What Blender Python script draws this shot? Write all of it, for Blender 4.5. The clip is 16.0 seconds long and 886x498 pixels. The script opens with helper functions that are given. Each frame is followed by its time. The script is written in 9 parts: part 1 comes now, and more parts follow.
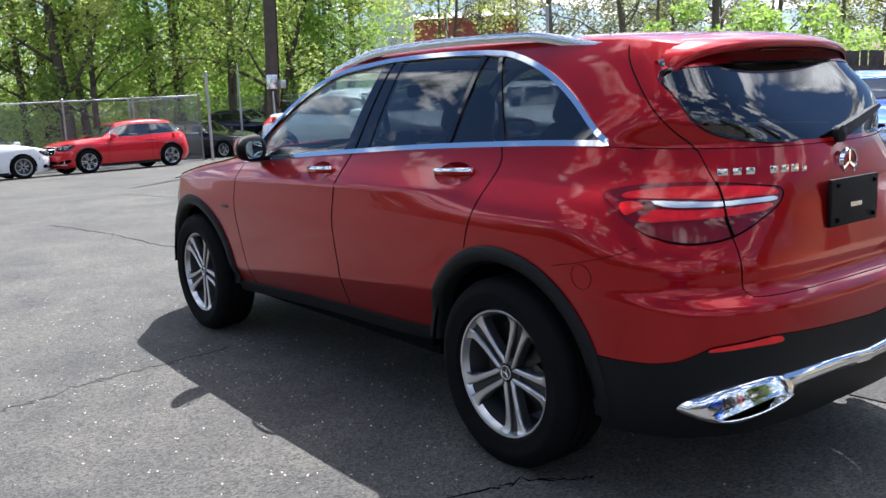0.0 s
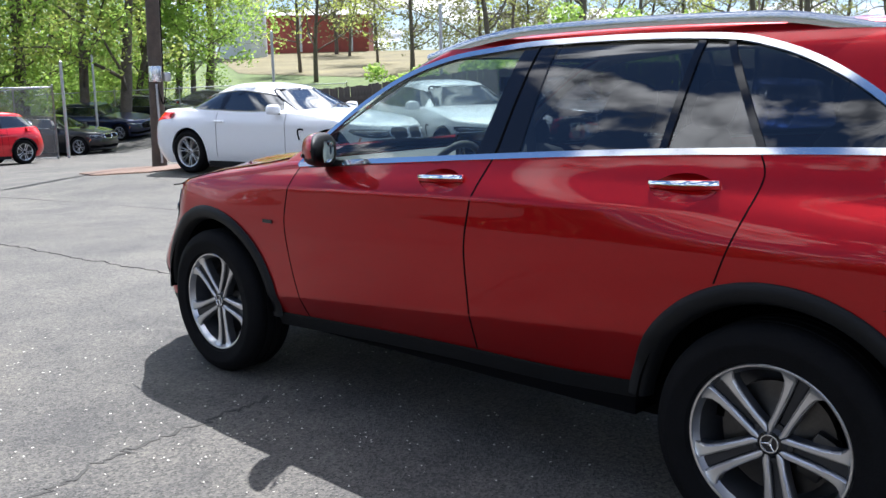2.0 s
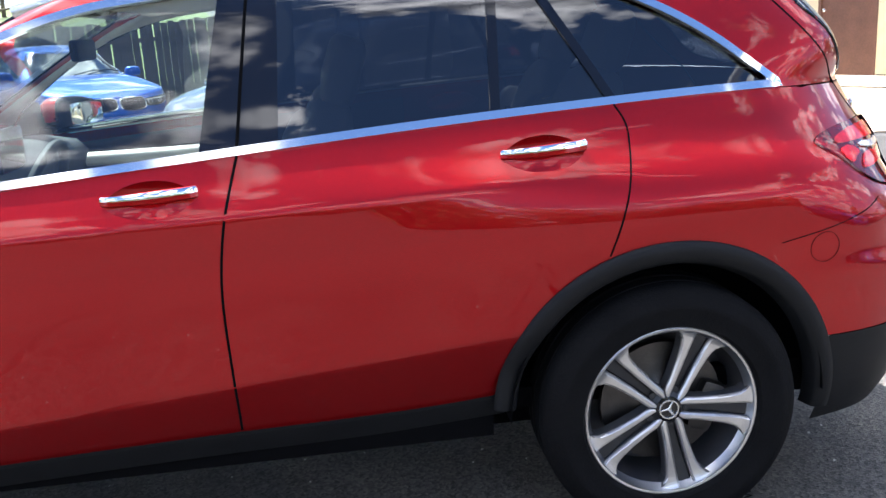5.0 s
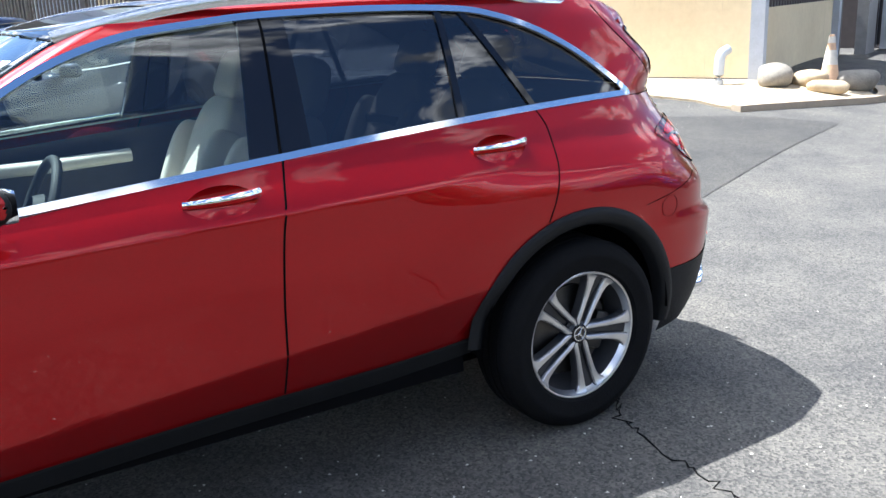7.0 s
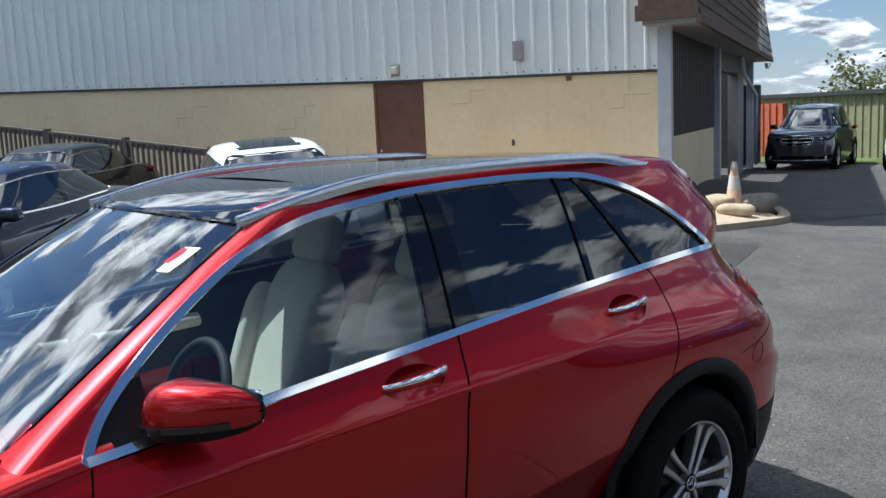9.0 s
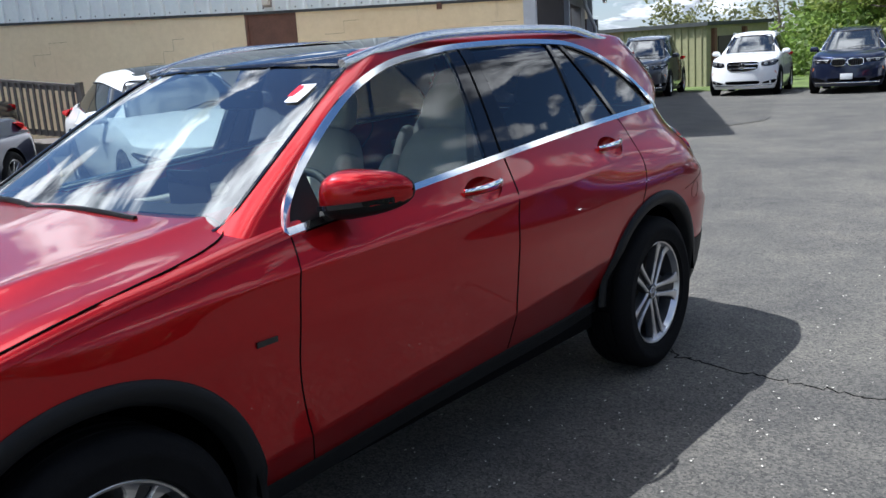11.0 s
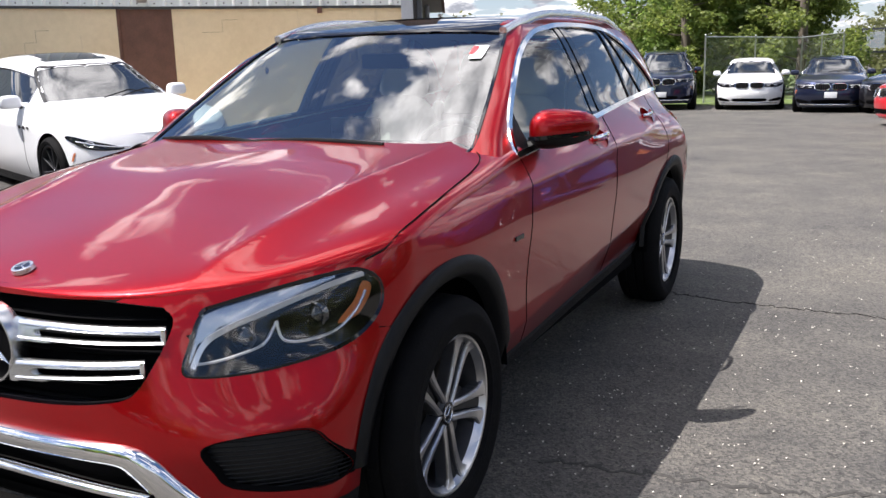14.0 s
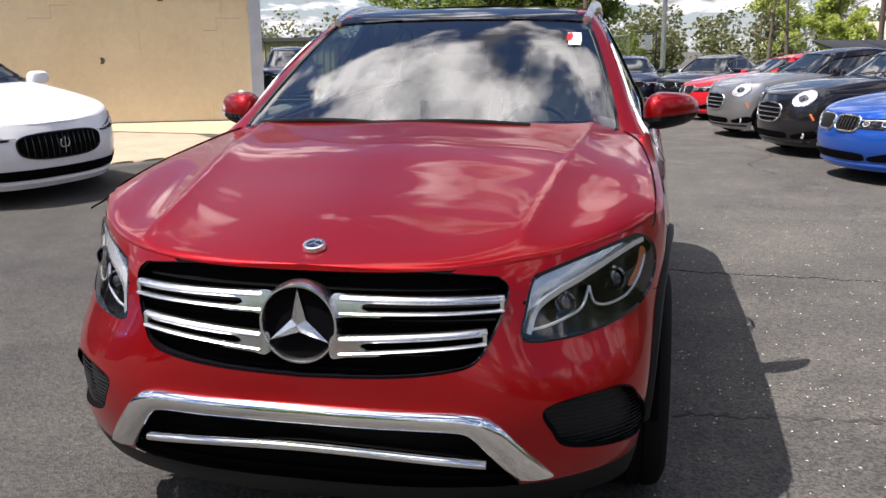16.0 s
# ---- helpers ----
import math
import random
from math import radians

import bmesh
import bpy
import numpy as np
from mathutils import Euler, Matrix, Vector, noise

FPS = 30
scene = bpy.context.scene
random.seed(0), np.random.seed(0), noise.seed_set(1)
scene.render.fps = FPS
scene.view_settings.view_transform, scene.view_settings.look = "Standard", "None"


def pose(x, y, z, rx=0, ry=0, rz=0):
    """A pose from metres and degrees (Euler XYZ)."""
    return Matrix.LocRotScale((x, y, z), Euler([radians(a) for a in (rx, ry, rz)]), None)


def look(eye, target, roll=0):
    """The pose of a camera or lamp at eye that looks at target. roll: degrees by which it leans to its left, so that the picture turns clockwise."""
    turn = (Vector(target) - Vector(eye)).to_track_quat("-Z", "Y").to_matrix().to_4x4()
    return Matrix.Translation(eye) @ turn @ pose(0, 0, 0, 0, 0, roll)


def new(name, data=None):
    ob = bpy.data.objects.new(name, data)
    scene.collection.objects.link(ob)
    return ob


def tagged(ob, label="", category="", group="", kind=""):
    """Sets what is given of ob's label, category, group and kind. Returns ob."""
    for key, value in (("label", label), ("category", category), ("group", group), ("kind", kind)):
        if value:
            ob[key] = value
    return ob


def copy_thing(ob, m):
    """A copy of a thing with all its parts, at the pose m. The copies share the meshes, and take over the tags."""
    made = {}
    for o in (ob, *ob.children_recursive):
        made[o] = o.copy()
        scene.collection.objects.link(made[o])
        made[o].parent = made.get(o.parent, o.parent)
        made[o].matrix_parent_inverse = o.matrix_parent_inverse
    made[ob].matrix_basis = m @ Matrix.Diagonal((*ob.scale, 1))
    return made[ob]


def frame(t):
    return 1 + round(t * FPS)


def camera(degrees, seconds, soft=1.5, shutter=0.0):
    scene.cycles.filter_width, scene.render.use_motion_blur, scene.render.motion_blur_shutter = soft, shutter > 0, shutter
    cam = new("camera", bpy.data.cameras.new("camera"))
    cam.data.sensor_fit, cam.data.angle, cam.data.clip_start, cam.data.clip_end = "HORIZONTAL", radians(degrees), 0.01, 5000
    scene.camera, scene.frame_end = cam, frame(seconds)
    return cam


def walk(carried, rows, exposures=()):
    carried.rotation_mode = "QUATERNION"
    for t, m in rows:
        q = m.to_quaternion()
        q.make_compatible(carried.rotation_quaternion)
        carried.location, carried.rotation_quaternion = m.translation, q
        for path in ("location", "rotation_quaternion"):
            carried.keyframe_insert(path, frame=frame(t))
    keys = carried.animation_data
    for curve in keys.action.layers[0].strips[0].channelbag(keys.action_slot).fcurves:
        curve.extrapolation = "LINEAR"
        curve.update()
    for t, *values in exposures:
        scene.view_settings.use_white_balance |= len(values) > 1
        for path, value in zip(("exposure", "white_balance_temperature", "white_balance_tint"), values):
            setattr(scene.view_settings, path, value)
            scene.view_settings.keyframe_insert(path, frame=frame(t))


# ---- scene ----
cam = camera(52.7, 16.0)
# seconds, eye, target, roll; the car stands at the origin and faces +x
PATH = [
    (0, (-3.903, 3.035, 1.434), (-2.334, 1.845, 1.083), -2.4),
    (0.5, (-3.546, 3.144, 1.438), (-1.993, 1.936, 1.082), -2.0),
    (1, (-3.18, 3.292, 1.438), (-1.706, 2.0, 1.044), -1.8),
    (1.5, (-2.781, 3.295, 1.434), (-1.359, 1.942, 1.052), -1.4),
    (2, (-2.436, 3.378, 1.429), (-1.099, 1.935, 1.069), -1.0),
    (2.5, (-2.11, 3.468, 1.43), (-0.847, 1.967, 1.041), -1.7),
    (3, (-1.723, 3.39, 1.432), (-0.521, 1.844, 1.026), -2.7),
    (3.5, (-1.398, 3.361, 1.425), (-0.542, 1.602, 1.01), -2.7),
    (4, (-1.09, 3.308, 1.417), (-0.643, 1.411, 0.97), -3.6),
    (4.5, (-0.839, 3.163, 1.419), (-0.62, 1.225, 0.976), -5.3),
    (5, (-0.578, 3.102, 1.452), (-0.799, 1.176, 0.958), -3.6),
    (5.2, (-0.462, 3.096, 1.462), (-0.868, 1.203, 0.958), -2.8),
    (7.3, (0.781, 3.347, 1.614), (-0.24, 1.708, 1.091), -2.4),
    (7.5, (0.872, 3.323, 1.626), (-0.163, 1.683, 1.134), -2.5),
    (8, (1.129, 3.156, 1.75), (0.05, 1.527, 1.324), -2.5),
    (8.5, (1.231, 2.994, 1.795), (0.065, 1.408, 1.442), -2.5),
    (9, (1.355, 2.803, 1.802), (0.084, 1.287, 1.509), -2.7),
    (9.5, (1.604, 2.689, 1.714), (0.248, 1.252, 1.403), -4.3),
    (10, (1.88, 2.759, 1.577), (0.469, 1.396, 1.191), -4.4),
    (10.2, (1.984, 2.786, 1.567), (0.55, 1.451, 1.164), -4.4),
    (12.3, (3.13, 2.781, 1.449), (1.493, 1.706, 1.042), -1.4),
    (12.5, (3.254, 2.709, 1.424), (1.593, 1.674, 1.012), -1.2),
    (13, (3.516, 2.508, 1.422), (1.84, 1.518, 0.961), -1.8),
    (13.5, (3.606, 2.299, 1.397), (1.914, 1.341, 0.931), -2.1),
    (14, (3.745, 2.05, 1.43), (1.998, 1.169, 1.016), -1.5),
    (14.5, (4.043, 1.798, 1.43), (2.255, 0.997, 1.025), -1.1),
    (15, (4.169, 1.533, 1.385), (2.366, 0.789, 0.944), -2.4),
    (15.5, (4.212, 1.199, 1.414), (2.364, 0.574, 0.973), -1.7),
    (16, (4.325, 0.812, 1.404), (2.416, 0.397, 0.975), -0.5),
]
# seconds, stops, kelvin, tint
SEEN = [(0, 1.20, 6000, 12), (1, 1.30, 6000, 12), (1.5, 1.40, 6000, 12), (2, 1.33, 6000, 12), (3, 1.23, 6000, 12), (3.5, 1.35, 6000, 12), (4, 1.95, 6050, 14), (4.5, 2.17, 6050, 14), (5, 2.25, 6050, 14), (6.2, 2.0, 5950, 12), (7.5, 1.68, 5850, 8),
        (8.5, 0.95, 5800, 7), (9.5, 0.40, 5750, 6), (10, 0.45, 5750, 6), (11, 0.85, 5850, 9), (12.5, 1.18, 6200, 12), (13.5, 1.02, 6400, 14), (14, 1.02, 6500, 15), (14.5, 0.74, 6600, 16), (16, 0.77, 6600, 16)]
walk(cam, [(t, look(eye, target, roll)) for t, eye, target, roll in PATH], SEEN)

# ---- light ----
SUN_AT = Vector((0.32, -0.57, 1.17)).normalized()
sun = new("sun", bpy.data.lights.new("sun", "SUN"))
sun.data.energy, sun.data.angle, sun.data.color = 5.0, radians(0.55), (1.0, 0.965, 0.91)
sun.matrix_world = look((0, 0, 40), Vector((0, 0, 40)) - SUN_AT)

world = bpy.data.worlds.new("world")
scene.world = world
world.use_nodes = True
wt = world.node_tree
wt.nodes.clear()


def wnode(kind, **values):
    n = wt.nodes.new(kind)
    for k, v in values.items():
        n.inputs[k].default_value = v
    return n


sky = wnode("ShaderNodeTexSky")
sky.sky_type, sky.sun_disc = "NISHITA", False
sky.sun_elevation = math.asin(SUN_AT.z)
sky.sun_rotation = math.atan2(SUN_AT.x, SUN_AT.y)
sky.air_density, sky.dust_density, sky.ozone_density = 1.0, 0.4, 2.2
geo = wnode("ShaderNodeTexCoord")
split = wnode("ShaderNodeSeparateXYZ")
wt.links.new(geo.outputs["Generated"], split.inputs[0])
zfix = wnode("ShaderNodeMath")
zfix.operation = "MAXIMUM"
zfix.inputs[1].default_value = 0.0
wt.links.new(split.outputs["Z"], zfix.inputs[0])
zadd = wnode("ShaderNodeMath")
zadd.operation = "ADD"
zadd.inputs[1].default_value = 0.22
wt.links.new(zfix.outputs[0], zadd.inputs[0])
flat = wnode("ShaderNodeVectorMath")
flat.operation = "DIVIDE"
wt.links.new(geo.outputs["Generated"], flat.inputs[0])
comb = wnode("ShaderNodeCombineXYZ")
for k in "XYZ":
    wt.links.new(zadd.outputs[0], comb.inputs[k])
wt.links.new(comb.outputs[0], flat.inputs[1])
drift = wnode("ShaderNodeVectorMath")
drift.operation = "ADD"
drift.inputs[1].default_value = (14.8, 14.7, 0.0)
wt.links.new(flat.outputs[0], drift.inputs[0])
cloud = wnode("ShaderNodeTexNoise", Scale=3.1, Detail=10.0, Roughness=0.54, Distortion=0.35)
wt.links.new(drift.outputs[0], cloud.inputs["Vector"])
ramp = wt.nodes.new("ShaderNodeValToRGB")
ramp.color_ramp.elements[0].position, ramp.color_ramp.elements[1].position = 0.515, 0.565
ramp.color_ramp.elements[0].color, ramp.color_ramp.elements[1].color = (0, 0, 0, 1), (1, 1, 1, 1)
wt.links.new(cloud.outputs["Fac"], ramp.inputs[0])
shade = wnode("ShaderNodeTexNoise", Scale=6.5, Detail=8.0, Roughness=0.6)
wt.links.new(flat.outputs[0], shade.inputs["Vector"])
body = wt.nodes.new("ShaderNodeValToRGB")
body.color_ramp.elements[0].position, body.color_ramp.elements[1].position = 0.38, 0.58
body.color_ramp.elements[0].color, body.color_ramp.elements[1].color = (4.0, 4.3, 5.0, 1), (32.0, 31.9, 31.5, 1)
wt.links.new(shade.outputs["Fac"], body.inputs[0])
near = wnode("ShaderNodeVectorMath")
near.operation = "DOT_PRODUCT"
near.inputs[1].default_value = SUN_AT
wt.links.new(geo.outputs["Generated"], near.inputs[0])
pos = wnode("ShaderNodeMath")
pos.operation = "MAXIMUM"
pos.inputs[1].default_value = 0.0
wt.links.new(near.outputs["Value"], pos.inputs[0])
glow = wnode("ShaderNodeMath")
glow.operation = "POWER"
glow.inputs[1].default_value = 5.0
wt.links.new(pos.outputs[0], glow.inputs[0])
gain = wnode("ShaderNodeMath")
gain.operation = "MULTIPLY_ADD"
gain.inputs[1].default_value, gain.inputs[2].default_value = 1.2, 1.0
wt.links.new(glow.outputs[0], gain.inputs[0])
lit = wnode("ShaderNodeVectorMath")
lit.operation = "SCALE"
wt.links.new(body.outputs[0], lit.inputs[0])
wt.links.new(gain.outputs[0], lit.inputs["Scale"])
mix = wt.nodes.new("ShaderNodeMix")
mix.data_type = "RGBA"
wt.links.new(ramp.outputs[0], mix.inputs[0])
blue = wnode("ShaderNodeVectorMath")
blue.operation = "SCALE"
blue.inputs["Scale"].default_value = 1.5
deep = wnode("ShaderNodeVectorMath")
deep.operation = "MULTIPLY"
deep.inputs[1].default_value = (0.86, 0.98, 1.14)
wt.links.new(sky.outputs[0], deep.inputs[0])
wt.links.new(deep.outputs[0], blue.inputs[0])
wt.links.new(blue.outputs[0], mix.inputs[6])
wt.links.new(lit.outputs[0], mix.inputs[7])
back = wnode("ShaderNodeBackground", Strength=0.037)
# pale haze towards the horizon
low = wnode("ShaderNodeMath")
low.operation = "SUBTRACT"
low.inputs[0].default_value = 1.0
wt.links.new(zfix.outputs[0], low.inputs[1])
veil = wnode("ShaderNodeMath")
veil.operation = "POWER"
veil.inputs[1].default_value = 12.0
wt.links.new(low.outputs[0], veil.inputs[0])
part_ = wnode("ShaderNodeMath")
part_.operation = "MULTIPLY"
part_.inputs[1].default_value = 0.68
wt.links.new(veil.outputs[0], part_.inputs[0])
hazy = wt.nodes.new("ShaderNodeMix")
hazy.data_type = "RGBA"
hazy.inputs[7].default_value = (11.0, 11.8, 12.8, 1)
wt.links.new(part_.outputs[0], hazy.inputs[0])
wt.links.new(mix.outputs[2], hazy.inputs[6])
wt.links.new(hazy.outputs[2], back.inputs[0])
wout = wt.nodes.new("ShaderNodeOutputWorld")
wt.links.new(back.outputs[0], wout.inputs[0])


# ---- materials ----
def material(name):
    m = bpy.data.materials.new(name)
    m.use_nodes = True
    t = m.node_tree
    return m, t, t.nodes["Principled BSDF"]


def tex(t, kind, scale, detail=4.0, rough=0.55, coords="Object"):
    c = t.nodes.new("ShaderNodeTexCoord")
    n = t.nodes.new(kind)
    n.inputs["Scale"].default_value = scale
    if kind == "ShaderNodeTexNoise":
        n.inputs["Detail"].default_value, n.inputs["Roughness"].default_value = detail, rough
    t.links.new(c.outputs[coords], n.inputs["Vector"])
    return n


def ramped(t, source, stops):
    r = t.nodes.new("ShaderNodeValToRGB")
    e = r.color_ramp.elements
    while len(e) < len(stops):
        e.new(0.5)
    for el, (p, c) in zip(e, stops):
        el.position, el.color = p, (*c, 1)
    t.links.new(source, r.inputs[0])
    return r.outputs[0]


def bumped(t, b, source, strength, distance):
    n = t.nodes.new("ShaderNodeBump")
    n.inputs["Strength"].default_value, n.inputs["Distance"].default_value = strength, distance
    t.links.new(source, n.inputs["Height"])
    t.links.new(n.outputs[0], b.inputs["Normal"])
    return n


def blend(t, fac, a, c, mode="MIX"):
    n = t.nodes.new("ShaderNodeMix")
    n.data_type, n.blend_type = "RGBA", mode
    for socket, v in ((n.inputs[0], fac), (n.inputs[6], a), (n.inputs[7], c)):
        if isinstance(v, bpy.types.NodeSocket):
            t.links.new(v, socket)
        elif isinstance(v, tuple):
            socket.default_value = (*v, 1)
        else:
            socket.default_value = v
    return n.outputs[2]


def plain(name, colour, rough=0.5, metal=0.0, vary=0.12, scale=6.0, bump=0.0, bump_scale=60.0, spec=0.5, coords="Object"):
    """A surface whose colour wavers by `vary` at two scales, with an optional fine relief."""
    m, t, b = material(name)
    n1, n2 = tex(t, "ShaderNodeTexNoise", scale, 5, coords=coords), tex(t, "ShaderNodeTexNoise", scale * 9, 3, coords=coords)
    lo, hi = tuple(c * (1 - vary) for c in colour), tuple(min(1, c * (1 + vary)) for c in colour)
    c1 = ramped(t, n1.outputs["Fac"], [(0.3, lo), (0.7, hi)])
    t.links.new(blend(t, 0.35, c1, ramped(t, n2.outputs["Fac"], [(0.35, lo), (0.65, hi)])), b.inputs["Base Color"])
    b.inputs["Roughness"].default_value, b.inputs["Metallic"].default_value = rough, metal
    b.inputs["Specular IOR Level"].default_value = spec
    if bump:
        bumped(t, b, tex(t, "ShaderNodeTexNoise", bump_scale, 3, coords=coords).outputs["Fac"], bump, 0.01)
    return m


def paint(name, colour, metal=0.4, rough=0.32, coat=1.5):
    """Car paint: a metallic base with fine flakes under a clear coat, dusted a little."""
    m, t, b = material(name)
    n = tex(t, "ShaderNodeTexNoise", 900, 2)
    lo, hi = tuple(c * 0.82 for c in colour), tuple(min(1, c * 1.2) for c in colour)
    t.links.new(ramped(t, n.outputs["Fac"], [(0.35, lo), (0.65, hi)]), b.inputs["Base Color"])
    b.inputs["Metallic"].default_value, b.inputs["Roughness"].default_value = metal, rough
    b.inputs["Coat Weight"].default_value, b.inputs["Coat IOR"].default_value = 1.0, coat
    b.inputs["Specular IOR Level"].default_value = 0.1
    dust = tex(t, "ShaderNodeTexNoise", 3.5, 6)
    t.links.new(ramped(t, dust.outputs["Fac"], [(0.35, (0.003,) * 3), (0.75, (0.014,) * 3)]), b.inputs["Coat Roughness"])
    return m


def window_glass(name, tint, ior=1.72, gloss=1.0):
    """Thin car glass: it lets tinted light through and reflects by its angle."""
    m = bpy.data.materials.new(name)
    m.use_nodes = True
    t = m.node_tree
    t.nodes.clear()
    out, mx = t.nodes.new("ShaderNodeOutputMaterial"), t.nodes.new("ShaderNodeMixShader")
    tr, gl, fr = t.nodes.new("ShaderNodeBsdfTransparent"), t.nodes.new("ShaderNodeBsdfGlossy"), t.nodes.new("ShaderNodeLayerWeight")
    tr.inputs[0].default_value = (*tint, 1)
    gl.inputs["Roughness"].default_value = 0.004
    gl.inputs["Color"].default_value = (gloss, gloss, gloss, 1)
    fr.inputs["Blend"].default_value = 0.5
    f0 = 2 * ((ior - 1) / (ior + 1)) ** 2
    up5, lift = t.nodes.new("ShaderNodeMath"), t.nodes.new("ShaderNodeMath")
    up5.operation, lift.operation = "POWER", "MULTIPLY_ADD"
    up5.inputs[1].default_value = 5.0
    lift.inputs[1].default_value, lift.inputs[2].default_value = 1 - f0, f0
    t.links.new(fr.outputs["Facing"], up5.inputs[0])
    t.links.new(up5.outputs[0], lift.inputs[0])
    t.links.new(lift.outputs[0], mx.inputs[0])
    t.links.new(tr.outputs[0], mx.inputs[1])
    t.links.new(gl.outputs[0], mx.inputs[2])
    t.links.new(mx.outputs[0], out.inputs[0])
    return m


RED = paint("metallic_red_paint", (0.335, 0.0040, 0.0062), 0.72, 0.30, 1.37)
WHITE = paint("white_paint", (0.78, 0.79, 0.80), 0.0, 0.4)
BLACK = paint("black_paint", (0.010, 0.010, 0.013), 0.3, 0.3)
NAVY = paint("dark_blue_paint", (0.014, 0.019, 0.045), 0.5, 0.3)
GREY = paint("dark_grey_paint", (0.045, 0.050, 0.062), 0.6, 0.3)
SILVER = paint("silver_grey_paint", (0.32, 0.32, 0.33), 0.8, 0.32)
BLUE = paint("bright_blue_paint", (0.012, 0.085, 0.42), 0.5, 0.3)
SCARLET = paint("bright_red_paint", (0.55, 0.016, 0.025), 0.15, 0.35)
CHROME = plain("chrome", (0.82, 0.83, 0.84), 0.07, 1.0, 0.03)
SATIN = plain("satin_silver", (0.66, 0.67, 0.68), 0.24, 1.0, 0.05)
RIM = plain("machined_alloy", (0.62, 0.625, 0.64), 0.30, 1.0, 0.08, 30)
PAINTED_ALLOY = plain("grey_painted_alloy", (0.13, 0.132, 0.14), 0.32, 0.7, 0.1)
RIM_DARK = plain("dark_grey_alloy", (0.030, 0.031, 0.034), 0.4, 0.4, 0.1)
TYRE = plain("tyre_rubber", (0.0055, 0.0055, 0.006), 0.8, 0, 0.3, 9, 0.25, 140, spec=0.10)
CLAD = plain("black_textured_plastic", (0.0075, 0.008, 0.009), 0.5, 0, 0.2, 7, 0.2, 380, spec=0.18)
GAP = plain("dark_gap", (0.003, 0.003, 0.0035), 0.95, 0, 0.1, spec=0.05)
PIANO = plain("black_gloss", (0.006, 0.006, 0.008), 0.04, 0, 0.1)
GRILLE = plain("grille_black", (0.009, 0.009, 0.010), 0.5, 0, 0.2)
ROOF_GLASS = plain("dark_roof_glass", (0.004, 0.005, 0.008), 0.02, 0, 0.1)
ROOF_GLASS.node_tree.nodes["Principled BSDF"].inputs["IOR"].default_value = 1.9
CAR_GLASS = plain("dark_car_glass", (0.010, 0.013, 0.016), 0.02, 0, 0.1)
CAR_GLASS.node_tree.nodes["Principled BSDF"].inputs["IOR"].default_value = 1.9
CAR_SCREEN = plain("dark_windshield_glass", (0.012, 0.015, 0.017), 0.02, 0, 0.1)
CAR_SCREEN.node_tree.nodes["Principled BSDF"].inputs["IOR"].default_value = 2.3
GLASS = window_glass("clear_car_glass", (0.56, 0.64, 0.63), 2.05)
SIDE_GLASS = window_glass("clear_side_glass", (0.70, 0.78, 0.76), 1.45)
PRIVACY = window_glass("privacy_glass", (0.10, 0.11, 0.12), 1.5)
LENS = window_glass("headlight_lens", (0.86, 0.88, 0.90), 1.42)
LAMP_RED = plain("red_lamp_lens", (0.72, 0.012, 0.014), 0.08, 0, 0.25, 40)
LAMP_DARK = plain("smoked_red_lens", (0.15, 0.003, 0.005), 0.04, 0, 0.25, 30)
LAMP_SILVER = plain("lamp_reflector", (0.85, 0.85, 0.86), 0.22, 0.7, 0.1)
AMBER = plain("amber_reflector", (0.55, 0.16, 0.05), 0.2, 0, 0.15, 60)
CREAM = plain("cream_leather", (0.66, 0.62, 0.55), 0.5, 0, 0.08, 14, 0.12, 260)
DASH = plain("dark_dashboard", (0.035, 0.035, 0.037), 0.6, 0, 0.15, 12, 0.15, 300)
HEADLINER = plain("light_headliner", (0.46, 0.45, 0.42), 0.9, 0, 0.06)
DISC = plain("brake_disc_steel", (0.075, 0.072, 0.07), 0.4, 1.0, 0.2, 25)
PLATE = plain("white_plate", (0.62, 0.64, 0.66), 0.45, 0, 0.08)


# ---- mesh helpers ----
def link_mesh(name, verts, faces, mat, parent=None, label="", smooth=True, normals=None):
    me = bpy.data.meshes.new(name)
    me.from_pydata([tuple(map(float, v)) for v in verts], [], [tuple(map(int, f)) for f in faces])
    me.materials.append(mat)
    if smooth:
        me.polygons.foreach_set("use_smooth", [True] * len(me.polygons))
    if normals is not None:
        me.normals_split_custom_set_from_vertices([tuple(map(float, n)) for n in normals])
    me.update()
    ob = new(name, me)
    if parent:
        ob.parent = parent
    if label:
        ob["label"] = label
    return ob


def from_bm(name, bm, mat, parent=None, label="", smooth=False, angle=None):
    me = bpy.data.meshes.new(name)
    bmesh.ops.recalc_face_normals(bm, faces=bm.faces)
    bm.to_mesh(me)
    bm.free()
    me.materials.append(mat)
    if smooth:
        me.polygons.foreach_set("use_smooth", [True] * len(me.polygons))
        if angle:
            me.set_sharp_from_angle(angle=radians(angle))
    ob = new(name, me)
    if parent:
        ob.parent = parent
    if label:
        ob["label"] = label
    return ob


def box_bm(size, at=(0, 0, 0), bevel=0.0, segments=2, turn=None):
    bm = bmesh.new()
    bmesh.ops.create_cube(bm, size=1.0)
    bmesh.ops.scale(bm, vec=size, verts=bm.verts)
    if bevel:
        bmesh.ops.bevel(bm, geom=bm.edges[:], offset=bevel, segments=segments, profile=0.6, affect="EDGES")
    if turn is not None:
        bmesh.ops.transform(bm, matrix=turn, verts=bm.verts)
    bmesh.ops.translate(bm, vec=at, verts=bm.verts)
    return bm


def box(name, size, at, mat, parent=None, label="", bevel=0.0, turn=None, smooth=False):
    return from_bm(name, box_bm(size, at, bevel, 2, turn), mat, parent, label, smooth or bevel > 0, 40)


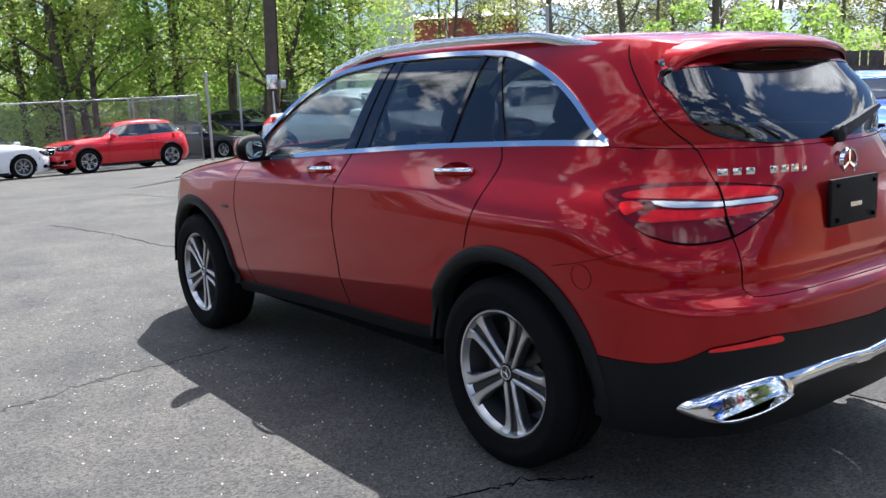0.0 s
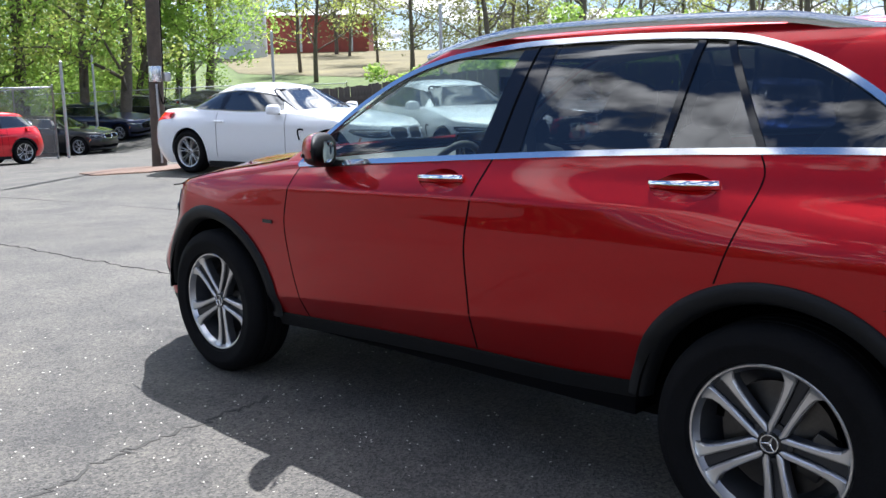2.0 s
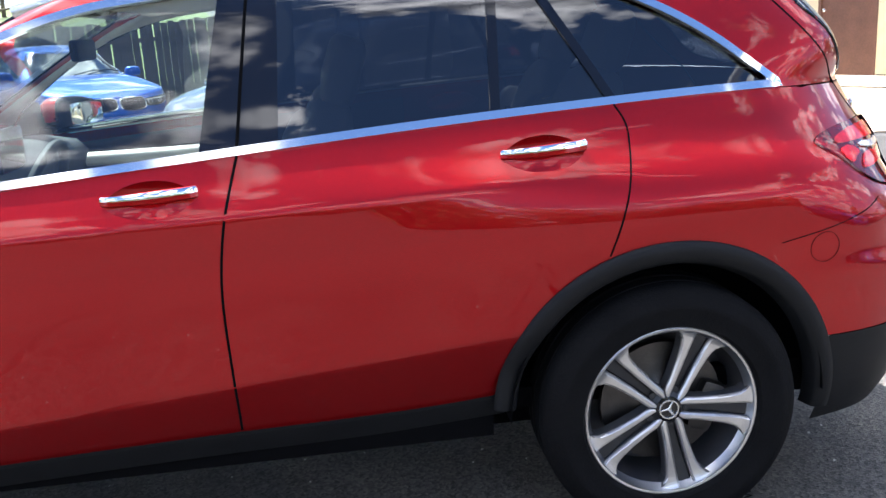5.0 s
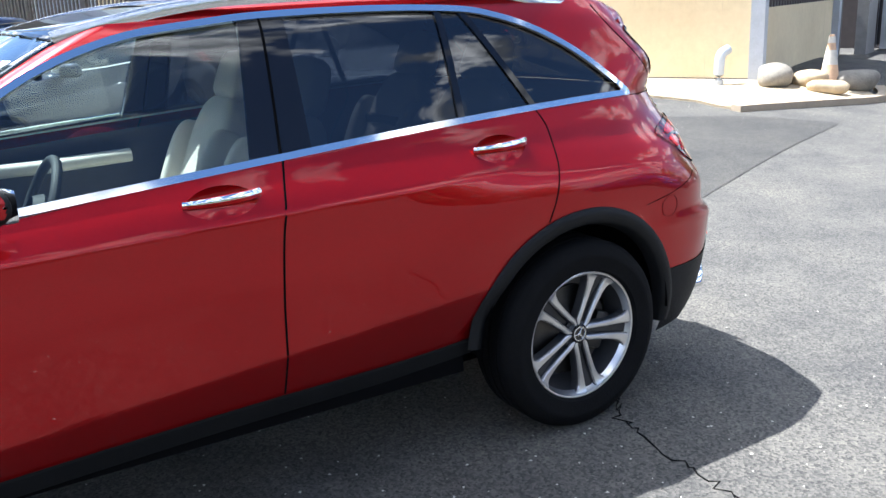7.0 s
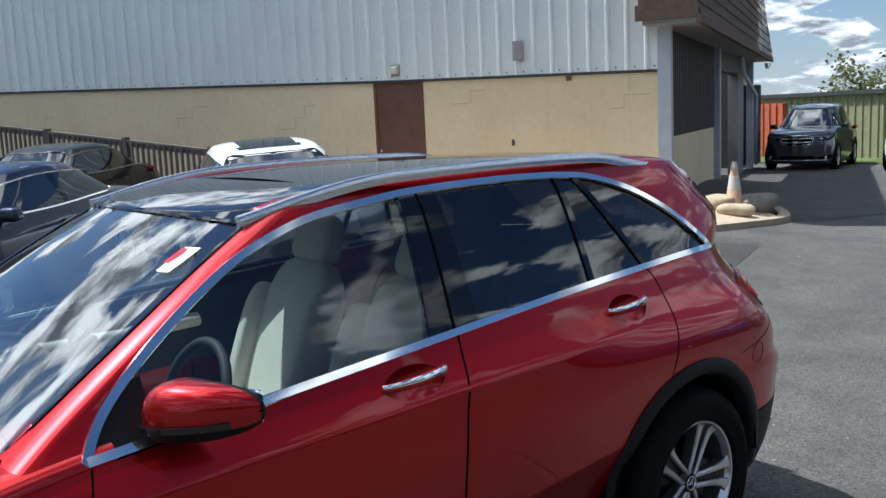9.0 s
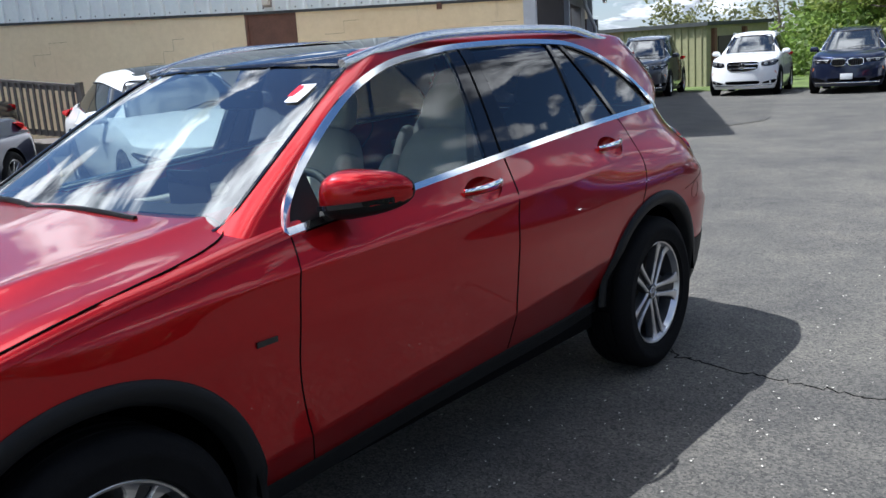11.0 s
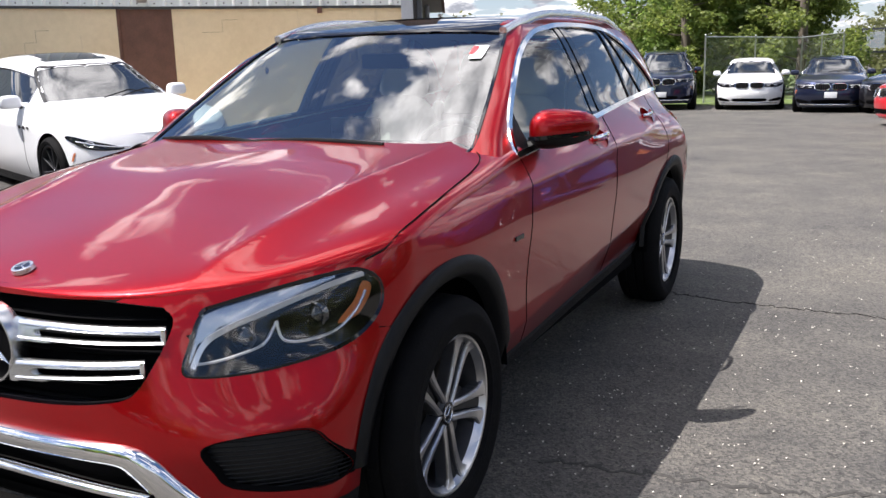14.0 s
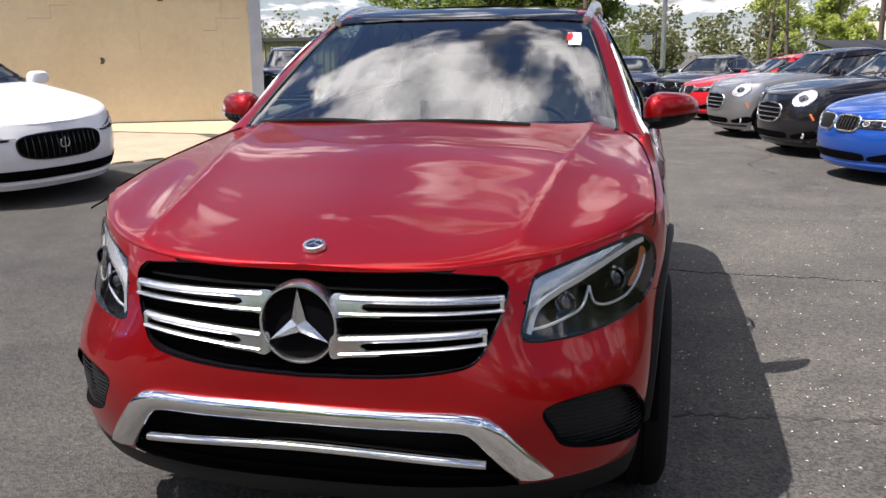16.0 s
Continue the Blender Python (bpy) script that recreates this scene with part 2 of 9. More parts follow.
def grid(name, pts, mat, parent=None, label="", normals=None, flip=False, wrap=False):
    """A smooth sheet from an array of points [rows, columns, 3]."""
    pts = np.asarray(pts, float)
    r, c = pts.shape[:2]
    idx = np.arange(r * c).reshape(r, c)
    if wrap:
        idx = np.concatenate([idx, idx[:, :1]], 1)
    f = np.stack([idx[:-1, :-1], idx[1:, :-1], idx[1:, 1:], idx[:-1, 1:]], -1).reshape(-1, 4)
    if flip:
        f = f[:, ::-1]
    return link_mesh(name, pts.reshape(-1, 3), f, mat, parent, label, True, normals)


def tube_arrays(path, section, closed=False, up=(0, 0, 1), scale=None):
    """Sweeps a closed 2D section along a path; section x goes sideways, y along `up` made square to the path."""
    path = np.asarray(path, float)
    n = len(path)
    if closed:
        tan = np.roll(path, -1, 0) - np.roll(path, 1, 0)
    else:
        tan = np.gradient(path, axis=0)
    tan /= np.linalg.norm(tan, axis=1)[:, None] + 1e-12
    ups = np.asarray(up, float)
    ups = np.broadcast_to(ups, (n, 3)).copy()
    side = np.cross(tan, ups)
    side /= np.linalg.norm(side, axis=1)[:, None] + 1e-12
    ups = np.cross(side, tan)
    sec = np.asarray(section, float)
    k = np.ones(n) if scale is None else np.asarray(scale, float)
    v = path[:, None] + k[:, None, None] * (side[:, None] * sec[None, :, :1] + ups[:, None] * sec[None, :, 1:])
    m = len(sec)
    idx = np.arange(n * m).reshape(n, m)
    rows = np.concatenate([idx, idx[:1]], 0) if closed else idx
    cols = np.concatenate([rows, rows[:, :1]], 1)
    f = np.stack([cols[:-1, :-1], cols[:-1, 1:], cols[1:, 1:], cols[1:, :-1]], -1).reshape(-1, 4).tolist()
    if not closed:
        f += [idx[0][::-1].tolist(), idx[-1].tolist()]
    return v.reshape(-1, 3), f


def tube(name, path, section, mat, parent=None, label="", closed=False, up=(0, 0, 1), scale=None, smooth=True):
    v, f = tube_arrays(path, section, closed, up, scale)
    ob = link_mesh(name, v, f, mat, parent, label, smooth)
    if smooth:
        ob.data.set_sharp_from_angle(angle=radians(50))
    return ob


def ring(r, n=8, ry=None):
    a = np.arange(n) * 2 * np.pi / n
    return np.stack([r * np.cos(a), (ry or r) * np.sin(a)], 1)


def lathe(name, profile, mat, parent=None, label="", segs=48, axis="y", at=(0, 0, 0), closed=False):
    """Turns a profile of (radius, offset along the axis) round the axis."""
    p = np.asarray(profile, float)
    a = np.arange(segs) * 2 * np.pi / segs
    v = np.zeros((len(p), segs, 3))
    i, j, k = {"y": (0, 2, 1), "z": (0, 1, 2), "x": (1, 2, 0)}[axis]
    v[..., i] = p[:, :1] * np.cos(a)
    v[..., j] = p[:, :1] * np.sin(a)
    v[..., k] = p[:, 1:]
    v += np.asarray(at, float)
    ob = grid(name, v, mat, parent, label, wrap=True)
    ob.data.set_sharp_from_angle(angle=radians(38))
    return ob


def curve_through(keys, n=40, closed=False):
    """A smooth line through points (Catmull-Rom)."""
    k = np.asarray(keys, float)
    m = len(k)
    out = []
    spans = m if closed else m - 1
    for i in range(spans):
        if closed:
            p = [k[(i + d) % m] for d in (-1, 0, 1, 2)]
        else:
            p = [k[max(0, i - 1)], k[i], k[i + 1], k[min(m - 1, i + 2)]]
        for u in np.linspace(0, 1, max(2, n // spans), endpoint=False):
            out.append(0.5 * (2 * p[1] + (p[2] - p[0]) * u + (2 * p[0] - 5 * p[1] + 4 * p[2] - p[3]) * u * u + (3 * p[1] - p[0] - 3 * p[2] + p[3]) * u ** 3))
    if not closed:
        out.append(k[-1])
    return np.array(out)


def spline(*keys):
    """A natural cubic through (x, y) pairs, straight beyond its ends."""
    k = np.array(sorted(keys), float)
    x, y = k[:, 0], k[:, 1]
    n = len(x)
    h = np.diff(x)
    a = np.eye(n)
    r = np.zeros(n)
    for i in range(1, n - 1):
        a[i, i - 1:i + 2] = h[i - 1], 2 * (h[i - 1] + h[i]), h[i]
        r[i] = 6 * ((y[i + 1] - y[i]) / h[i] - (y[i] - y[i - 1]) / h[i - 1])
    m = np.linalg.solve(a, r)

    def value(q):
        q = np.asarray(q, float)
        qc = np.clip(q, x[0], x[-1])
        i = np.clip(np.searchsorted(x, qc) - 1, 0, n - 2)
        u, v = x[i + 1] - qc, qc - x[i]
        s = (m[i] * u ** 3 + m[i + 1] * v ** 3) / (6 * h[i]) + (y[i] / h[i] - m[i] * h[i] / 6) * u + (y[i + 1] / h[i] - m[i + 1] * h[i] / 6) * v
        lo = (y[1] - y[0]) / h[0] - h[0] * (2 * m[0] + m[1]) / 6
        hi = (y[-1] - y[-2]) / h[-1] + h[-1] * (m[-2] + 2 * m[-1]) / 6
        return s + lo * np.minimum(0, q - x[0]) + hi * np.maximum(0, q - x[-1])

    return value


def inside(poly, p):
    """Which of the 2D points p lie in the polygon."""
    x, y = p[:, 0], p[:, 1]
    hit = np.zeros(len(p), bool)
    q = np.roll(poly, -1, 0)
    for (x0, y0), (x1, y1) in zip(poly, q):
        c = (y0 > y) != (y1 > y)
        hit ^= c & (x < (x1 - x0) * (y - y0) / (y1 - y0 + 1e-15) + x0)
    return hit


def nearest(poly, p):
    """The nearest points on the polygon's outline."""
    q = np.roll(poly, -1, 0)
    best, bd = p.copy(), np.full(len(p), 1e9)
    for a, b in zip(poly, q):
        d = b - a
        u = np.clip(((p - a) @ d) / (d @ d + 1e-15), 0, 1)
        c = a + u[:, None] * d
        dist = np.linalg.norm(p - c, axis=1)
        best[dist < bd] = c[dist < bd]
        bd = np.minimum(bd, dist)
    return best, bd


def smooth_step(u):
    u = np.clip(u, 0, 1)
    return u * u * (3 - 2 * u)


# ---- cars ----
class Sheet:
    """A cut-out piece of bodywork: points, normals and four-cornered faces."""

    def __init__(self, v, n, f):
        self.v, self.n, self.f = v, n, f

    def cut(self, poly, axes, where=None, shift=None, reach=0.035):
        """Splits along a polygon seen along one axis: (outside, inside). Points by the cut move onto it."""
        poly = np.asarray(poly, float)
        mid = self.v[self.f].mean(1)
        inn = inside(poly, mid[:, axes])
        if where is not None:
            inn &= where(mid)
        a, b = np.unique(self.f[inn]), np.unique(self.f[~inn])
        both = np.intersect1d(a, b)
        v = self.v.copy()
        if len(both):
            p, d = nearest(poly, v[both][:, axes])
            ok = d < reach
            v[np.ix_(both[ok], axes)] = p[ok]
            if shift is not None:
                v[both[ok]] = shift(v[both[ok]])
        return Sheet(v, self.n, self.f[~inn]), Sheet(v, self.n, self.f[inn])

    def keep(self, test):
        return Sheet(self.v, self.n, self.f[test(self.v[self.f].mean(1))])

    def moved(self, d):
        return Sheet(self.v + self.n * d, self.n, self.f)

    def arrays(self):
        used, inv = np.unique(self.f, return_inverse=True)
        return self.v[used], self.n[used], inv.reshape(self.f.shape)

    def add(self, name, mat, parent, label="", sides="both"):
        """sides: left, right, or both in one mesh."""
        if not len(self.f):
            return None
        v, n, f = self.arrays()
        m = np.array([1, -1, 1.0])
        if sides == "right":
            v, n, f = v * m, n * m, f[:, ::-1]
        elif sides == "both":
            f = np.concatenate([f, f[:, ::-1] + len(v)])
            v, n = np.concatenate([v, v * m]), np.concatenate([n, n * m])
        return link_mesh(name, v, f, mat, parent, label, True, n)


def join(*sheets):
    v, n, f, k = [], [], [], 0
    for s in sheets:
        a, b, c = s.arrays()
        v.append(a), n.append(b), f.append(c + k)
        k += len(a)
    return Sheet(np.concatenate(v), np.concatenate(n), np.concatenate(f))


class Shell:
    """The outer form of a car, by curves along and across it; x forward, y to its left, z up, the ground at 0."""

    def __init__(self, **k):
        self.k = k

    def width(self, x, z):
        k = self.k
        c = k["bow"][0] + (k["bow"][1] - k["bow"][0]) * smooth_step((z - k["belt"] + 0.15) / 0.2)
        y = k["wide"](z) * (1 - c * ((x - k["xm"]) / 1.5) ** 2)
        return y + k["crease"](x, z) if "crease" in k else y

    def part_of(self, which):
        k = self.k
        return (k["nose"], k["tail"], *k["corner"]) if which == "low" else (k["screen"], k["back"], *k["corner_up"])

    def swept(self, xb, y, z):
        """How far the nose falls back beside the middle."""
        p = self.k.get("prow")
        if not p:
            return 0.0
        return (p[0](z) if callable(p[0]) else p[0]) * np.abs(y) ** (p[3] if len(p) > 3 else 1.6) * smooth_step((xb - p[1]) / (p[2] - p[1]))

    def y(self, x, z, which=None):
        if which is None:
            return np.where(z < self.k["shoulder"](x), self.y(x, z, "low"), self.y(x, z, "up"))
        f, r, af, pf, ar, pr = self.part_of(which)
        pz = pr(z) if callable(pr) else pr

        def across(xb):
            t = np.clip((xb - (f(z) - af)) / af, 0, 1)
            u = np.clip(((r(z) + ar) - xb) / ar, 0, 1)
            return self.width(xb, z) * (1 - t ** pf) ** (1 / pf) * (1 - u ** pz) ** (1 / pz)

        if which != "low" or "prow" not in self.k or not np.any(np.asarray(x) > 0.8):
            return across(x)
        # the place before the sweep, by halving
        lo, hi = x + 0 * z, x + 0 * z + 0.6
        for _ in range(26):
            mid = (lo + hi) / 2
            past = mid - self.swept(mid, across(mid), z) > x
            lo, hi = np.where(past, lo, mid), np.where(past, mid, hi)
        return across((lo + hi) / 2)

    def front_x(self, y, z, which="low"):
        f, r, af, pf, ar, pr = self.part_of(which)
        x = f(z) - 0.2 * af
        for _ in range(4):
            q = np.clip(np.abs(y) / self.width(x, z), 0, 1)
            x = f(z) - af + af * (1 - q ** pf) ** (1 / pf)
        return x - (self.swept(x, y, z) if which == "low" else 0)

    def rear_x(self, y, z, which="low"):
        f, r, af, pf, ar, pr = self.part_of(which)
        pr = pr(np.asarray(z, float)) if callable(pr) else pr
        x = r(z) + 0.2 * ar
        for _ in range(4):
            q = np.clip(np.abs(y) / self.width(x, z), 0, 1)
            x = r(z) + ar - ar * (1 - q ** pr) ** (1 / pr)
        return x

    def sheet(self, which, counts, rows, lo, hi, zref):
        f, r, af, pf, ar, pr = self.part_of(which)
        w0 = float(self.k["wide"](zref))

        def quarter(a, p, n):
            ph = np.linspace(0, np.pi / 2, 4000)
            t, s = np.cos(ph) ** (2 / p), np.sin(ph) ** (2 / p)
            arc = np.concatenate([[0], np.cumsum(np.hypot(np.diff(t) * a, np.diff(s) * w0))])
            q = np.interp(np.linspace(0, arc[-1], n), arc, ph)
            return np.cos(q) ** (2 / p), np.sin(q) ** (2 / p)

        tf, sf = quarter(af, pf, counts[0])
        tr, sr = quarter(ar, pr(zref) if callable(pr) else pr, counts[2])
        mid = np.linspace(0, 1, counts[1] + 2)[1:-1]

        def xs(z):
            a = f(z) - af + af * tf[:, None]
            b = (f(z) - af) * (1 - mid[:, None]) + (r(z) + ar) * mid[:, None]
            c = (r(z) + ar - ar * tr[:, None])[::-1]
            return np.concatenate([a, b, c])

        xl = xs(np.full((1, 1), zref))[:, 0]
        fr = np.concatenate([sf, np.ones(len(mid)), sr[::-1]])[:, None]
        if which == "low":
            xl = xl - self.swept(xl, self.width(xl, zref) * fr[:, 0], zref)
        v = np.linspace(0, 1, rows)
        z0 = lo(xl)
        z1 = hi(xs(np.full((1, 1), float(self.k["top_ref"])))[:, 0] if which == "up" else xl)
        z = z0[:, None] + (z1 - z0)[:, None] * v
        n = counts[0], len(mid), counts[2]
        x = np.empty_like(z)
        x[:n[0]] = f(z[:n[0]]) - af + af * tf[:, None]
        zm = z[n[0]:n[0] + n[1]]
        x[n[0]:n[0] + n[1]] = (f(zm) - af) * (1 - mid[:, None]) + (r(zm) + ar) * mid[:, None]
        zr = z[-n[2]:]
        fr = np.repeat(fr, rows, 1)
        tz = tr[::-1][:, None]
        if callable(pr):
            # the corner's roundness changes with the height
            ph = np.arccos(np.clip(tr[::-1] ** (pr(zref) / 2), 0, 1))[:, None]
            tz, fr[-n[2]:] = np.cos(ph) ** (2 / pr(zr)), np.sin(ph) ** (2 / pr(zr))
        x[-n[2]:] = r(zr) + ar - ar * tz
        y = self.width(x, z) * fr
        if which == "low":
            x = x - self.swept(x, y, z)
        return np.stack([x, y, z], -1)

    @staticmethod
    def as_sheet(p, flip=False):
        du, dv = np.gradient(p, axis=0), np.gradient(p, axis=1)
        n = np.cross(dv, du)
        ln = np.linalg.norm(n, axis=2, keepdims=True)
        n = np.where(ln > 1e-12, n / (ln + 1e-15), np.array([0, 0, 1.0]))
        if flip:
            n = -n
        near = np.abs(p[..., 1]) < 1e-4
        n[near, 1] = 0
        n /= np.linalg.norm(n, axis=2, keepdims=True) + 1e-12
        r, c = p.shape[:2]
        i = np.arange(r * c).reshape(r, c)
        f = np.stack([i[:-1, :-1], i[:-1, 1:], i[1:, 1:], i[1:, :-1]], -1).reshape(-1, 4)
        if flip:
            f = f[:, ::-1]
        return Sheet(p.reshape(-1, 3), n.reshape(-1, 3), f)

    def cap(self, edge, crown, power, n, bumps=None):
        """The sheet that closes the top between an edge line and its mirror image."""
        ps = np.linspace(0, np.pi / 2, 600)
        a, b = np.cos(ps) ** (2 / power), np.sin(ps) ** (2 / power)
        arc = np.concatenate([[0], np.cumsum(np.hypot(np.diff(a), 0.12 * np.diff(b)))])
        q = np.interp(np.linspace(0, arc[-1], n), arc, ps)
        a, b = np.cos(q) ** (2 / power), np.sin(q) ** (2 / power)
        a[-1] = 0
        x = np.repeat(edge[:, :1], n, 1)
        y = edge[:, 1:2] * a
        z = edge[:, 2:3] + crown(edge[:, :1]) * b
        if bumps is not None:
            z = z + bumps(x, y) * b
        return self.as_sheet(np.stack([x, y, z], -1), True)


def seam(name, pts, parent, width=0.0026, mat=None, normal=None):
    """A dark shut line: a thin strip sunk in the gap between two panels."""
    pts = np.asarray(pts, float)
    return tube(name, pts, [(-width, -0.004), (width, -0.004), (width, 0.0012), (-width, 0.0012)], mat or GAP, parent, up=(0, 1, 0) if normal is None else normal, smooth=False)


def tyre_profile(r, rim, w):
    h = w / 2
    return [(rim, -h * 0.80), (rim + 0.012, -h * 0.98), (rim + (r - rim) * 0.45, -h * 1.04), (r - 0.030, -h * 0.97), (r - 0.010, -h * 0.86), (r, -h * 0.66),
            (r, -h * 0.45), (r - 0.008, -h * 0.44), (r - 0.008, -h * 0.38), (r, -h * 0.37), (r + 0.001, -h * 0.06), (r - 0.008, -h * 0.05), (r - 0.008, h * 0.05),
            (r + 0.001, h * 0.06), (r, h * 0.37), (r - 0.008, h * 0.38), (r - 0.008, h * 0.44), (r, h * 0.45), (r, h * 0.66), (r - 0.010, h * 0.86), (r - 0.030, h * 0.97),
            (rim + (r - rim) * 0.62, h * 1.035), (rim + (r - rim) * 0.58, h * 1.05), (rim + (r - rim) * 0.5, h * 1.05), (rim + (r - rim) * 0.46, h * 1.04), (rim + 0.012, h * 0.98), (rim, h * 0.80)]


def bar_bm(bm, profile_pts, y_in, y_out, depth):
    """One spoke bar: a strip in the wheel's plane with a face that leans from the hub to the rim. profile: (radius, tangent low, tangent high)."""
    rows = []
    for i, (r, a, b) in enumerate(profile_pts):
        u = i / (len(profile_pts) - 1)
        y = y_in + (y_out - y_in) * u ** 1.5
        c = min(0.005, (b - a) * 0.25)
        rows.append([bm.verts.new(p) for p in ((a, y - depth, r), (a, y - c, r), (a + c, y, r), (b - c, y, r), (b, y - c, r), (b, y - depth, r))])
    for p, q in zip(rows, rows[1:]):
        for j in range(6):
            bm.faces.new((p[j], p[(j + 1) % 6], q[(j + 1) % 6], q[j]))
    bm.faces.new(rows[0])
    bm.faces.new(rows[-1][::-1])


def wheel(parent, at, r=0.365, rim=0.235, w=0.235, style="twin", turn=0.0, left=True, face=None, back=None, fine=True):
    """A wheel whose outer face looks along the car's +y (or -y when it is not left)."""
    face, back = face or RIM, back or RIM_DARK
    root = new("wheel")
    root.parent = parent
    root.matrix_basis = Matrix.Translation(at) @ (Matrix.Identity(4) if left else Matrix.Rotation(math.pi, 4, "Z")) @ Matrix.Rotation(turn, 4, "Y")
    segs = 72 if fine else 40
    lathe("tyre", tyre_profile(r, rim, w), TYRE, root, segs=segs)
    h = w / 2
    if style == "twin":
        lathe("rim", [(rim - 0.020, h * 0.62), (rim - 0.0075, h * 0.80), (rim - 0.006, h * 0.845), (rim, h * 0.86), (rim + 0.004, h * 0.84), (rim + 0.004, h * 0.76)], face, root, segs=segs)
        lathe("rim_barrel", [(rim + 0.004, h * 0.72), (rim - 0.012, h * 0.70), (rim - 0.022, h * 0.2), (rim - 0.026, -h * 0.6), (0.06, -h * 0.62)], PAINTED_ALLOY, root, segs=48)
    else:
        lathe("rim", [(rim - 0.002, -h * 0.8), (rim - 0.03, -h * 0.7), (rim - 0.035, h * 0.2), (rim - 0.022, h * 0.62), (rim - 0.012, h * 0.80), (rim - 0.010, h * 0.86), (rim, h * 0.90), (rim + 0.009, h * 0.87), (rim + 0.006, h * 0.76)], face, root, segs=segs)
        lathe("rim_barrel", [(rim - 0.032, h * 0.5), (rim - 0.05, -h * 0.5), (0.06, -h * 0.55)], back, root, segs=32)
    lathe("brake_disc", [(rim * 0.72, -0.01), (rim * 0.72, 0.012), (rim * 0.4, 0.013), (0.06, 0.03)], DISC, root, segs=40)
    yo, yi = h * 0.80, h * 0.62
    n = {"twin": 5, "vee": 5, "multi": 10, "mesh": 7}[style]
    for i in range(n):
        turned = Matrix.Rotation(i * 2 * math.pi / n, 3, "Y")
        for side in ((-1, 1) if style in ("twin", "vee", "mesh") else (0,)):
            k = rim / 0.245
            if style == "twin":
                # two slim arms that spread into the rim, their sides painted, their faces machined
                pr = [(0.030, 0.010, 0.0216), (0.046, 0.0105, 0.0325), (0.060, 0.0110, 0.0345), (0.085, 0.0122, 0.0345), (0.14, 0.0140, 0.0400), (0.180, 0.0160, 0.0465), (0.203, 0.0175, 0.0540), (0.216, 0.0185, 0.0660), (0.224, 0.0190, 0.0820), (0.230, 0.0195, 0.1050), (0.234, 0.0195, 0.1300)]
                pr = [(q * k, u * k, v * k) for q, u, v in pr]
            elif style == "vee":
                pr = [(0.05, 0.004, 0.020), (0.12, 0.016, 0.034), (rim - 0.01, 0.045, 0.064)]
            elif style == "mesh":
                pr = [(0.05, 0.003, 0.014), (0.12, 0.008, 0.019), (rim - 0.01, 0.028, 0.040)]
            else:
                pr = [(0.05, -0.010, 0.010), (rim - 0.01, -0.013, 0.013)]
            pr = [(a, b * side if side > 0 else -c, c if side > 0 else -b) for a, b, c in pr] if side else pr
            bm = bmesh.new()
            bar_bm(bm, pr, yi, yo, 0.042 if style == "twin" else 0.034)
            bmesh.ops.rotate(bm, matrix=turned, verts=bm.verts)
            arm = from_bm("spoke", bm, PAINTED_ALLOY if style == "twin" else face, root)
            if style == "twin":
                bm = bmesh.new()
                bar_bm(bm, [(a, b + 0.0022, c - 0.0022) for a, b, c in pr], yi + 0.0022, yo + 0.0022, 0.004)
                bmesh.ops.rotate(bm, matrix=turned, verts=bm.verts)
                from_bm("spoke_face", bm, face, arm, "machined bright face")
                if side == 1:
                    bm = bmesh.new()
                    bar_bm(bm, [(0.05 * k, -0.012, 0.012), (0.15 * k, -0.016, 0.016), (0.238 * k, -0.021, 0.021)], yi - 0.018, yo - 0.014, 0.02)
                    bmesh.ops.rotate(bm, matrix=turned, verts=bm.verts)
                    from_bm("spoke_groove", bm, back, root)
    lathe("hub", [(0.060, yi - 0.03), (0.054, yi - 0.012), (0.048, yi - 0.006), (0.036, yi + 0.002)], back if style == "twin" else face, root, segs=30)
    lathe("hub_cap", [(0.037, yi - 0.01), (0.037, yi + 0.004), (0.031, yi + 0.006), (0.029, yi + 0.004), (0.0, yi + 0.005)], PIANO, root, segs=30)
    if fine:
        lathe("cap_ring", [(0.030, yi + 0.004), (0.0285, yi + 0.0075), (0.025, yi + 0.0075), (0.0235, yi + 0.004)], SATIN, root, segs=30)
        for i in range(3):
            bm = bmesh.new()
            bar_bm(bm, [(0.0, -0.0045, 0.0045), (0.025, -0.0012, 0.0012)], yi + 0.008, yi + 0.0075, 0.004)
            bmesh.ops.rotate(bm, matrix=Matrix.Rotation(i * 2 * math.pi / 3, 3, "Y"), verts=bm.verts)
            from_bm("cap_spoke", bm, SATIN, root)
        for i in range(5):
            a = (i + (0.0 if style == "twin" else 0.5)) * 2 * math.pi / 5
            lathe("bolt", [(0.012, yi - 0.022), (0.012, yi - 0.008), (0.0, yi - 0.006)], RIM_DARK, root, segs=6, at=(0.056 * math.sin(a), 0, 0.056 * math.cos(a)))
    return root


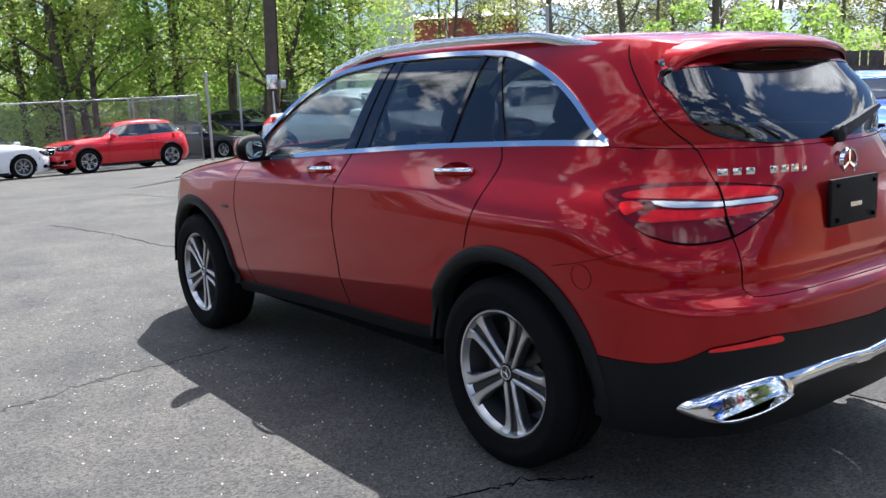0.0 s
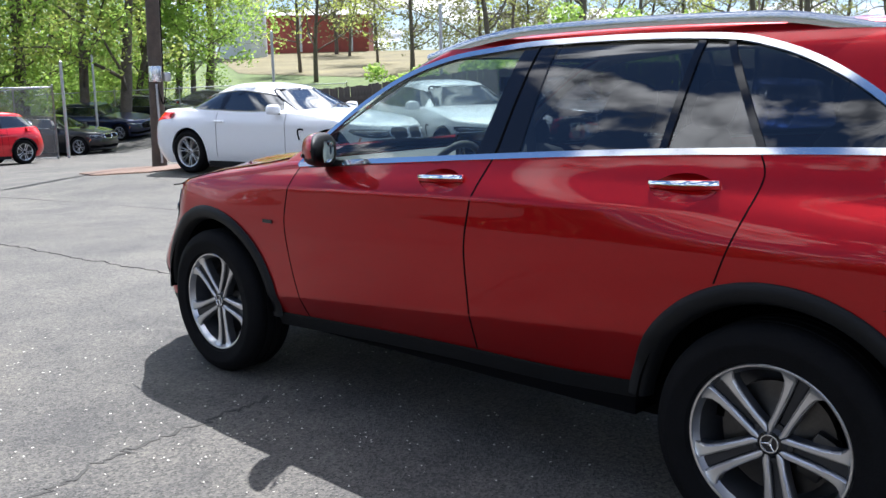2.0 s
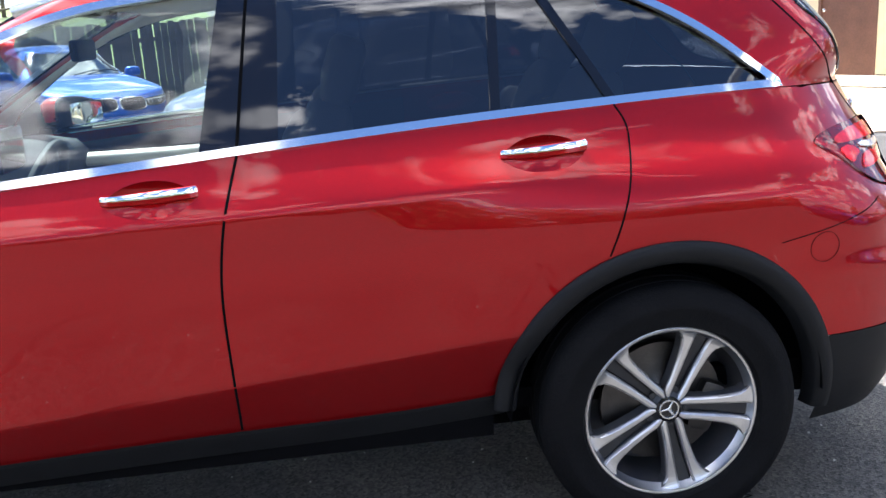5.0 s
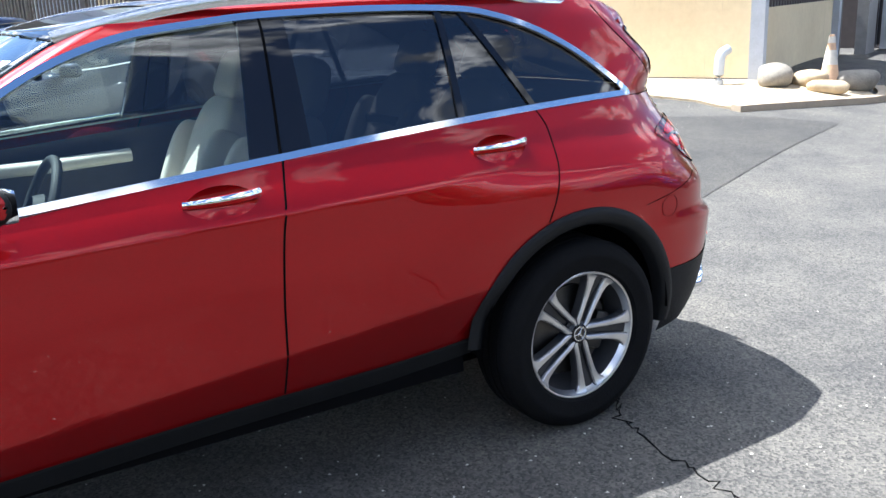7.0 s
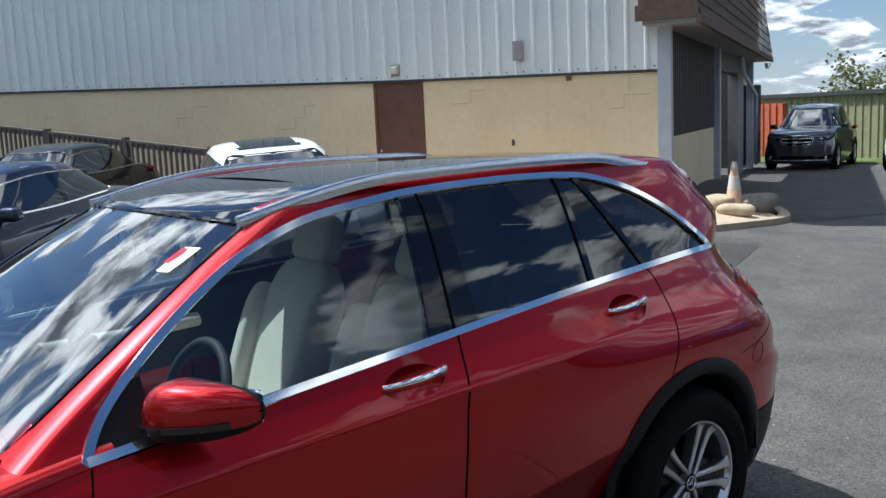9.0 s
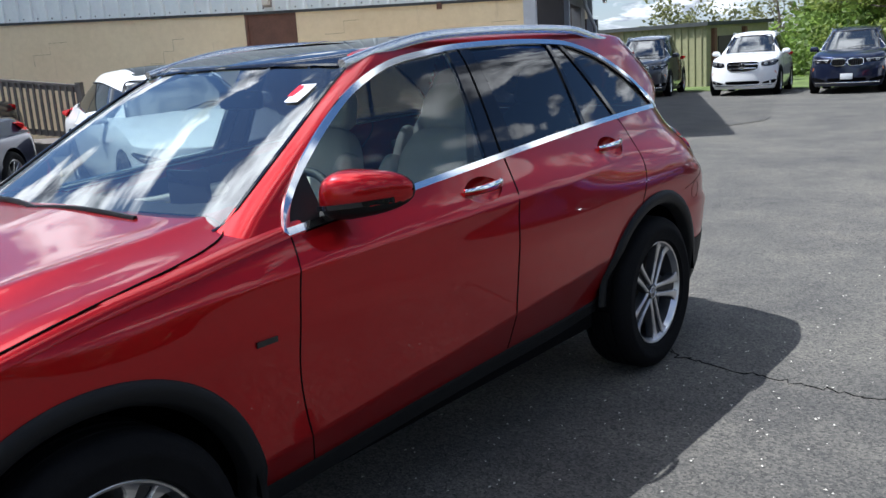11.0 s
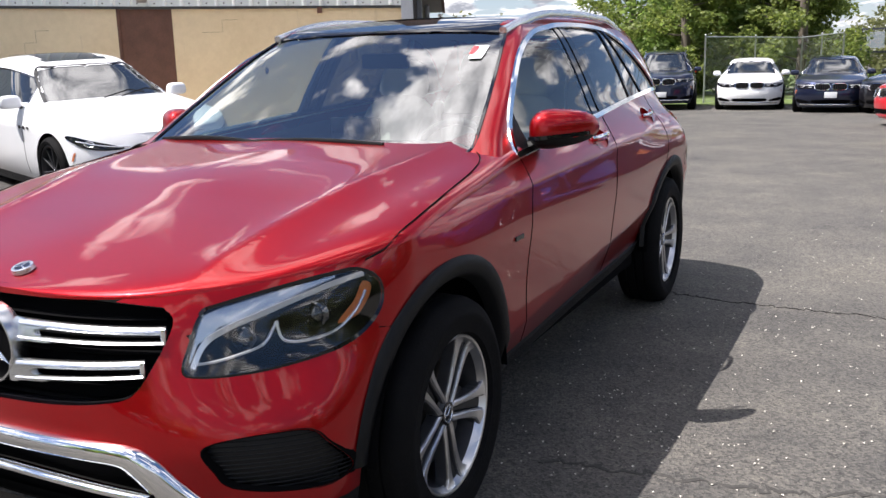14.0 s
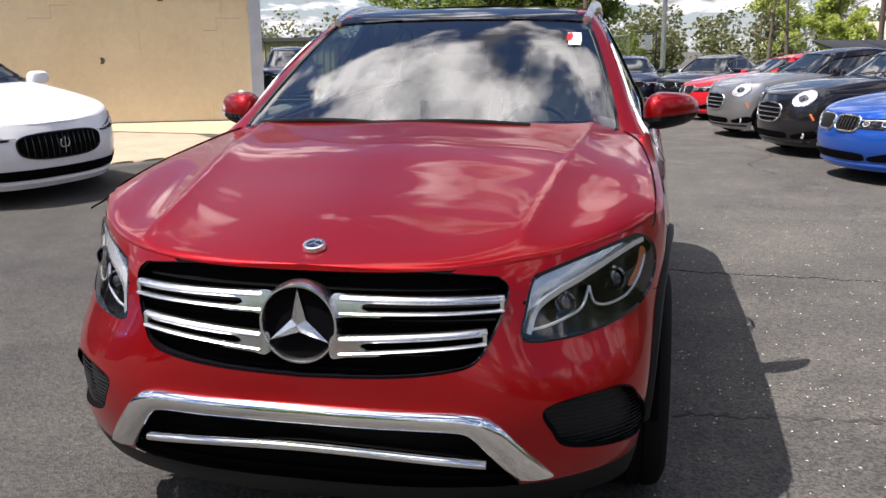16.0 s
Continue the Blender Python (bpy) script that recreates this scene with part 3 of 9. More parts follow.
def patch(shell, poly, face, off, step=0.012, which="low"):
    """A sheet over a polygon in (y, z) on the car's nose or tail, or in (x, z) on its side, off from the body by `off`."""
    poly = np.asarray(poly, float)
    lo, hi = poly.min(0) - step, poly.max(0) + step
    u, v = np.arange(lo[0], hi[0] + step, step), np.arange(lo[1], hi[1] + step, step)
    uu, vv = np.meshgrid(u, v, indexing="ij")
    place = lambda a, b: {"front": lambda: np.stack([shell.front_x(a, b, which) , a, b], -1), "rear": lambda: np.stack([shell.rear_x(a, b, which), a, b], -1),
                          "side": lambda: np.stack([a, shell.y(a, b, which), b], -1)}[face]()
    p = place(uu, vv)
    s = Shell.as_sheet(p)
    want = {"front": (0, 1), "rear": (0, -1), "side": (1, 1)}[face]
    if np.sign(s.n[:, want[0]].mean()) != want[1]:
        s = Shell.as_sheet(p, True)
    axes = [0, 2] if face == "side" else [1, 2]
    put = (lambda q: place(q[:, axes[0]], q[:, 2]))
    s = s.cut(poly, axes, shift=put, reach=step * 1.5)[1]
    return s.moved(off)


def walled(s, depth):
    """A sheet with a skirt of that depth along its rim."""
    v, n, f = s.arrays()
    edges = {}
    for q in f:
        for a, b in zip(q, np.roll(q, -1)):
            if a != b:
                edges[(a, b)] = edges.get((a, b), 0) + 1
    rim = [(a, b) for a, b in edges if (b, a) not in edges]
    idx = {}
    vv, nn = list(v), list(n)
    ff = f.tolist()
    for a, b in rim:
        for q in (a, b):
            if q not in idx:
                idx[q] = len(vv)
                vv.append(v[q] - n[q] * depth)
                nn.append(n[q])
        ff.append([b, a, idx[a], idx[b]])
    return Sheet(np.array(vv), np.array(nn), np.array(ff))


def rim_line(shell, poly, face, off, which="low"):
    """The polygon's outline as points on the body."""
    p = np.asarray(poly, float)
    a, b = p[:, 0], p[:, 1]
    if face == "side":
        return np.stack([a, shell.y(a, b, which) + off, b], -1)
    x = shell.front_x(a, b, which) + off if face == "front" else shell.rear_x(a, b, which) - off
    return np.stack([x, a, b], -1)


def mirrored(name, sheet, mat, parent, label=""):
    return sheet.add(name, mat, parent, label, "left"), sheet.add(name, mat, parent, label, "right")


def arch(cx, cz, r, n=40):
    a = np.linspace(-0.35, np.pi + 0.35, n)
    return np.concatenate([[(cx + r, -0.3)], np.stack([cx + r * np.cos(a), cz + r * np.sin(a)], 1), [(cx - r, -0.3)]])


def common_car(name, colour, L=4.64, W=0.91, H=1.43, wb=2.81, foh=0.80, belt=0.95, hood=0.70, cowl=None, roof_f=None, roof_r=None, back=None, deck=1.02, r=0.335, rim=0.235,
               style="vee", face=None, label="", category="car", group="", doors=4, tail=0.0, tall=False, grille="kidney", clad=False, rails=False, rim_back=None, lamps=True, soft_top=False, fine=False, sunroof=False, inlet=True, plate=False, vents=False, breather=False):
    """A parked car; the origin lies on the ground between its axles."""
    xf, xr = wb / 2 + foh, wb / 2 + foh - L
    cowl = xf - 1.35 if cowl is None else cowl
    roof_f = cowl - 0.75 if roof_f is None else roof_f
    back = xr + 0.55 if back is None else back
    roof_r = back + 0.75 if roof_r is None else roof_r
    g = 0.20 if tall else 0.15
    rz = H - 0.075
    wide = spline((g, W * 0.90), (g + 0.15, W * 0.965), (0.58, W), (0.78, W * 0.99), (belt, W * 0.93), ((belt + rz) / 2, W * 0.80), (rz, W * 0.655))
    k = dict(nose=spline((g, xf - 0.10), (0.32, xf - 0.02), (0.5, xf), (hood, xf - 0.07), (hood + 0.2, xf - 0.2)),
             tail=spline((g, xr + 0.12), (0.35, xr + 0.02), (0.6, xr), (0.85, xr + 0.05), (deck + 0.1, xr + 0.13)),
             corner=(0.28, 3.8, 0.62, 2.7), prow=(0.40, xf - 1.25, xf, 2.3), screen=spline((belt, cowl), ((belt + rz) / 2, (cowl * 0.48 + roof_f * 0.52)), (rz + 0.02, roof_f)),
             back=spline((min(deck, belt + 0.1), back), ((belt + rz) / 2 + 0.03, back * 0.55 + roof_r * 0.45), (rz + 0.02, roof_r)), corner_up=(0.75, 4.0, 0.8, 3.4),
             wide=wide, bow=(0.02, 0.085), belt=belt, xm=-0.25, top_ref=rz,
             shoulder=spline((xf, hood), (xf - 0.45, hood + 0.09), (cowl, belt - 0.005), (0.0, belt), (back + 0.4, belt + 0.04), (xr, deck - 0.03)),
             crease=lambda x, z: 0.012 * np.exp(-np.abs(z - (0.80 - 0.03 * x)) / 0.05) * smooth_step((1.5 - np.abs(x)) / 0.6))
    s = Shell(**k)
    root = tagged(new(name), label, category, group)
    low_p = s.sheet("low", (26, 60, 22), 22, lambda x: 0 * x + g, k["shoulder"], 0.6)
    low = Shell.as_sheet(low_p, True)
    axf, axr = wb / 2, -wb / 2
    fix = lambda q: np.stack([q[:, 0], s.y(q[:, 0], q[:, 2], "low"), q[:, 2]], -1)
    for ax in (axf, axr):
        low = low.cut(arch(ax, r, r + 0.045), [0, 2], shift=fix)[0]
    crown = spline((xr, 0.0), (xr + 0.25, 0.035), (back, 0.05), (0, 0.05), (cowl, 0.06), (xf - 0.5, 0.06), (xf - 0.12, 0.03), (xf, 0.0))
    cap = s.cap(low_p[:, -1], crown, 2.6, 14)
    re = spline((roof_f + 0.02, rz - 0.015), (roof_f - 0.3, rz + 0.01), ((roof_f + roof_r) / 2, rz + 0.02), (roof_r + 0.2, rz), (roof_r - 0.05, rz - 0.02))
    up_p = s.sheet("up", (22, 46, 22), 16, lambda x: k["shoulder"](x) - 0.015, re, belt + 0.05)
    up = Shell.as_sheet(up_p, True)
    roof = s.cap(up_p[:, -1], spline((roof_f + 0.02, 0.01), (roof_f - 0.3, 0.05), (roof_r + 0.2, 0.05), (roof_r - 0.05, 0.012)), 2.4, 12)
    # side glass
    lo = lambda x: k["shoulder"](x) + 0.03
    a0, a1, c1, c0 = cowl - 0.33, roof_f - 0.10, roof_r - 0.02, back + 0.12
    top = rz - 0.045
    dlo = curve_through([(a0, lo(a0)), (a0 * 0.55 + a1 * 0.45, (lo(a0) + top) / 2 + 0.05), (a1 - 0.12, top - 0.02), ((a1 + c1) / 2, top + 0.005), (c1 + 0.05, top - 0.03), (c1 * 0.45 + c0 * 0.55, (lo(c0) + top) / 2 + 0.02), (c0 + 0.02, lo(c0) + 0.05)], 36)
    base = [(x, lo(x)) for x in np.linspace(c0 + 0.06, a0, 14)[:-1]]
    dlo = np.concatenate([dlo, base])
    fixu = lambda q: np.stack([q[:, 0], s.y(q[:, 0], q[:, 2], "up"), q[:, 2]], -1)
    up, glass = up.cut(dlo, [0, 2], shift=fixu)
    zt = rz - 0.03
    wsp = [(-0.01, belt + 0.03), (W * 0.71, belt + 0.035), (W * 0.56, zt - 0.03), (0.3, zt), (-0.01, zt)]
    up, ws = up.cut(wsp, [1, 2], where=lambda c: c[:, 0] > cowl - 0.22 + (roof_f - cowl + 0.10) * (c[:, 2] - belt) / (zt - belt))
    zb = deck + 0.03
    rgp = [(-0.01, zb + 0.02), (W * 0.62, zb + 0.05), (W * 0.55, zt - 0.05), (0.3, zt - 0.02), (-0.01, zt - 0.02)]
    up, rg = up.cut(rgp, [1, 2], where=lambda c: c[:, 0] < roof_r + 0.25)
    join(low, cap.keep(lambda c: (c[:, 0] > cowl - 0.5) | (c[:, 0] < back + 0.5))).add("body", colour, root)
    join(up, roof).add("cabin", PIANO if soft_top else colour, root, "black fabric soft top" if soft_top else "")
    if sunroof:
        roof.moved(0.004).keep(lambda c: (np.abs(c[:, 1]) < 0.36) & (c[:, 0] < roof_f - 0.12) & (c[:, 0] > roof_r + 0.25)).add("sunroof", ROOF_GLASS, root)
    ws.moved(-0.004).add("windshield", CAR_SCREEN, root)
    edge = np.array([(float(s.front_x(np.array(y_), np.array(z_), "up")), y_, z_) for y_, z_ in wsp[1:-1]])
    tube("windshield_seal", curve_through(np.concatenate([edge, edge[::-1] * (1, -1, 1)]), 60), [(-0.022, -0.012), (0.022, -0.012), (0.018, 0.006), (-0.018, 0.006)], PIANO, root, up=(0.6, 0, 0.8))
    rg.moved(-0.004).add("rear_window", CAR_GLASS, root)
    pil = 0.05 if doors == 4 else -0.15
    b0, b1 = (a1 + c1) / 2 + pil, (a1 + c1) / 2 + pil - 0.09
    for side in ("left", "right"):
        glass.moved(-0.006).keep(lambda c: c[:, 0] > b0).add("side_window", CAR_GLASS, root, "", side)
        glass.moved(-0.003).keep(lambda c: (c[:, 0] <= b0) & (c[:, 0] >= b1)).add("pillar_trim", PIANO, root, "", side)
        glass.moved(-0.006).keep(lambda c: c[:, 0] < b1).add("side_window", CAR_GLASS, root, "", side)
    for sg in (1, -1):
        d = rim_line(s, dlo, "side", 0.002, "up") * (1, sg, 1)
        tube("window_trim", d, [(-0.008, -0.003), (0.008, -0.003), (0.008, 0.004), (-0.008, 0.004)], SATIN if not soft_top else PIANO, root, closed=True, up=(0, sg, 0))
        # shut lines, handles
        for xs in ([a0 + 0.05, b0 - 0.03, axr + 0.42] if doors == 4 else [a0 + 0.05, b1 - 0.06]):
            zz = np.linspace(g + 0.12, float(k["shoulder"](xs)), 14)
            xx = xs + 0.05 * np.sin((zz - g) * 3)
            seam("shut_line", np.stack([xx, (s.y(xx, zz, "low")) * sg, zz], -1), root, 0.004, normal=(0, sg, 0))
        for xs in ([b0 + 0.12, axr + 0.60] if doors == 4 else [b1 + 0.06]):
            z = belt - 0.12
            box("door_handle", (0.2, 0.03, 0.03), (xs, sg * (float(s.y(np.array(xs), np.array(z), "low")) + 0.012), z), colour, root, bevel=0.012)
        # mirror
        mx, mz = a0 - 0.06, belt + 0.06
        my = float(s.y(np.array(mx), np.array(belt), "low"))
        m = cushion("mirror", (0.075, 0.115, 0.072), 0.6, PIANO if soft_top else colour, root, Matrix.Translation((mx, sg * (my + 0.115), mz)), 0.1, 12)
        tube("mirror_foot", np.array([(0.02, -0.14 * sg, -0.075), (0.01, -0.06 * sg, -0.05), (0.0, 0.0, -0.03)]), ring(0.028, 8, 0.016), PIANO, m)
        which = "left" if sg > 0 else "right"
        if lamps:
            hz = hood - {"kidney": 0.055, "bars": 0.045, "oval": 0.055, "round": 0.0}[grille]
            if grille == "round":
                a = np.linspace(0, 2 * np.pi, 28, endpoint=False)
                hp = np.stack([W * 0.70 + 0.125 * np.cos(a) + 0.02 * np.sin(a), hz - 0.02 + 0.105 * np.sin(a)], 1)
            elif grille == "oval":
                hp = curve_through([(W * 0.52, hz - 0.055), (W * 0.70, hz - 0.062), (W * 0.84, hz - 0.035), (W * 0.935, hz + 0.045), (W * 0.92, hz + 0.072), (W * 0.80, hz + 0.030), (W * 0.62, hz - 0.022)], 42, True)
            elif grille == "bars":
                hp = curve_through([(W * 0.53, hz - 0.075), (W * 0.72, hz - 0.085), (W * 0.86, hz - 0.055), (W * 0.93, hz + 0.015), (W * 0.91, hz + 0.070), (W * 0.74, hz + 0.060), (W * 0.56, hz + 0.030), (W * 0.52, hz - 0.02)], 48, True)
            else:
                hp = curve_through([(W * 0.37, hz - 0.045), (W * 0.55, hz - 0.062), (W * 0.78, hz - 0.055), (W * 0.91, hz - 0.005), (W * 0.935, hz + 0.045), (W * 0.88, hz + 0.055), (W * 0.62, hz + 0.040), (W * 0.38, hz + 0.022)], 48, True)
            lamp = walled(patch(s, hp, "front", 0.006, 0.016), 0.02).add("headlight", LAMP_SILVER if grille == "round" else PIANO, root, "", which)
            tube("headlight_rim", rim_line(s, hp, "front", 0.006) * (1, sg, 1), ring(0.007, 5), CHROME if grille == "round" else PIANO, lamp, closed=True, up=(1, 0.4 * sg, 0))
            zl = {"kidney": 0.028, "bars": 0.038, "oval": 0.0, "round": 0.0}[grille]
            if grille != "round":
                p_ = np.array([(W * (0.46 + 0.108 * i), hz + zl - 0.008 + (0.003 if grille != "oval" else 0.013) * i * (1 if grille != "oval" else i / 3) - (0.035 if grille == "oval" else 0)) for i in range(5)])
                tube("light_strip", rim_line(s, p_, "front", 0.012) * (1, sg, 1), ring(0.007, 6), LAMP_SILVER, lamp)
            spots = {"kidney": ((0.53, -0.012), (0.74, -0.006)), "bars": ((0.64, -0.02), (0.80, -0.005)), "oval": ((0.80, -0.005),), "round": ((0.70, -0.02),)}[grille]
            for yy, dz in spots:
                a = np.linspace(0, 2 * np.pi, 20, endpoint=False)
                rr_ = 0.058 if grille == "round" else 0.034
                q = np.stack([W * yy + rr_ * np.cos(a), hz + dz + rr_ * 0.82 * np.sin(a)], 1)
                patch(s, q, "front", 0.010, 0.010).add("reflector", CAR_GLASS, lamp, "", which)
                tube("lamp_ring", rim_line(s, q, "front", 0.011) * (1, sg, 1), ring(0.005, 5), LAMP_SILVER, lamp, closed=True, up=(1, 0.4 * sg, 0))
            tz = deck - 0.13
            tp = curve_through([(W * 0.45, tz - 0.05), (W * 0.80, tz - 0.06), (W * 0.97, tz + 0.02), (W * 0.95, tz + 0.08), (W * 0.5, tz + 0.07)], 24, True)
            walled(patch(s, tp, "rear", 0.006, 0.02), 0.02).add("tail_light", LAMP_RED, root, "", which)
        # openings low in the bumper, wheel housings, reflector
        b0_ = g + (0.13 if tall else 0.10)
        ip = curve_through([(W * 0.58, b0_ + 0.005), (W * 0.84, b0_ + 0.015), (W * 0.90, b0_ + 0.075), (W * 0.86, b0_ + 0.115), (W * 0.68, b0_ + 0.075), (W * 0.57, b0_ + 0.045)], 30, True)
        if inlet:
            patch(s, ip, "front", 0.004, 0.014).add("side_intake", GAP, root, "", which)
            if grille in ("bars", "round"):
                lathe("fog_lamp", [(0.0, 0.006), (0.03, 0.012), (0.042, 0.008), (0.045, 0.0)], LAMP_SILVER, root, segs=18, axis="x", at=(float(s.front_x(np.array(W * 0.74), np.array(b0_ + 0.05))), sg * W * 0.74, b0_ + 0.05))
            ax_ = np.array([(axf + r + 0.115, 0.50 + 0.1 * tall), (axf + r + 0.150, 0.585 + 0.1 * tall), (axf + r + 0.128, 0.590 + 0.1 * tall), (axf + r + 0.093, 0.505 + 0.1 * tall)])
            patch(s, ax_, "side", 0.003, 0.01).add("side_reflector", AMBER, root, "", which)
        if breather:
            bx_ = axf - r - 0.17
            hook = curve_through([(bx_ + 0.05, 0.70), (bx_ - 0.03, 0.705), (bx_ - 0.055, 0.66), (bx_ - 0.03, 0.55)], 16)
            tube("fender_vent", rim_line(s, hook, "side", 0.003) * (1, sg, 1), [(-0.012, -0.004), (0.012, -0.004), (0.012, 0.004), (-0.012, 0.004)], GAP, root, up=(0, sg, 0))
        for ax in (axf, axr):
            a = np.linspace(0.0, np.pi, 22)
            grid("wheel_housing", np.array([np.stack([ax + hr_ * np.cos(a), 0 * a + sg * (W - dy_), r + hr_ * np.sin(a)], -1) for dy_, hr_ in ((0.06, r + 0.043), (0.32, r + 0.043), (0.34, 0.0))]), GAP, root)
        if clad:
            for ax in (axf, axr):
                a = np.linspace(0.08, np.pi - 0.08, 26)
                rr = r + 0.055
                cx, cz = ax + rr * np.cos(a), r + rr * np.sin(a)
                pts = np.stack([cx, (s.y(cx, np.maximum(cz, g), "low") + 0.004) * sg, cz], -1)
                tube("arch_cladding", pts, [(-0.022, -0.02), (0.022, -0.02), (0.018, 0.01), (-0.018, 0.01)], CLAD, root, up=(0, sg, 0))
        if rails:
            xx = np.linspace(roof_f - 0.25, roof_r + 0.15, 16)
            yy = s.y(xx, np.full(16, rz - 0.01), "up") - 0.02
            e = np.minimum(np.arange(16), np.arange(16)[::-1])
            tube("roof_rail", np.stack([xx, yy * sg, re(xx) + 0.045 * np.clip(e / 2, 0, 1) + 0.02], -1), ring(0.016, 8), SATIN, root)
        if vents:
            for i in range(3):
                vx = axf - r - 0.16 - 0.11 * i
                vz = belt - 0.20
                a = np.linspace(0, 2 * np.pi, 14, endpoint=False)
                patch(s, np.stack([vx + 0.038 * np.cos(a), vz + 0.018 * np.sin(a)], 1), "side", 0.004, 0.01).add("fender_vent", GRILLE, root, "", "left" if sg > 0 else "right")
        # sill
        xx = np.linspace(axf - r - 0.05, axr + r + 0.05, 12)
        tube("sill", np.stack([xx, (s.y(xx, np.full(12, g + 0.05), "low") - 0.01) * sg, np.full(12, g + 0.02)], -1), [(-0.05, -0.06), (0.05, -0.06), (0.05, 0.012), (-0.05, 0.012)], CLAD, root, up=(0, sg, 0))
        for ax in (axf, axr):
            wheel(root, (ax, sg * (W - 0.115), r), r, rim, 0.225, style, 0.3 * ax, sg > 0, face, rim_back, fine)
    # grille and lower bumper
    soft_box = lambda cy_, cz_, hw, hh, pw=4.0, lean=0.0, n=36: np.array([(cy_ + hw * math.copysign(abs(math.cos(a)) ** (2 / pw), math.cos(a)) * (1 + lean * math.sin(a)), cz_ + hh * math.copysign(abs(math.sin(a)) ** (2 / pw), math.sin(a))) for a in np.linspace(0, 2 * np.pi, n, endpoint=False)])
    if grille == "kidney":
        gz = hood - (0.105 if tall else 0.075)
        for sg in (1, -1):
            which = "left" if sg > 0 else "right"
            hh = 0.090 if tall else 0.082
            gp = soft_box(0.205, gz, 0.186, hh, 3.4, 0.05)
            kg = walled(patch(s, gp, "front", 0.008, 0.014), 0.02).add("kidney_grille", GAP, root, "", which)
            tube("grille_frame", rim_line(s, gp * (1, 1), "front", 0.010) * (1, sg, 1), ring(0.011, 6), CHROME, kg, closed=True, up=(1, 0, 0))
            for i in range(7):
                ys = np.full(6, 0.055 + 0.050 * i)
                zs = np.linspace(gz - 0.85 * hh, gz + 0.85 * hh, 6)
                tube("grille_slat", rim_line(s, np.stack([ys, zs], 1), "front", 0.010) * (1, sg, 1), ring(0.0045, 4), GRILLE, kg, up=(1, 0, 0))
    else:
        wide_g, drop, down, pw, lean = {"oval": (0.44, 0.118, 0.185, 3.2, 0.06), "bars": (0.42, 0.128, 0.125, 4.0, 0.12), "round": (0.34, 0.125, 0.215, 3.0, 0.10)}[grille]
        cz = hood - down
        gp = soft_box(0.0, cz, wide_g, drop, pw, lean, 48)
        gg = patch(s, np.array([(max(-0.001, a), b) for a, b in gp]), "front", 0.006, 0.016).add("grille", GAP, root)
        tube("grille_frame", rim_line(s, gp, "front", 0.007), ring(0.014 if grille == "round" else 0.009, 6), PIANO if grille == "oval" else CHROME, gg, closed=True, up=(1, 0, 0))
        if grille == "oval":
            for i in range(13):
                zs = np.linspace(cz - drop * 0.82, cz + drop * 0.82, 7)
                tube("grille_slat", rim_line(s, np.stack([np.full(7, -0.36 + 0.06 * i), zs], 1), "front", 0.010), ring(0.006, 4), PIANO, gg, up=(1, 0, 0))
            xe = float(s.front_x(np.array(0.0), np.array(cz))) + 0.022
            em = box("emblem", (0.010, 0.010, 0.15), (xe, 0, cz), SATIN, gg, "plain silver three-pronged emblem", bevel=0.003)
            box("emblem_bar", (0.010, 0.085, 0.010), (xe, 0, cz - 0.022), SATIN, em, bevel=0.003)
            for sg in (1, -1):
                tube("emblem_prong", [(xe, sg * 0.036, cz - 0.022), (xe, sg * 0.048, cz + 0.01), (xe, sg * 0.036, cz + 0.055)], ring(0.006, 6), SATIN, em, up=(1, 0, 0))
        else:
            for i in (-1, 0, 1):
                if grille == "bars" and i == 0:
                    continue
                half_w = wide_g * (0.93 + 0.05 * i)
                yy = np.linspace(-half_w, half_w, 18)
                zz = np.full(18, cz + i * drop * (0.42 if grille == "bars" else 0.5))
                tube("grille_bar", rim_line(s, np.stack([yy, zz], 1), "front", 0.014), ring(0.008, 6, 0.020) if grille == "bars" else ring(0.007, 6, 0.010), CHROME if grille == "bars" else SATIN, gg)
        if grille == "bars":
            xe = float(s.front_x(np.array(0.0), np.array(cz))) + 0.020
            st_ = lathe("emblem", [(0.074, 0.0), (0.076, 0.010), (0.086, 0.012), (0.092, 0.0)], SATIN, gg, segs=28, axis="x", at=(xe, 0, cz))
            lathe("emblem_disc", [(0.0, 0.002), (0.076, 0.002)], GAP, st_, segs=24, axis="x", at=(xe, 0, cz))
            for i in range(3):
                an = math.pi / 2 + i * 2 * math.pi / 3
                box("emblem_point", (0.008, 0.076, 0.014), (xe + 0.006, 0.038 * math.cos(an), cz + 0.038 * math.sin(an)), SATIN, st_, turn=Matrix.Rotation(an, 4, "X"))
    if inlet:
        b0_ = g + (0.14 if tall else 0.105)
        wl = {"oval": 0.82 * W, "kidney": 0.47, "bars": 0.46, "round": 0.42}[grille]
        lp = soft_box(0.0, b0_ + 0.035, wl, 0.046 if grille != "oval" else 0.050, 5.0, 0.04, 44)
        patch(s, np.array([(max(-0.001, a), b) for a, b in lp]), "front", 0.005, 0.016).add("lower_intake", GAP, root)
        ys = np.linspace(-0.80 * W, 0.80 * W, 30)
        tube("bumper_lip", rim_line(s, np.stack([ys, 0 * ys + b0_ - 0.045], 1), "front", 0.004), ring(0.012, 6, 0.016), SATIN if tall or colour in (WHITE, NAVY) and grille == "kidney" else colour if grille != "round" else CLAD, root)
    if plate:
        box("number_plate", (0.012, 0.30, 0.15), (float(s.front_x(np.array(0.0), np.array(0.46))) + 0.012, 0, 0.46), PLATE, root, bevel=0.004)
    box("underbody", (L - 1.1, W * 1.3, 0.25), (xf - L / 2, 0, g + 0.16), GAP, root)
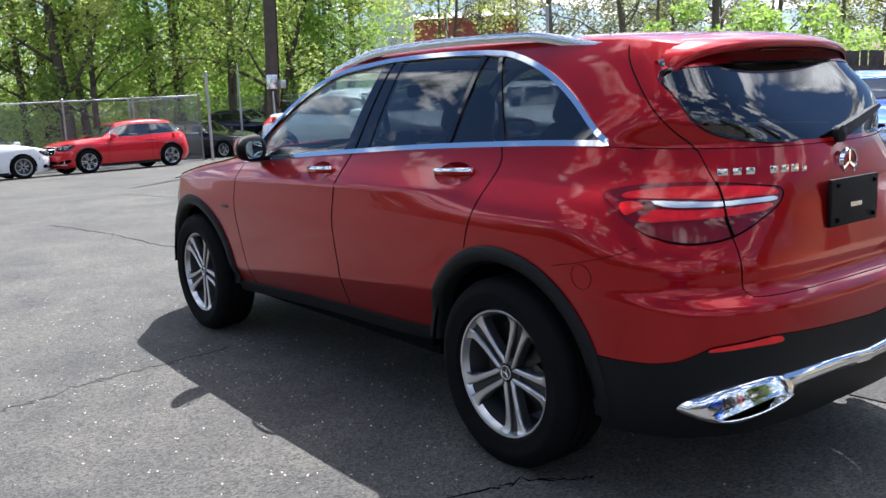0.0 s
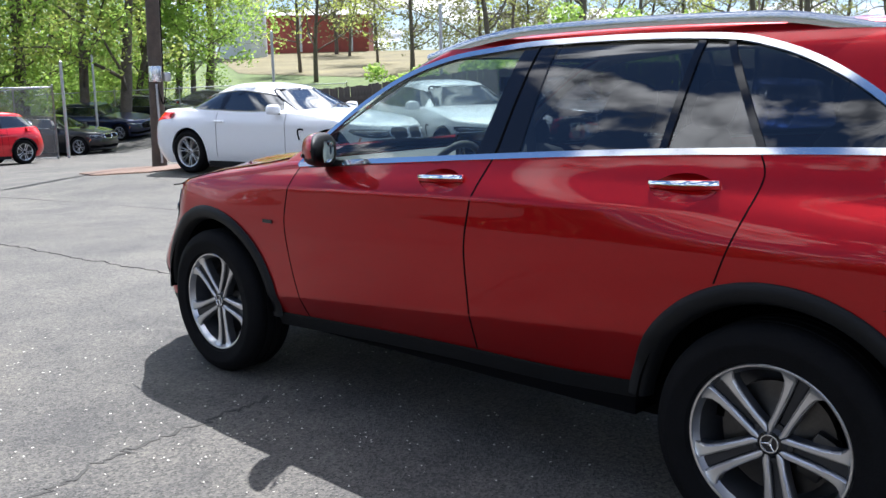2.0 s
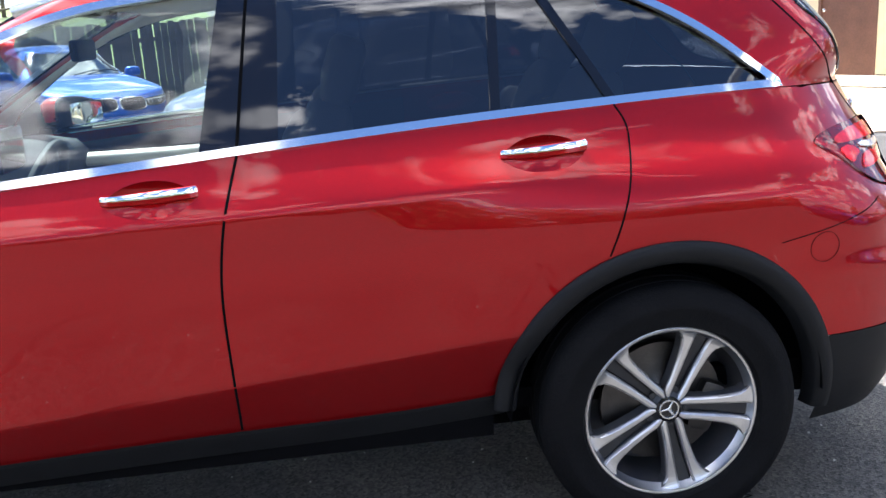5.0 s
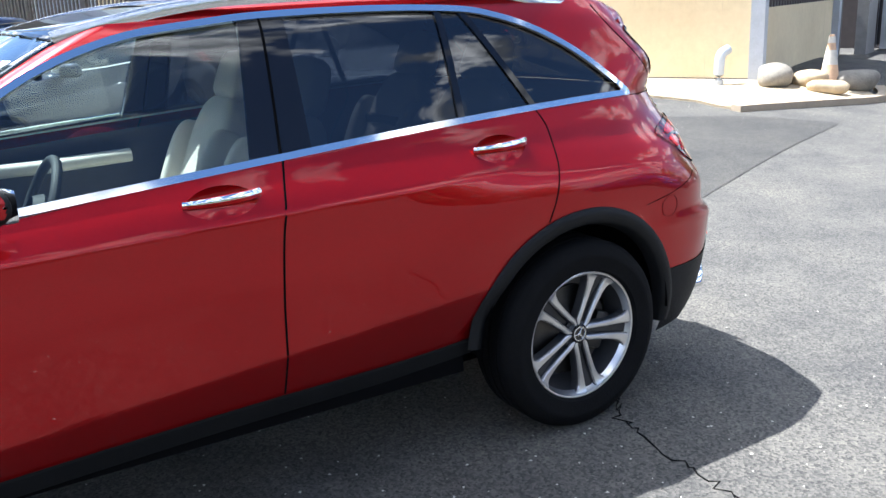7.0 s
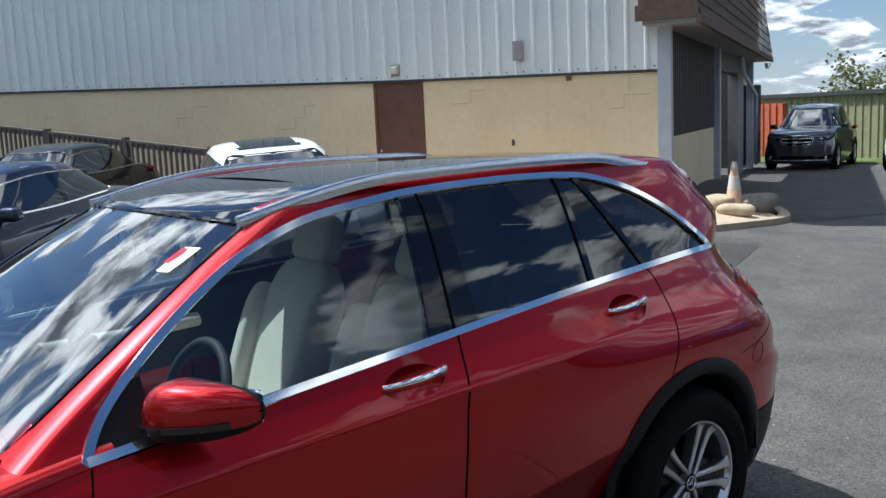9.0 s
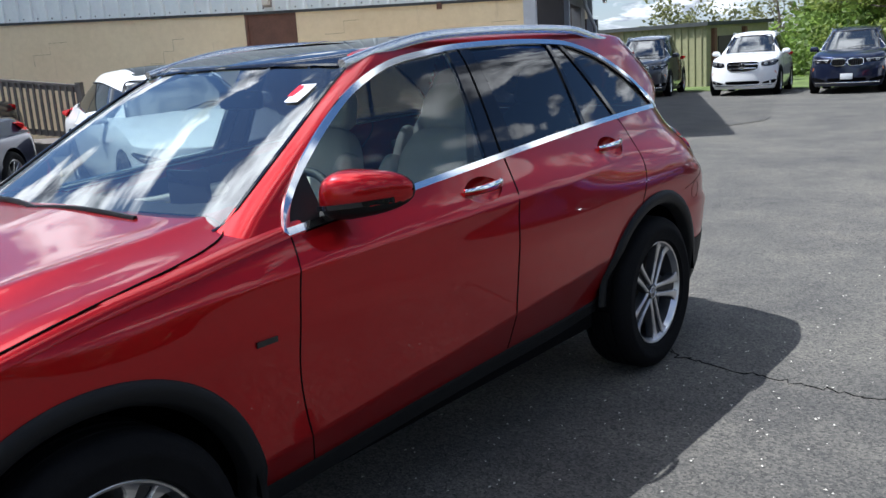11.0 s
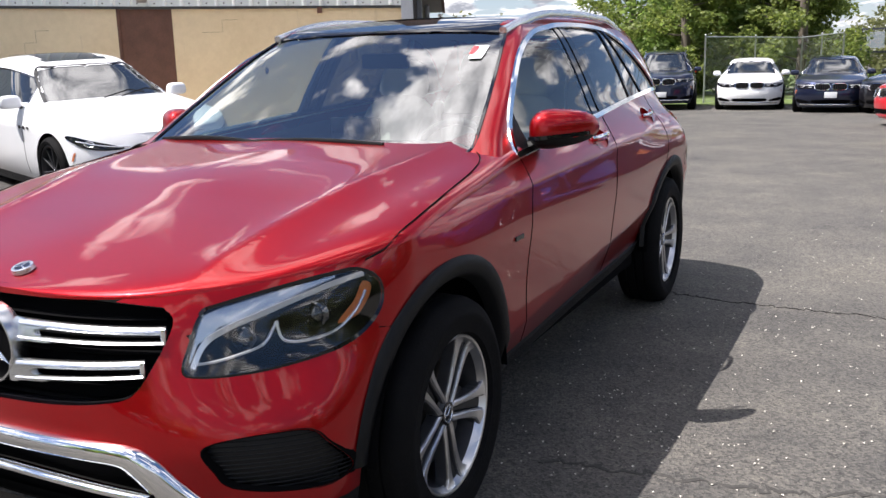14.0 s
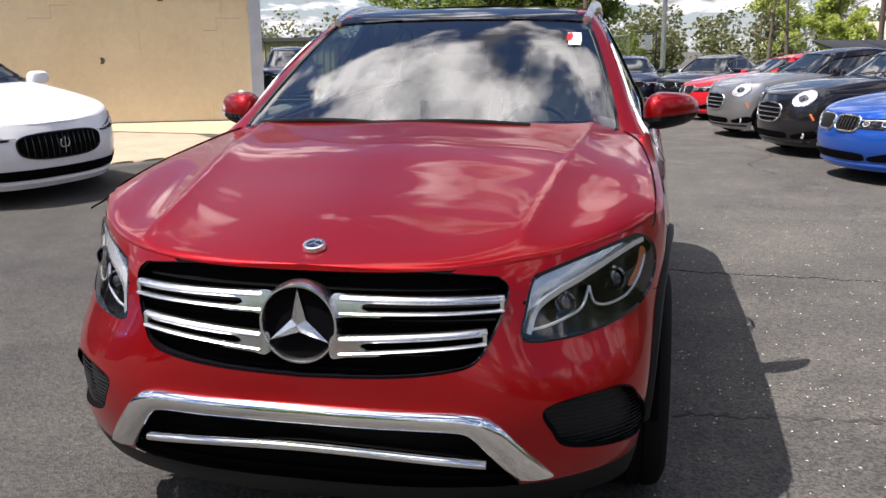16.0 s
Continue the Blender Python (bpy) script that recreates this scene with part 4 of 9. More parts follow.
    for sg in (1, -1):
        tube("wiper", [(cowl + 0.02, sg * 0.1, belt + 0.06), (cowl - 0.12, sg * 0.1 + 0.35, belt + 0.115), (cowl - 0.05, sg * 0.1 + 0.5, belt + 0.08)], ring(0.008, 5), CLAD, root)
    return root


# ---- the red car ----
def red_suv():
    root = tagged(new("suv"), "glossy dark red SUV with black cladding and chrome trim", "car")
    HUB, WR = 1.4365, 0.366
    k = dict(nose=spline((0.18, 2.18), (0.28, 2.26), (0.40, 2.305), (0.55, 2.315), (0.70, 2.30), (0.84, 2.262), (0.92, 2.215), (1.1, 2.06)),
             tail=spline((0.20, -2.24), (0.34, -2.33), (0.50, -2.372), (0.64, -2.386), (0.70, -2.384), (0.722, -2.377), (0.750, -2.338), (0.80, -2.318), (0.92, -2.303), (1.06, -2.29), (1.18, -2.245), (1.3, -2.19)),
             corner=(0.24, 3.6, 0.62, lambda z: 2.5 + 0.9 * smooth_step((1.0 - z) / 0.16)), prow=(lambda z: 0.32 + 0.25 * smooth_step((z - 0.48) / 0.32), 1.15, 2.28, 2.76),
             screen=spline((1.02, 1.16), (1.12, 1.00), (1.25, 0.79), (1.40, 0.54), (1.50, 0.36), (1.58, 0.20), (1.62, 0.12)),
             back=spline((1.10, -2.275), (1.20, -2.235), (1.30, -2.165), (1.40, -2.085), (1.50, -2.005), (1.58, -1.955), (1.62, -1.93)),
             corner_up=(0.155, 2.0, 0.62, lambda z: 2.5 + 3.3 * smooth_step((z - 1.20) / 0.20)),
             wide=spline((0.18, 0.835), (0.30, 0.867), (0.42, 0.889), (0.55, 0.902), (0.62, 0.909), (0.70, 0.918), (0.77, 0.926), (0.83, 0.931), (0.89, 0.930), (0.96, 0.9225), (1.04, 0.905), (1.10, 0.872), (1.17, 0.828), (1.26, 0.783), (1.36, 0.734), (1.46, 0.680), (1.54, 0.628), (1.60, 0.575)),
             bow=(0.012, 0.075), belt=1.10, xm=-0.30, top_ref=1.58,
             shoulder=spline((2.30, 0.868), (2.10, 0.898), (1.95, 0.922), (1.70, 0.958), (1.45, 0.995), (1.15, 1.040), (0.90, 1.072), (0.75, 1.084), (0.375, 1.112), (-0.344, 1.162), (-0.85, 1.193), (-1.32, 1.213), (-1.83, 1.222), (-2.25, 1.205)),
             crease=lambda x, z: (0.011 * np.exp(-np.abs(z - (1.010 - 0.026 * x)) / 0.040) * smooth_step((x + 1.35) / 0.50) * smooth_step((1.35 - x) / 0.5)
                                  - 0.26 * np.maximum(0, 0.548 - 0.085 * x - z) * smooth_step((x + 1.55) / 0.3) * smooth_step((1.50 - x) / 0.3)
                                  + 0.010 * np.exp(-np.abs(z - (0.545 - 0.1 * x)) / 0.045) * smooth_step((-1.72 - x) / 0.22)
                                  + 0.016 * np.exp(-((x + 1.45) / 0.55) ** 2 - ((z - 0.93) / 0.10) ** 2) + 0.010 * np.exp(-((x - 1.43) / 0.55) ** 2 - ((z - 0.86) / 0.10) ** 2)))
    s = Shell(**k)
    sh = k["shoulder"]
    one = lambda fn, *a: float(fn(*[np.array(q, float) for q in a]))
    sy = lambda x, z, w=None: one(lambda p, q: s.y(p, q, w), x, z)
    sill = spline((2.35, 0.30), (1.9, 0.33), (1.0, 0.375), (-0.27, 0.425), (-0.96, 0.447), (-1.9, 0.545), (-2.05, 0.535), (-2.40, 0.535))
    floor_line = lambda x: 0.24 + (sill(x) - 0.062 - 0.24) * smooth_step((x + 1.35) / 0.3) * smooth_step((1.35 - x) / 0.3) + 0.03 * smooth_step((-x - 1.7) / 0.4)
    low_p = s.sheet("low", (70, 190, 56), 62, floor_line, sh, 0.72)
    low = Shell.as_sheet(low_p, True)
    fix = lambda q: np.stack([q[:, 0], s.y(q[:, 0], q[:, 2], "low"), q[:, 2]], -1)
    fixu = lambda q: np.stack([q[:, 0], s.y(q[:, 0], q[:, 2], "up"), q[:, 2]], -1)
    fixf = lambda q: np.stack([s.front_x(q[:, 1], q[:, 2]), q[:, 1], q[:, 2]], -1)
    fixr = lambda q: np.stack([s.rear_x(q[:, 1], q[:, 2]), q[:, 1], q[:, 2]], -1)
    for ax in (HUB, -HUB):
        low = low.cut(arch(ax, WR, 0.455), [0, 2], shift=fix)[0]
    # sill and bumper cladding lines
    clad_poly = np.concatenate([[(2.6, 0.0)], [(x, one(sill, x)) for x in np.linspace(2.6, -1.85, 60)], [(-1.85, 0.0)]])
    low, skirt = low.cut(clad_poly, [0, 2], where=lambda c: (c[:, 0] > -1.85))
    rb = np.array([(-0.01, 0.0), (-0.01, 0.597), (0.31, 0.612), (0.50, 0.622), (0.60, 0.622), (0.70, 0.610), (0.756, 0.597), (0.812, 0.555), (0.85, 0.540), (0.89, 0.534), (1.1, 0.534), (1.1, 0.0)])
    low, rskirt = low.cut(rb, [1, 2], where=lambda c: c[:, 0] < -1.85, shift=fixr)
    # front openings
    grille_half = curve_through([(0.0, 0.606), (0.22, 0.613), (0.36, 0.626), (0.44, 0.648), (0.482, 0.715), (0.510, 0.79), (0.513, 0.828), (0.492, 0.850), (0.46, 0.859), (0.25, 0.877), (0.0, 0.884)], 66)
    gpoly = np.concatenate([[(-0.02, 0.606)], grille_half, [(-0.02, 0.884)]])
    low, g_in = low.cut(gpoly, [1, 2], where=lambda c: c[:, 0] > 1.6, shift=fixf)
    head = curve_through([(0.546, 0.703), (0.585, 0.686), (0.69, 0.688), (0.789, 0.707), (0.846, 0.738), (0.872, 0.800), (0.866, 0.866), (0.832, 0.902), (0.79, 0.902), (0.69, 0.880), (0.60, 0.855), (0.566, 0.838), (0.552, 0.77)], 78, True)
    low, h_in = low.cut(head, [1, 2], where=lambda c: c[:, 0] > 1.5, shift=fixf)
    inlet = curve_through([(0.606, 0.520), (0.680, 0.544), (0.800, 0.545), (0.840, 0.500), (0.858, 0.440), (0.850, 0.392), (0.80, 0.382), (0.665, 0.412), (0.628, 0.462)], 54, True)
    low, i_in = low.cut(inlet, [1, 2], where=lambda c: c[:, 0] > 1.4, shift=fixf)
    chin_half = np.array([(0.0, 0.488), (0.25, 0.486), (0.40, 0.480), (0.445, 0.458), (0.49, 0.405), (0.54, 0.345), (0.55, 0.30), (0.0, 0.30)])
    chin = np.concatenate([[(-0.02, 0.488)], chin_half, [(-0.02, 0.30)]])
    low, c_in = low.cut(chin, [1, 2], where=lambda c: c[:, 0] > 1.6, shift=fixf)
    tl = curve_through([(0.385, 1.072), (0.48, 1.088), (0.587, 1.100), (0.70, 1.101), (0.765, 1.093), (0.812, 1.075), (0.828, 1.050), (0.834, 0.99), (0.812, 0.945), (0.735, 0.922), (0.605, 0.935), (0.486, 0.978), (0.400, 1.028)], 78, True)
    # panels
    s1 = lambda z: one(spline((0.36, 0.74), (0.458, 0.769), (0.669, 0.813), (0.817, 0.814), (0.993, 0.783), (1.09, 0.755)), z)
    s2 = lambda z: one(spline((0.40, -0.268), (0.561, -0.271), (0.868, -0.275), (1.027, -0.301), (1.17, -0.340)), z)
    s3 = [(-1.322, 1.213), (-1.350, 1.15), (-1.334, 1.049), (-1.300, 0.94), (-1.262, 0.835), (-1.17, 0.775), (-1.08, 0.70), (-1.005, 0.59), (-0.962, 0.447)]
    zz = np.linspace(0.37, 1.09, 24)
    z2 = np.linspace(0.42, 1.165, 24)
    fd = [(s1(z), z) for z in zz] + [(0.375, 1.112), (-0.344, 1.30)][:0] + [(x, one(sh, x) + 0.02) for x in np.linspace(0.755, -0.336, 12)] + [(s2(z), z) for z in z2[::-1]] + [(x, one(sill, x)) for x in np.linspace(-0.268, 0.74, 12)]
    rd = [(s2(z), z) for z in z2] + [(x, one(sh, x) + 0.02) for x in np.linspace(-0.345, -1.32, 12)] + list(map(tuple, curve_through(s3, 40))) + [(x, one(sill, x)) for x in np.linspace(-0.96, -0.27, 10)]
    side = lambda c: c[:, 1] > 0.6
    low, fdoor = low.cut(fd, [0, 2], where=side, shift=fix)
    low, rdoor = low.cut(rd, [0, 2], where=side, shift=fix)
    bowls = [curve_through([(hx - 0.112, hz + 0.004), (hx - 0.06, hz + 0.036), (hx, hz + 0.044), (hx + 0.06, hz + 0.034), (hx + 0.110, hz), (hx + 0.065, hz - 0.033), (hx, hz - 0.042), (hx - 0.065, hz - 0.034)], 48, True) for hx, hz in ((-0.122, 1.072), (-1.112, 1.104))]
    fdoor = fdoor.cut(bowls[0], [0, 2], shift=fix)[0]
    rdoor = rdoor.cut(bowls[1], [0, 2], shift=fix)[0]
    gate = np.array([(-0.02, 0.742), (0.40, 0.742), (0.56, 0.744), (0.594, 0.752), (0.609, 0.775), (0.609, 0.828), (0.607, 0.90), (0.605, 0.936), (0.595, 1.018), (0.583, 1.10), (0.66, 1.16), (0.73, 1.26), (-0.02, 1.26)])
    low, tailgate = low.cut(gate, [1, 2], where=lambda c: c[:, 0] < -1.8, shift=fixr)
    fb = [(1.62, 0.0), (1.70, 0.60), (1.745, 0.70), (1.80, 0.745), (2.6, 0.745), (2.6, 0.0)]
    low, fbump = low.cut(fb, [0, 2], where=lambda c: c[:, 1] > 0.3)
    low, fmid = low.cut([(-0.02, 0.0), (0.32, 0.0), (0.32, 0.745), (-0.02, 0.745)], [1, 2], where=lambda c: c[:, 0] > 1.7)
    low, fascia = low.cut([(-0.02, 0.5), (0.545, 0.5), (0.545, 1.0), (-0.02, 1.0)], [1, 2], where=lambda c: c[:, 0] > 1.9, shift=fixf)
    rbp = [(-1.62, 0.0), (-1.70, 0.80), (-1.90, 0.845), (-2.05, 0.86), (-2.6, 0.84), (-2.6, 0.0)]
    low, rbump = low.cut(rbp, [0, 2], shift=fix)
    fender = low.keep(lambda c: c[:, 0] > 0)
    quarter = low.keep(lambda c: c[:, 0] < 0)
    bumper = join(fbump, fmid, fascia).add("front_bumper", RED, root)
    rear_bumper = rbump.add("rear_bumper", RED, root)
    gate_ob = tailgate.add("tailgate", RED, root)
    doors = {}
    for sd in ("left", "right"):
        fender.add("front_fender", RED, root, "", sd)
        quarter.add("rear_quarter_panel", RED, root, "", sd)
        doors[sd] = fdoor.add("front_door", RED, root, "", sd), rdoor.add("rear_door", RED, root, "", sd)
    skirt.keep(lambda c: c[:, 0] > 1.5).add("front_skirt", CLAD, bumper)
    for sd in ("left", "right"):
        walled(skirt.keep(lambda c: c[:, 0] < 1.5).moved(0.012), 0.03).add("sill_cladding", CLAD, root, "", sd)
    rskirt.moved(0.003).add("rear_skirt", CLAD, rear_bumper)
    # bonnet
    crown = spline((2.34, 0.0), (2.22, 0.020), (2.10, 0.036), (1.95, 0.052), (1.70, 0.072), (1.45, 0.084), (1.15, 0.090), (0.9, 0.092), (0.7, 0.09))
    n_front = 70 + 92
    edge = low_p[:n_front, -1]
    ridge = lambda x: 0.52 + 0.13 * smooth_step((2.2 - x) / 1.4)
    bumps = lambda x, y: smooth_step((2.25 - x) / 0.3) * (0.016 * np.exp(-np.abs(np.abs(y) - ridge(x)) / 0.055) - 0.010 * np.exp(-((np.abs(y) - ridge(x) - 0.13) / 0.09) ** 2) + 0.008 * np.exp(-(y / 0.22) ** 2))
    bonnet = s.cap(edge, crown, 2.7, 56, bumps).keep(lambda c: c[:, 0] > 0.70)
    hood_cut = curve_through([(2.24, -0.02), (2.22, 0.25), (2.17, 0.47), (2.10, 0.60), (1.98, 0.78), (1.86, 0.858), (1.70, 0.872), (1.48, 0.868), (1.20, 0.846), (1.04, 0.822), (0.945, 0.788), (0.895, 0.735), (0.885, 0.66), (0.91, 0.45), (0.94, 0.2), (0.945, -0.02)], 90)
    flange, lid = bonnet.cut(hood_cut, [0, 1], reach=0.02)
    hood = lid.add("bonnet", RED, root)
    bv = bonnet.v
    hz_ = []
    hc_ = hood_cut[(hood_cut[:, 1] > 0.35) & (hood_cut[:, 0] < 1.84)]
    for px_, py_ in hc_:
        d2 = (bv[:, 0] - px_) ** 2 + (bv[:, 1] - py_) ** 2
        i4 = np.argsort(d2)[:4]
        w4 = 1 / (d2[i4] + 1e-5)
        hz_.append((bv[i4, 2] * w4).sum() / w4.sum())
    hl_ = np.stack([hc_[:, 0], hc_[:, 1], np.array(hz_)], -1)
    hl_[1:-1, 2] = (hl_[:-2, 2] + hl_[1:-1, 2] * 2 + hl_[2:, 2]) / 4
    hl_[:, 2] += 0.003
    for m_ in (1, -1):
        seam("shut_line", hl_ * (1, m_, 1), hood, 0.0015, normal=(0.1, 0.5 * m_, 1))
    tops = flange.keep(lambda c: (np.abs(c[:, 1]) > 0.5) & ((c[:, 0] > s.front_x(c[:, 1], c[:, 2], "up") - 0.02) | (c[:, 1] > 0.63)))
    mirrored("wing_top", tops, RED, root)
    flange.keep(lambda c: (np.abs(c[:, 1]) <= 0.5) & (c[:, 0] > 2)).add("nose_edge", RED, bumper)
    # cabin
    re = spline((0.22, 1.548), (0.05, 1.577), (-0.2, 1.593), (-0.6, 1.602), (-1.1, 1.598), (-1.5, 1.580), (-1.8, 1.555), (-1.98, 1.530))
    up_p = s.sheet("up", (60, 130, 60), 44, lambda x: sh(x) - 0.004, re, 1.15)
    up = Shell.as_sheet(up_p, True)
    d_up = curve_through([(0.768, 1.088), (0.712, 1.165), (0.606, 1.258), (0.445, 1.368), (0.264, 1.464), (0.045, 1.532), (-0.19, 1.561), (-0.411, 1.577), (-0.80, 1.581), (-1.128, 1.567), (-1.28, 1.538), (-1.41, 1.494), (-1.53, 1.435), (-1.635, 1.368), (-1.74, 1.285), (-1.815, 1.228)], 90)
    d_lo = [(x, one(sh, x) + 0.006) for x in np.linspace(-1.80, 0.765, 40)]
    dlo = np.concatenate([d_up, d_lo])
    up, glass = up.cut(dlo, [0, 2], where=lambda c: c[:, 1] > 0.4, shift=fixu)
    screen_poly = np.concatenate([[(-0.02, 1.09), (0.50, 1.09), (0.715, 1.105)], [(0.745, 1.12), (0.70, 1.26), (0.655, 1.38), (0.605, 1.49), (0.585, 1.528), (0.56, 1.538), (0.3, 1.548), (-0.02, 1.552)]])
    up, screen = up.cut(screen_poly, [1, 2], where=lambda c: c[:, 0] > 0.02)
    rg_poly = np.array([(-0.02, 1.212), (0.25, 1.216), (0.43, 1.230), (0.535, 1.258), (0.588, 1.300), (0.603, 1.35), (0.602, 1.41), (0.590, 1.450), (0.55, 1.472), (0.3, 1.485), (-0.02, 1.488)])
    up, rglass = up.cut(rg_poly, [1, 2], where=lambda c: c[:, 0] < -1.84)
    up, header = up.cut([(-0.02, 1.50), (0.590, 1.50), (0.585, 1.66), (-0.02, 1.66)], [1, 2], where=lambda c: c[:, 0] > 0.0)
    frame = up.add("cabin_frame", RED, root)
    up.keep(lambda c: c[:, 0] > -1.7).moved(-0.022).add("pillar_lining", HEADLINER, root)
    roof = s.cap(up_p[:, -1], spline((0.22, 0.010), (0.05, 0.022), (-0.3, 0.036), (-0.8, 0.042), (-1.3, 0.042), (-1.7, 0.036), (-1.98, 0.022)), 2.3, 40)
    pane, rim = roof.cut([(0.5, -0.02), (0.5, 0.56), (0.0, 0.520), (-0.7, 0.50), (-1.45, 0.48), (-1.50, 0.44), (-1.51, -0.02)], [0, 1])[::-1]
    rim.add("roof", RED, root)
    join(header, pane.keep(lambda c: c[:, 0] > -0.12)).add("roof_header", ROOF_GLASS, root, "black glass panel above the windshield")
    sr = pane.keep(lambda c: c[:, 0] <= -0.12)
    sr.add("sunroof", ROOF_GLASS, root, "dark panoramic glass roof")
    roof.moved(-0.05).keep(lambda c: (c[:, 0] > -1.8) & (c[:, 0] < 0.08)).add("headliner", HEADLINER, root)
    yy = np.linspace(-0.50, 0.50, 21)
    zr = 1.593 + 0.030 * (1 - np.abs(yy / 0.575) ** 2.3)
    seam("roof_joint", np.stack([0 * yy - 0.12, yy, zr], -1), root, 0.003, normal=(0, 0, 1))
    screen.moved(-0.004).add("windshield", GLASS, root)
    edge_yz = np.array([a + (b - a) * k / 12 for a, b in zip(screen_poly[1:-1], screen_poly[2:]) for k in range(12)])
    for _ in range(12):
        edge_yz[1:-1] = (edge_yz[:-2] + 2 * edge_yz[1:-1] + edge_yz[2:]) / 4
    w_edge = np.array([(x, y, z) for y, z in edge_yz for x in [one(lambda a, b: s.front_x(a, b, "up"), y, z) - 0.001]])
    for _ in range(10):
        w_edge[1:-1, 0] = (w_edge[:-2, 0] + 2 * w_edge[1:-1, 0] + w_edge[2:, 0]) / 4
    w_edge = np.concatenate([w_edge, w_edge[::-1] * (1, -1, 1)])
    tube("windshield_seal", w_edge, [(-0.006, -0.006), (0.006, -0.006), (0.006, 0.0035), (-0.006, 0.0035)], PIANO, root, up=(0.6, 0, 0.8))
    # black band under the glass and cowl
    yy = np.linspace(-0.80, 0.80, 33)
    cowl = np.stack([np.stack([s.front_x(np.abs(yy), np.full(33, z), "up") + dx, yy, np.full(33, z) - 0.06 * smooth_step((np.abs(yy) - 0.56) / 0.14)], -1) for z, dx in ((0.96, 0.16), (1.045, 0.02), (1.085, 0.015), (1.12, 0.003), (1.135, -0.004))])
    grid("cowl_panel", cowl, CLAD, root)
    rglass.moved(-0.003).add("rear_window", PRIVACY, gate_ob, "dark tinted rear window")
    e = np.array([(one(lambda a, b: s.rear_x(a, b, "up"), y, z) - 0.001, y, z) for y, z in rg_poly[1:-1]])
    e = np.concatenate([e, e[::-1] * (1, -1, 1)])
    tube("rear_window_seal", curve_through(e, 120, True), [(-0.005, -0.005), (0.005, -0.005), (0.005, 0.001), (-0.005, 0.001)], PIANO, gate_ob, closed=True, up=(-0.8, 0, 0.6))
    # side windows
    pb = lambda z: -0.245 - 0.182 * (z - 1.183)
    pr_ = lambda z: -0.441 - 0.064 * (z - 1.205)
    pc = lambda z: -1.328 + 0.565 * (z - 1.213)
    for sd, sg in (("left", 1), ("right", -1)):
        fdo, rdo = doors[sd]
        half_plane = lambda line, off: [(2.0, 0.9), (line(0.9) + off, 0.9), (line(1.7) + off, 1.7), (2.0, 1.7)]
        rest, pane_f = glass.cut(half_plane(pb, 0.0), [0, 2], shift=fixu)
        rest, pillar = rest.cut(half_plane(pr_, 0.0), [0, 2], shift=fixu)
        quarter_pane, pane_r = rest.cut(half_plane(pc, 0.0), [0, 2], shift=fixu)
        pane_f.moved(-0.008).add("front_window", SIDE_GLASS, fdo, "", sd)
        pane_r.moved(-0.008).add("rear_side_window", PRIVACY, rdo, "dark tinted glass", sd)
        quarter_pane.moved(-0.008).add("quarter_window", PRIVACY, root, "dark tinted glass", sd)
        walled(pillar.moved(-0.004), 0.02).add("pillar_trim", PIANO, root, "", sd)
        # rear door glass divider and the strip before the quarter window
        for line_x, wd in ((pc, 0.012), (lambda z: -1.004 - 0.095 * (z - 1.227), 0.013)):
            za = np.linspace(1.215, 1.560, 10)
            xa = line_x(za)
            tube("window_divider", np.stack([xa, (s.y(xa, za, "up") - 0.004) * sg, za], -1), [(-wd, -0.006), (wd, -0.006), (wd, 0.003), (-wd, 0.003)], PIANO, rdo, up=(0, sg, 0.4))
        za = np.linspace(1.16, 1.575, 8)
        xa = -0.336 - 0.13 * (za - 1.167)
        seam("pillar_joint", np.stack([xa, (s.y(xa, za, "up") - 0.003) * sg, za], -1), root, 0.004, normal=(0, sg, 0.4))
        # chrome round the windows
        d = np.concatenate([d_up, np.array(d_lo)])
        loop = np.stack([d[:, 0], (s.y(d[:, 0], d[:, 1], "up") + 0.004) * sg, d[:, 1]], -1)
        tube("window_chrome", loop, [(-0.013, -0.004), (0.013, -0.004), (0.011, 0.005), (-0.011, 0.005)], CHROME, root, "polished chrome strip round the side windows", closed=True, up=(0, sg, 0.45))
        # black triangle before the mirror
        tri = patch(s, [(0.752, 1.094), (0.60, 1.105), (0.60, 1.245), (0.68, 1.185)], "side", -0.003, 0.02, "up")
        tri.add("mirror_triangle", CLAD, fdo, "", sd)
        # shut lines
        def line(nm, pts, pr, wd=0.0024):
            pts = np.asarray(pts, float)
            seam(nm, np.stack([pts[:, 0], s.y(pts[:, 0], pts[:, 1], "low") * sg, pts[:, 1]], -1), pr, wd, normal=(0, sg, 0.1))
        line("shut_line", [(s1(z), z) for z in np.linspace(0.38, 1.085, 30)], fdo)
        line("shut_line", [(s2(z), z) for z in np.linspace(0.43, 1.160, 30)], fdo, 0.0034)
        line("shut_line", curve_through(s3[:5], 30), rdo)
        line("shut_line", [(1.80, 0.745), (1.76, 0.738), (1.72, 0.732)], root, 0.0014)
        line("shut_line", curve_through([(-1.735, 0.825), (-1.879, 0.856), (-1.998, 0.890), (-2.047, 0.912)], 16), root, 0.0011)
        # rear lamp split, tailgate line
        gl = curve_through([(0.0, 0.742), (0.20, 0.742), (0.40, 0.742), (0.56, 0.744), (0.594, 0.752), (0.609, 0.775), (0.609, 0.828), (0.606, 0.90), (0.602, 0.95), (0.592, 1.018), (0.580, 1.09)], 60)
        seam("shut_line", np.stack([s.rear_x(gl[:, 0], gl[:, 1]), gl[:, 0] * sg, gl[:, 1]], -1), gate_ob, 0.0018, normal=(-1, 0.4 * sg, 0))
        yb = sy(-2.065, 1.203, "low")
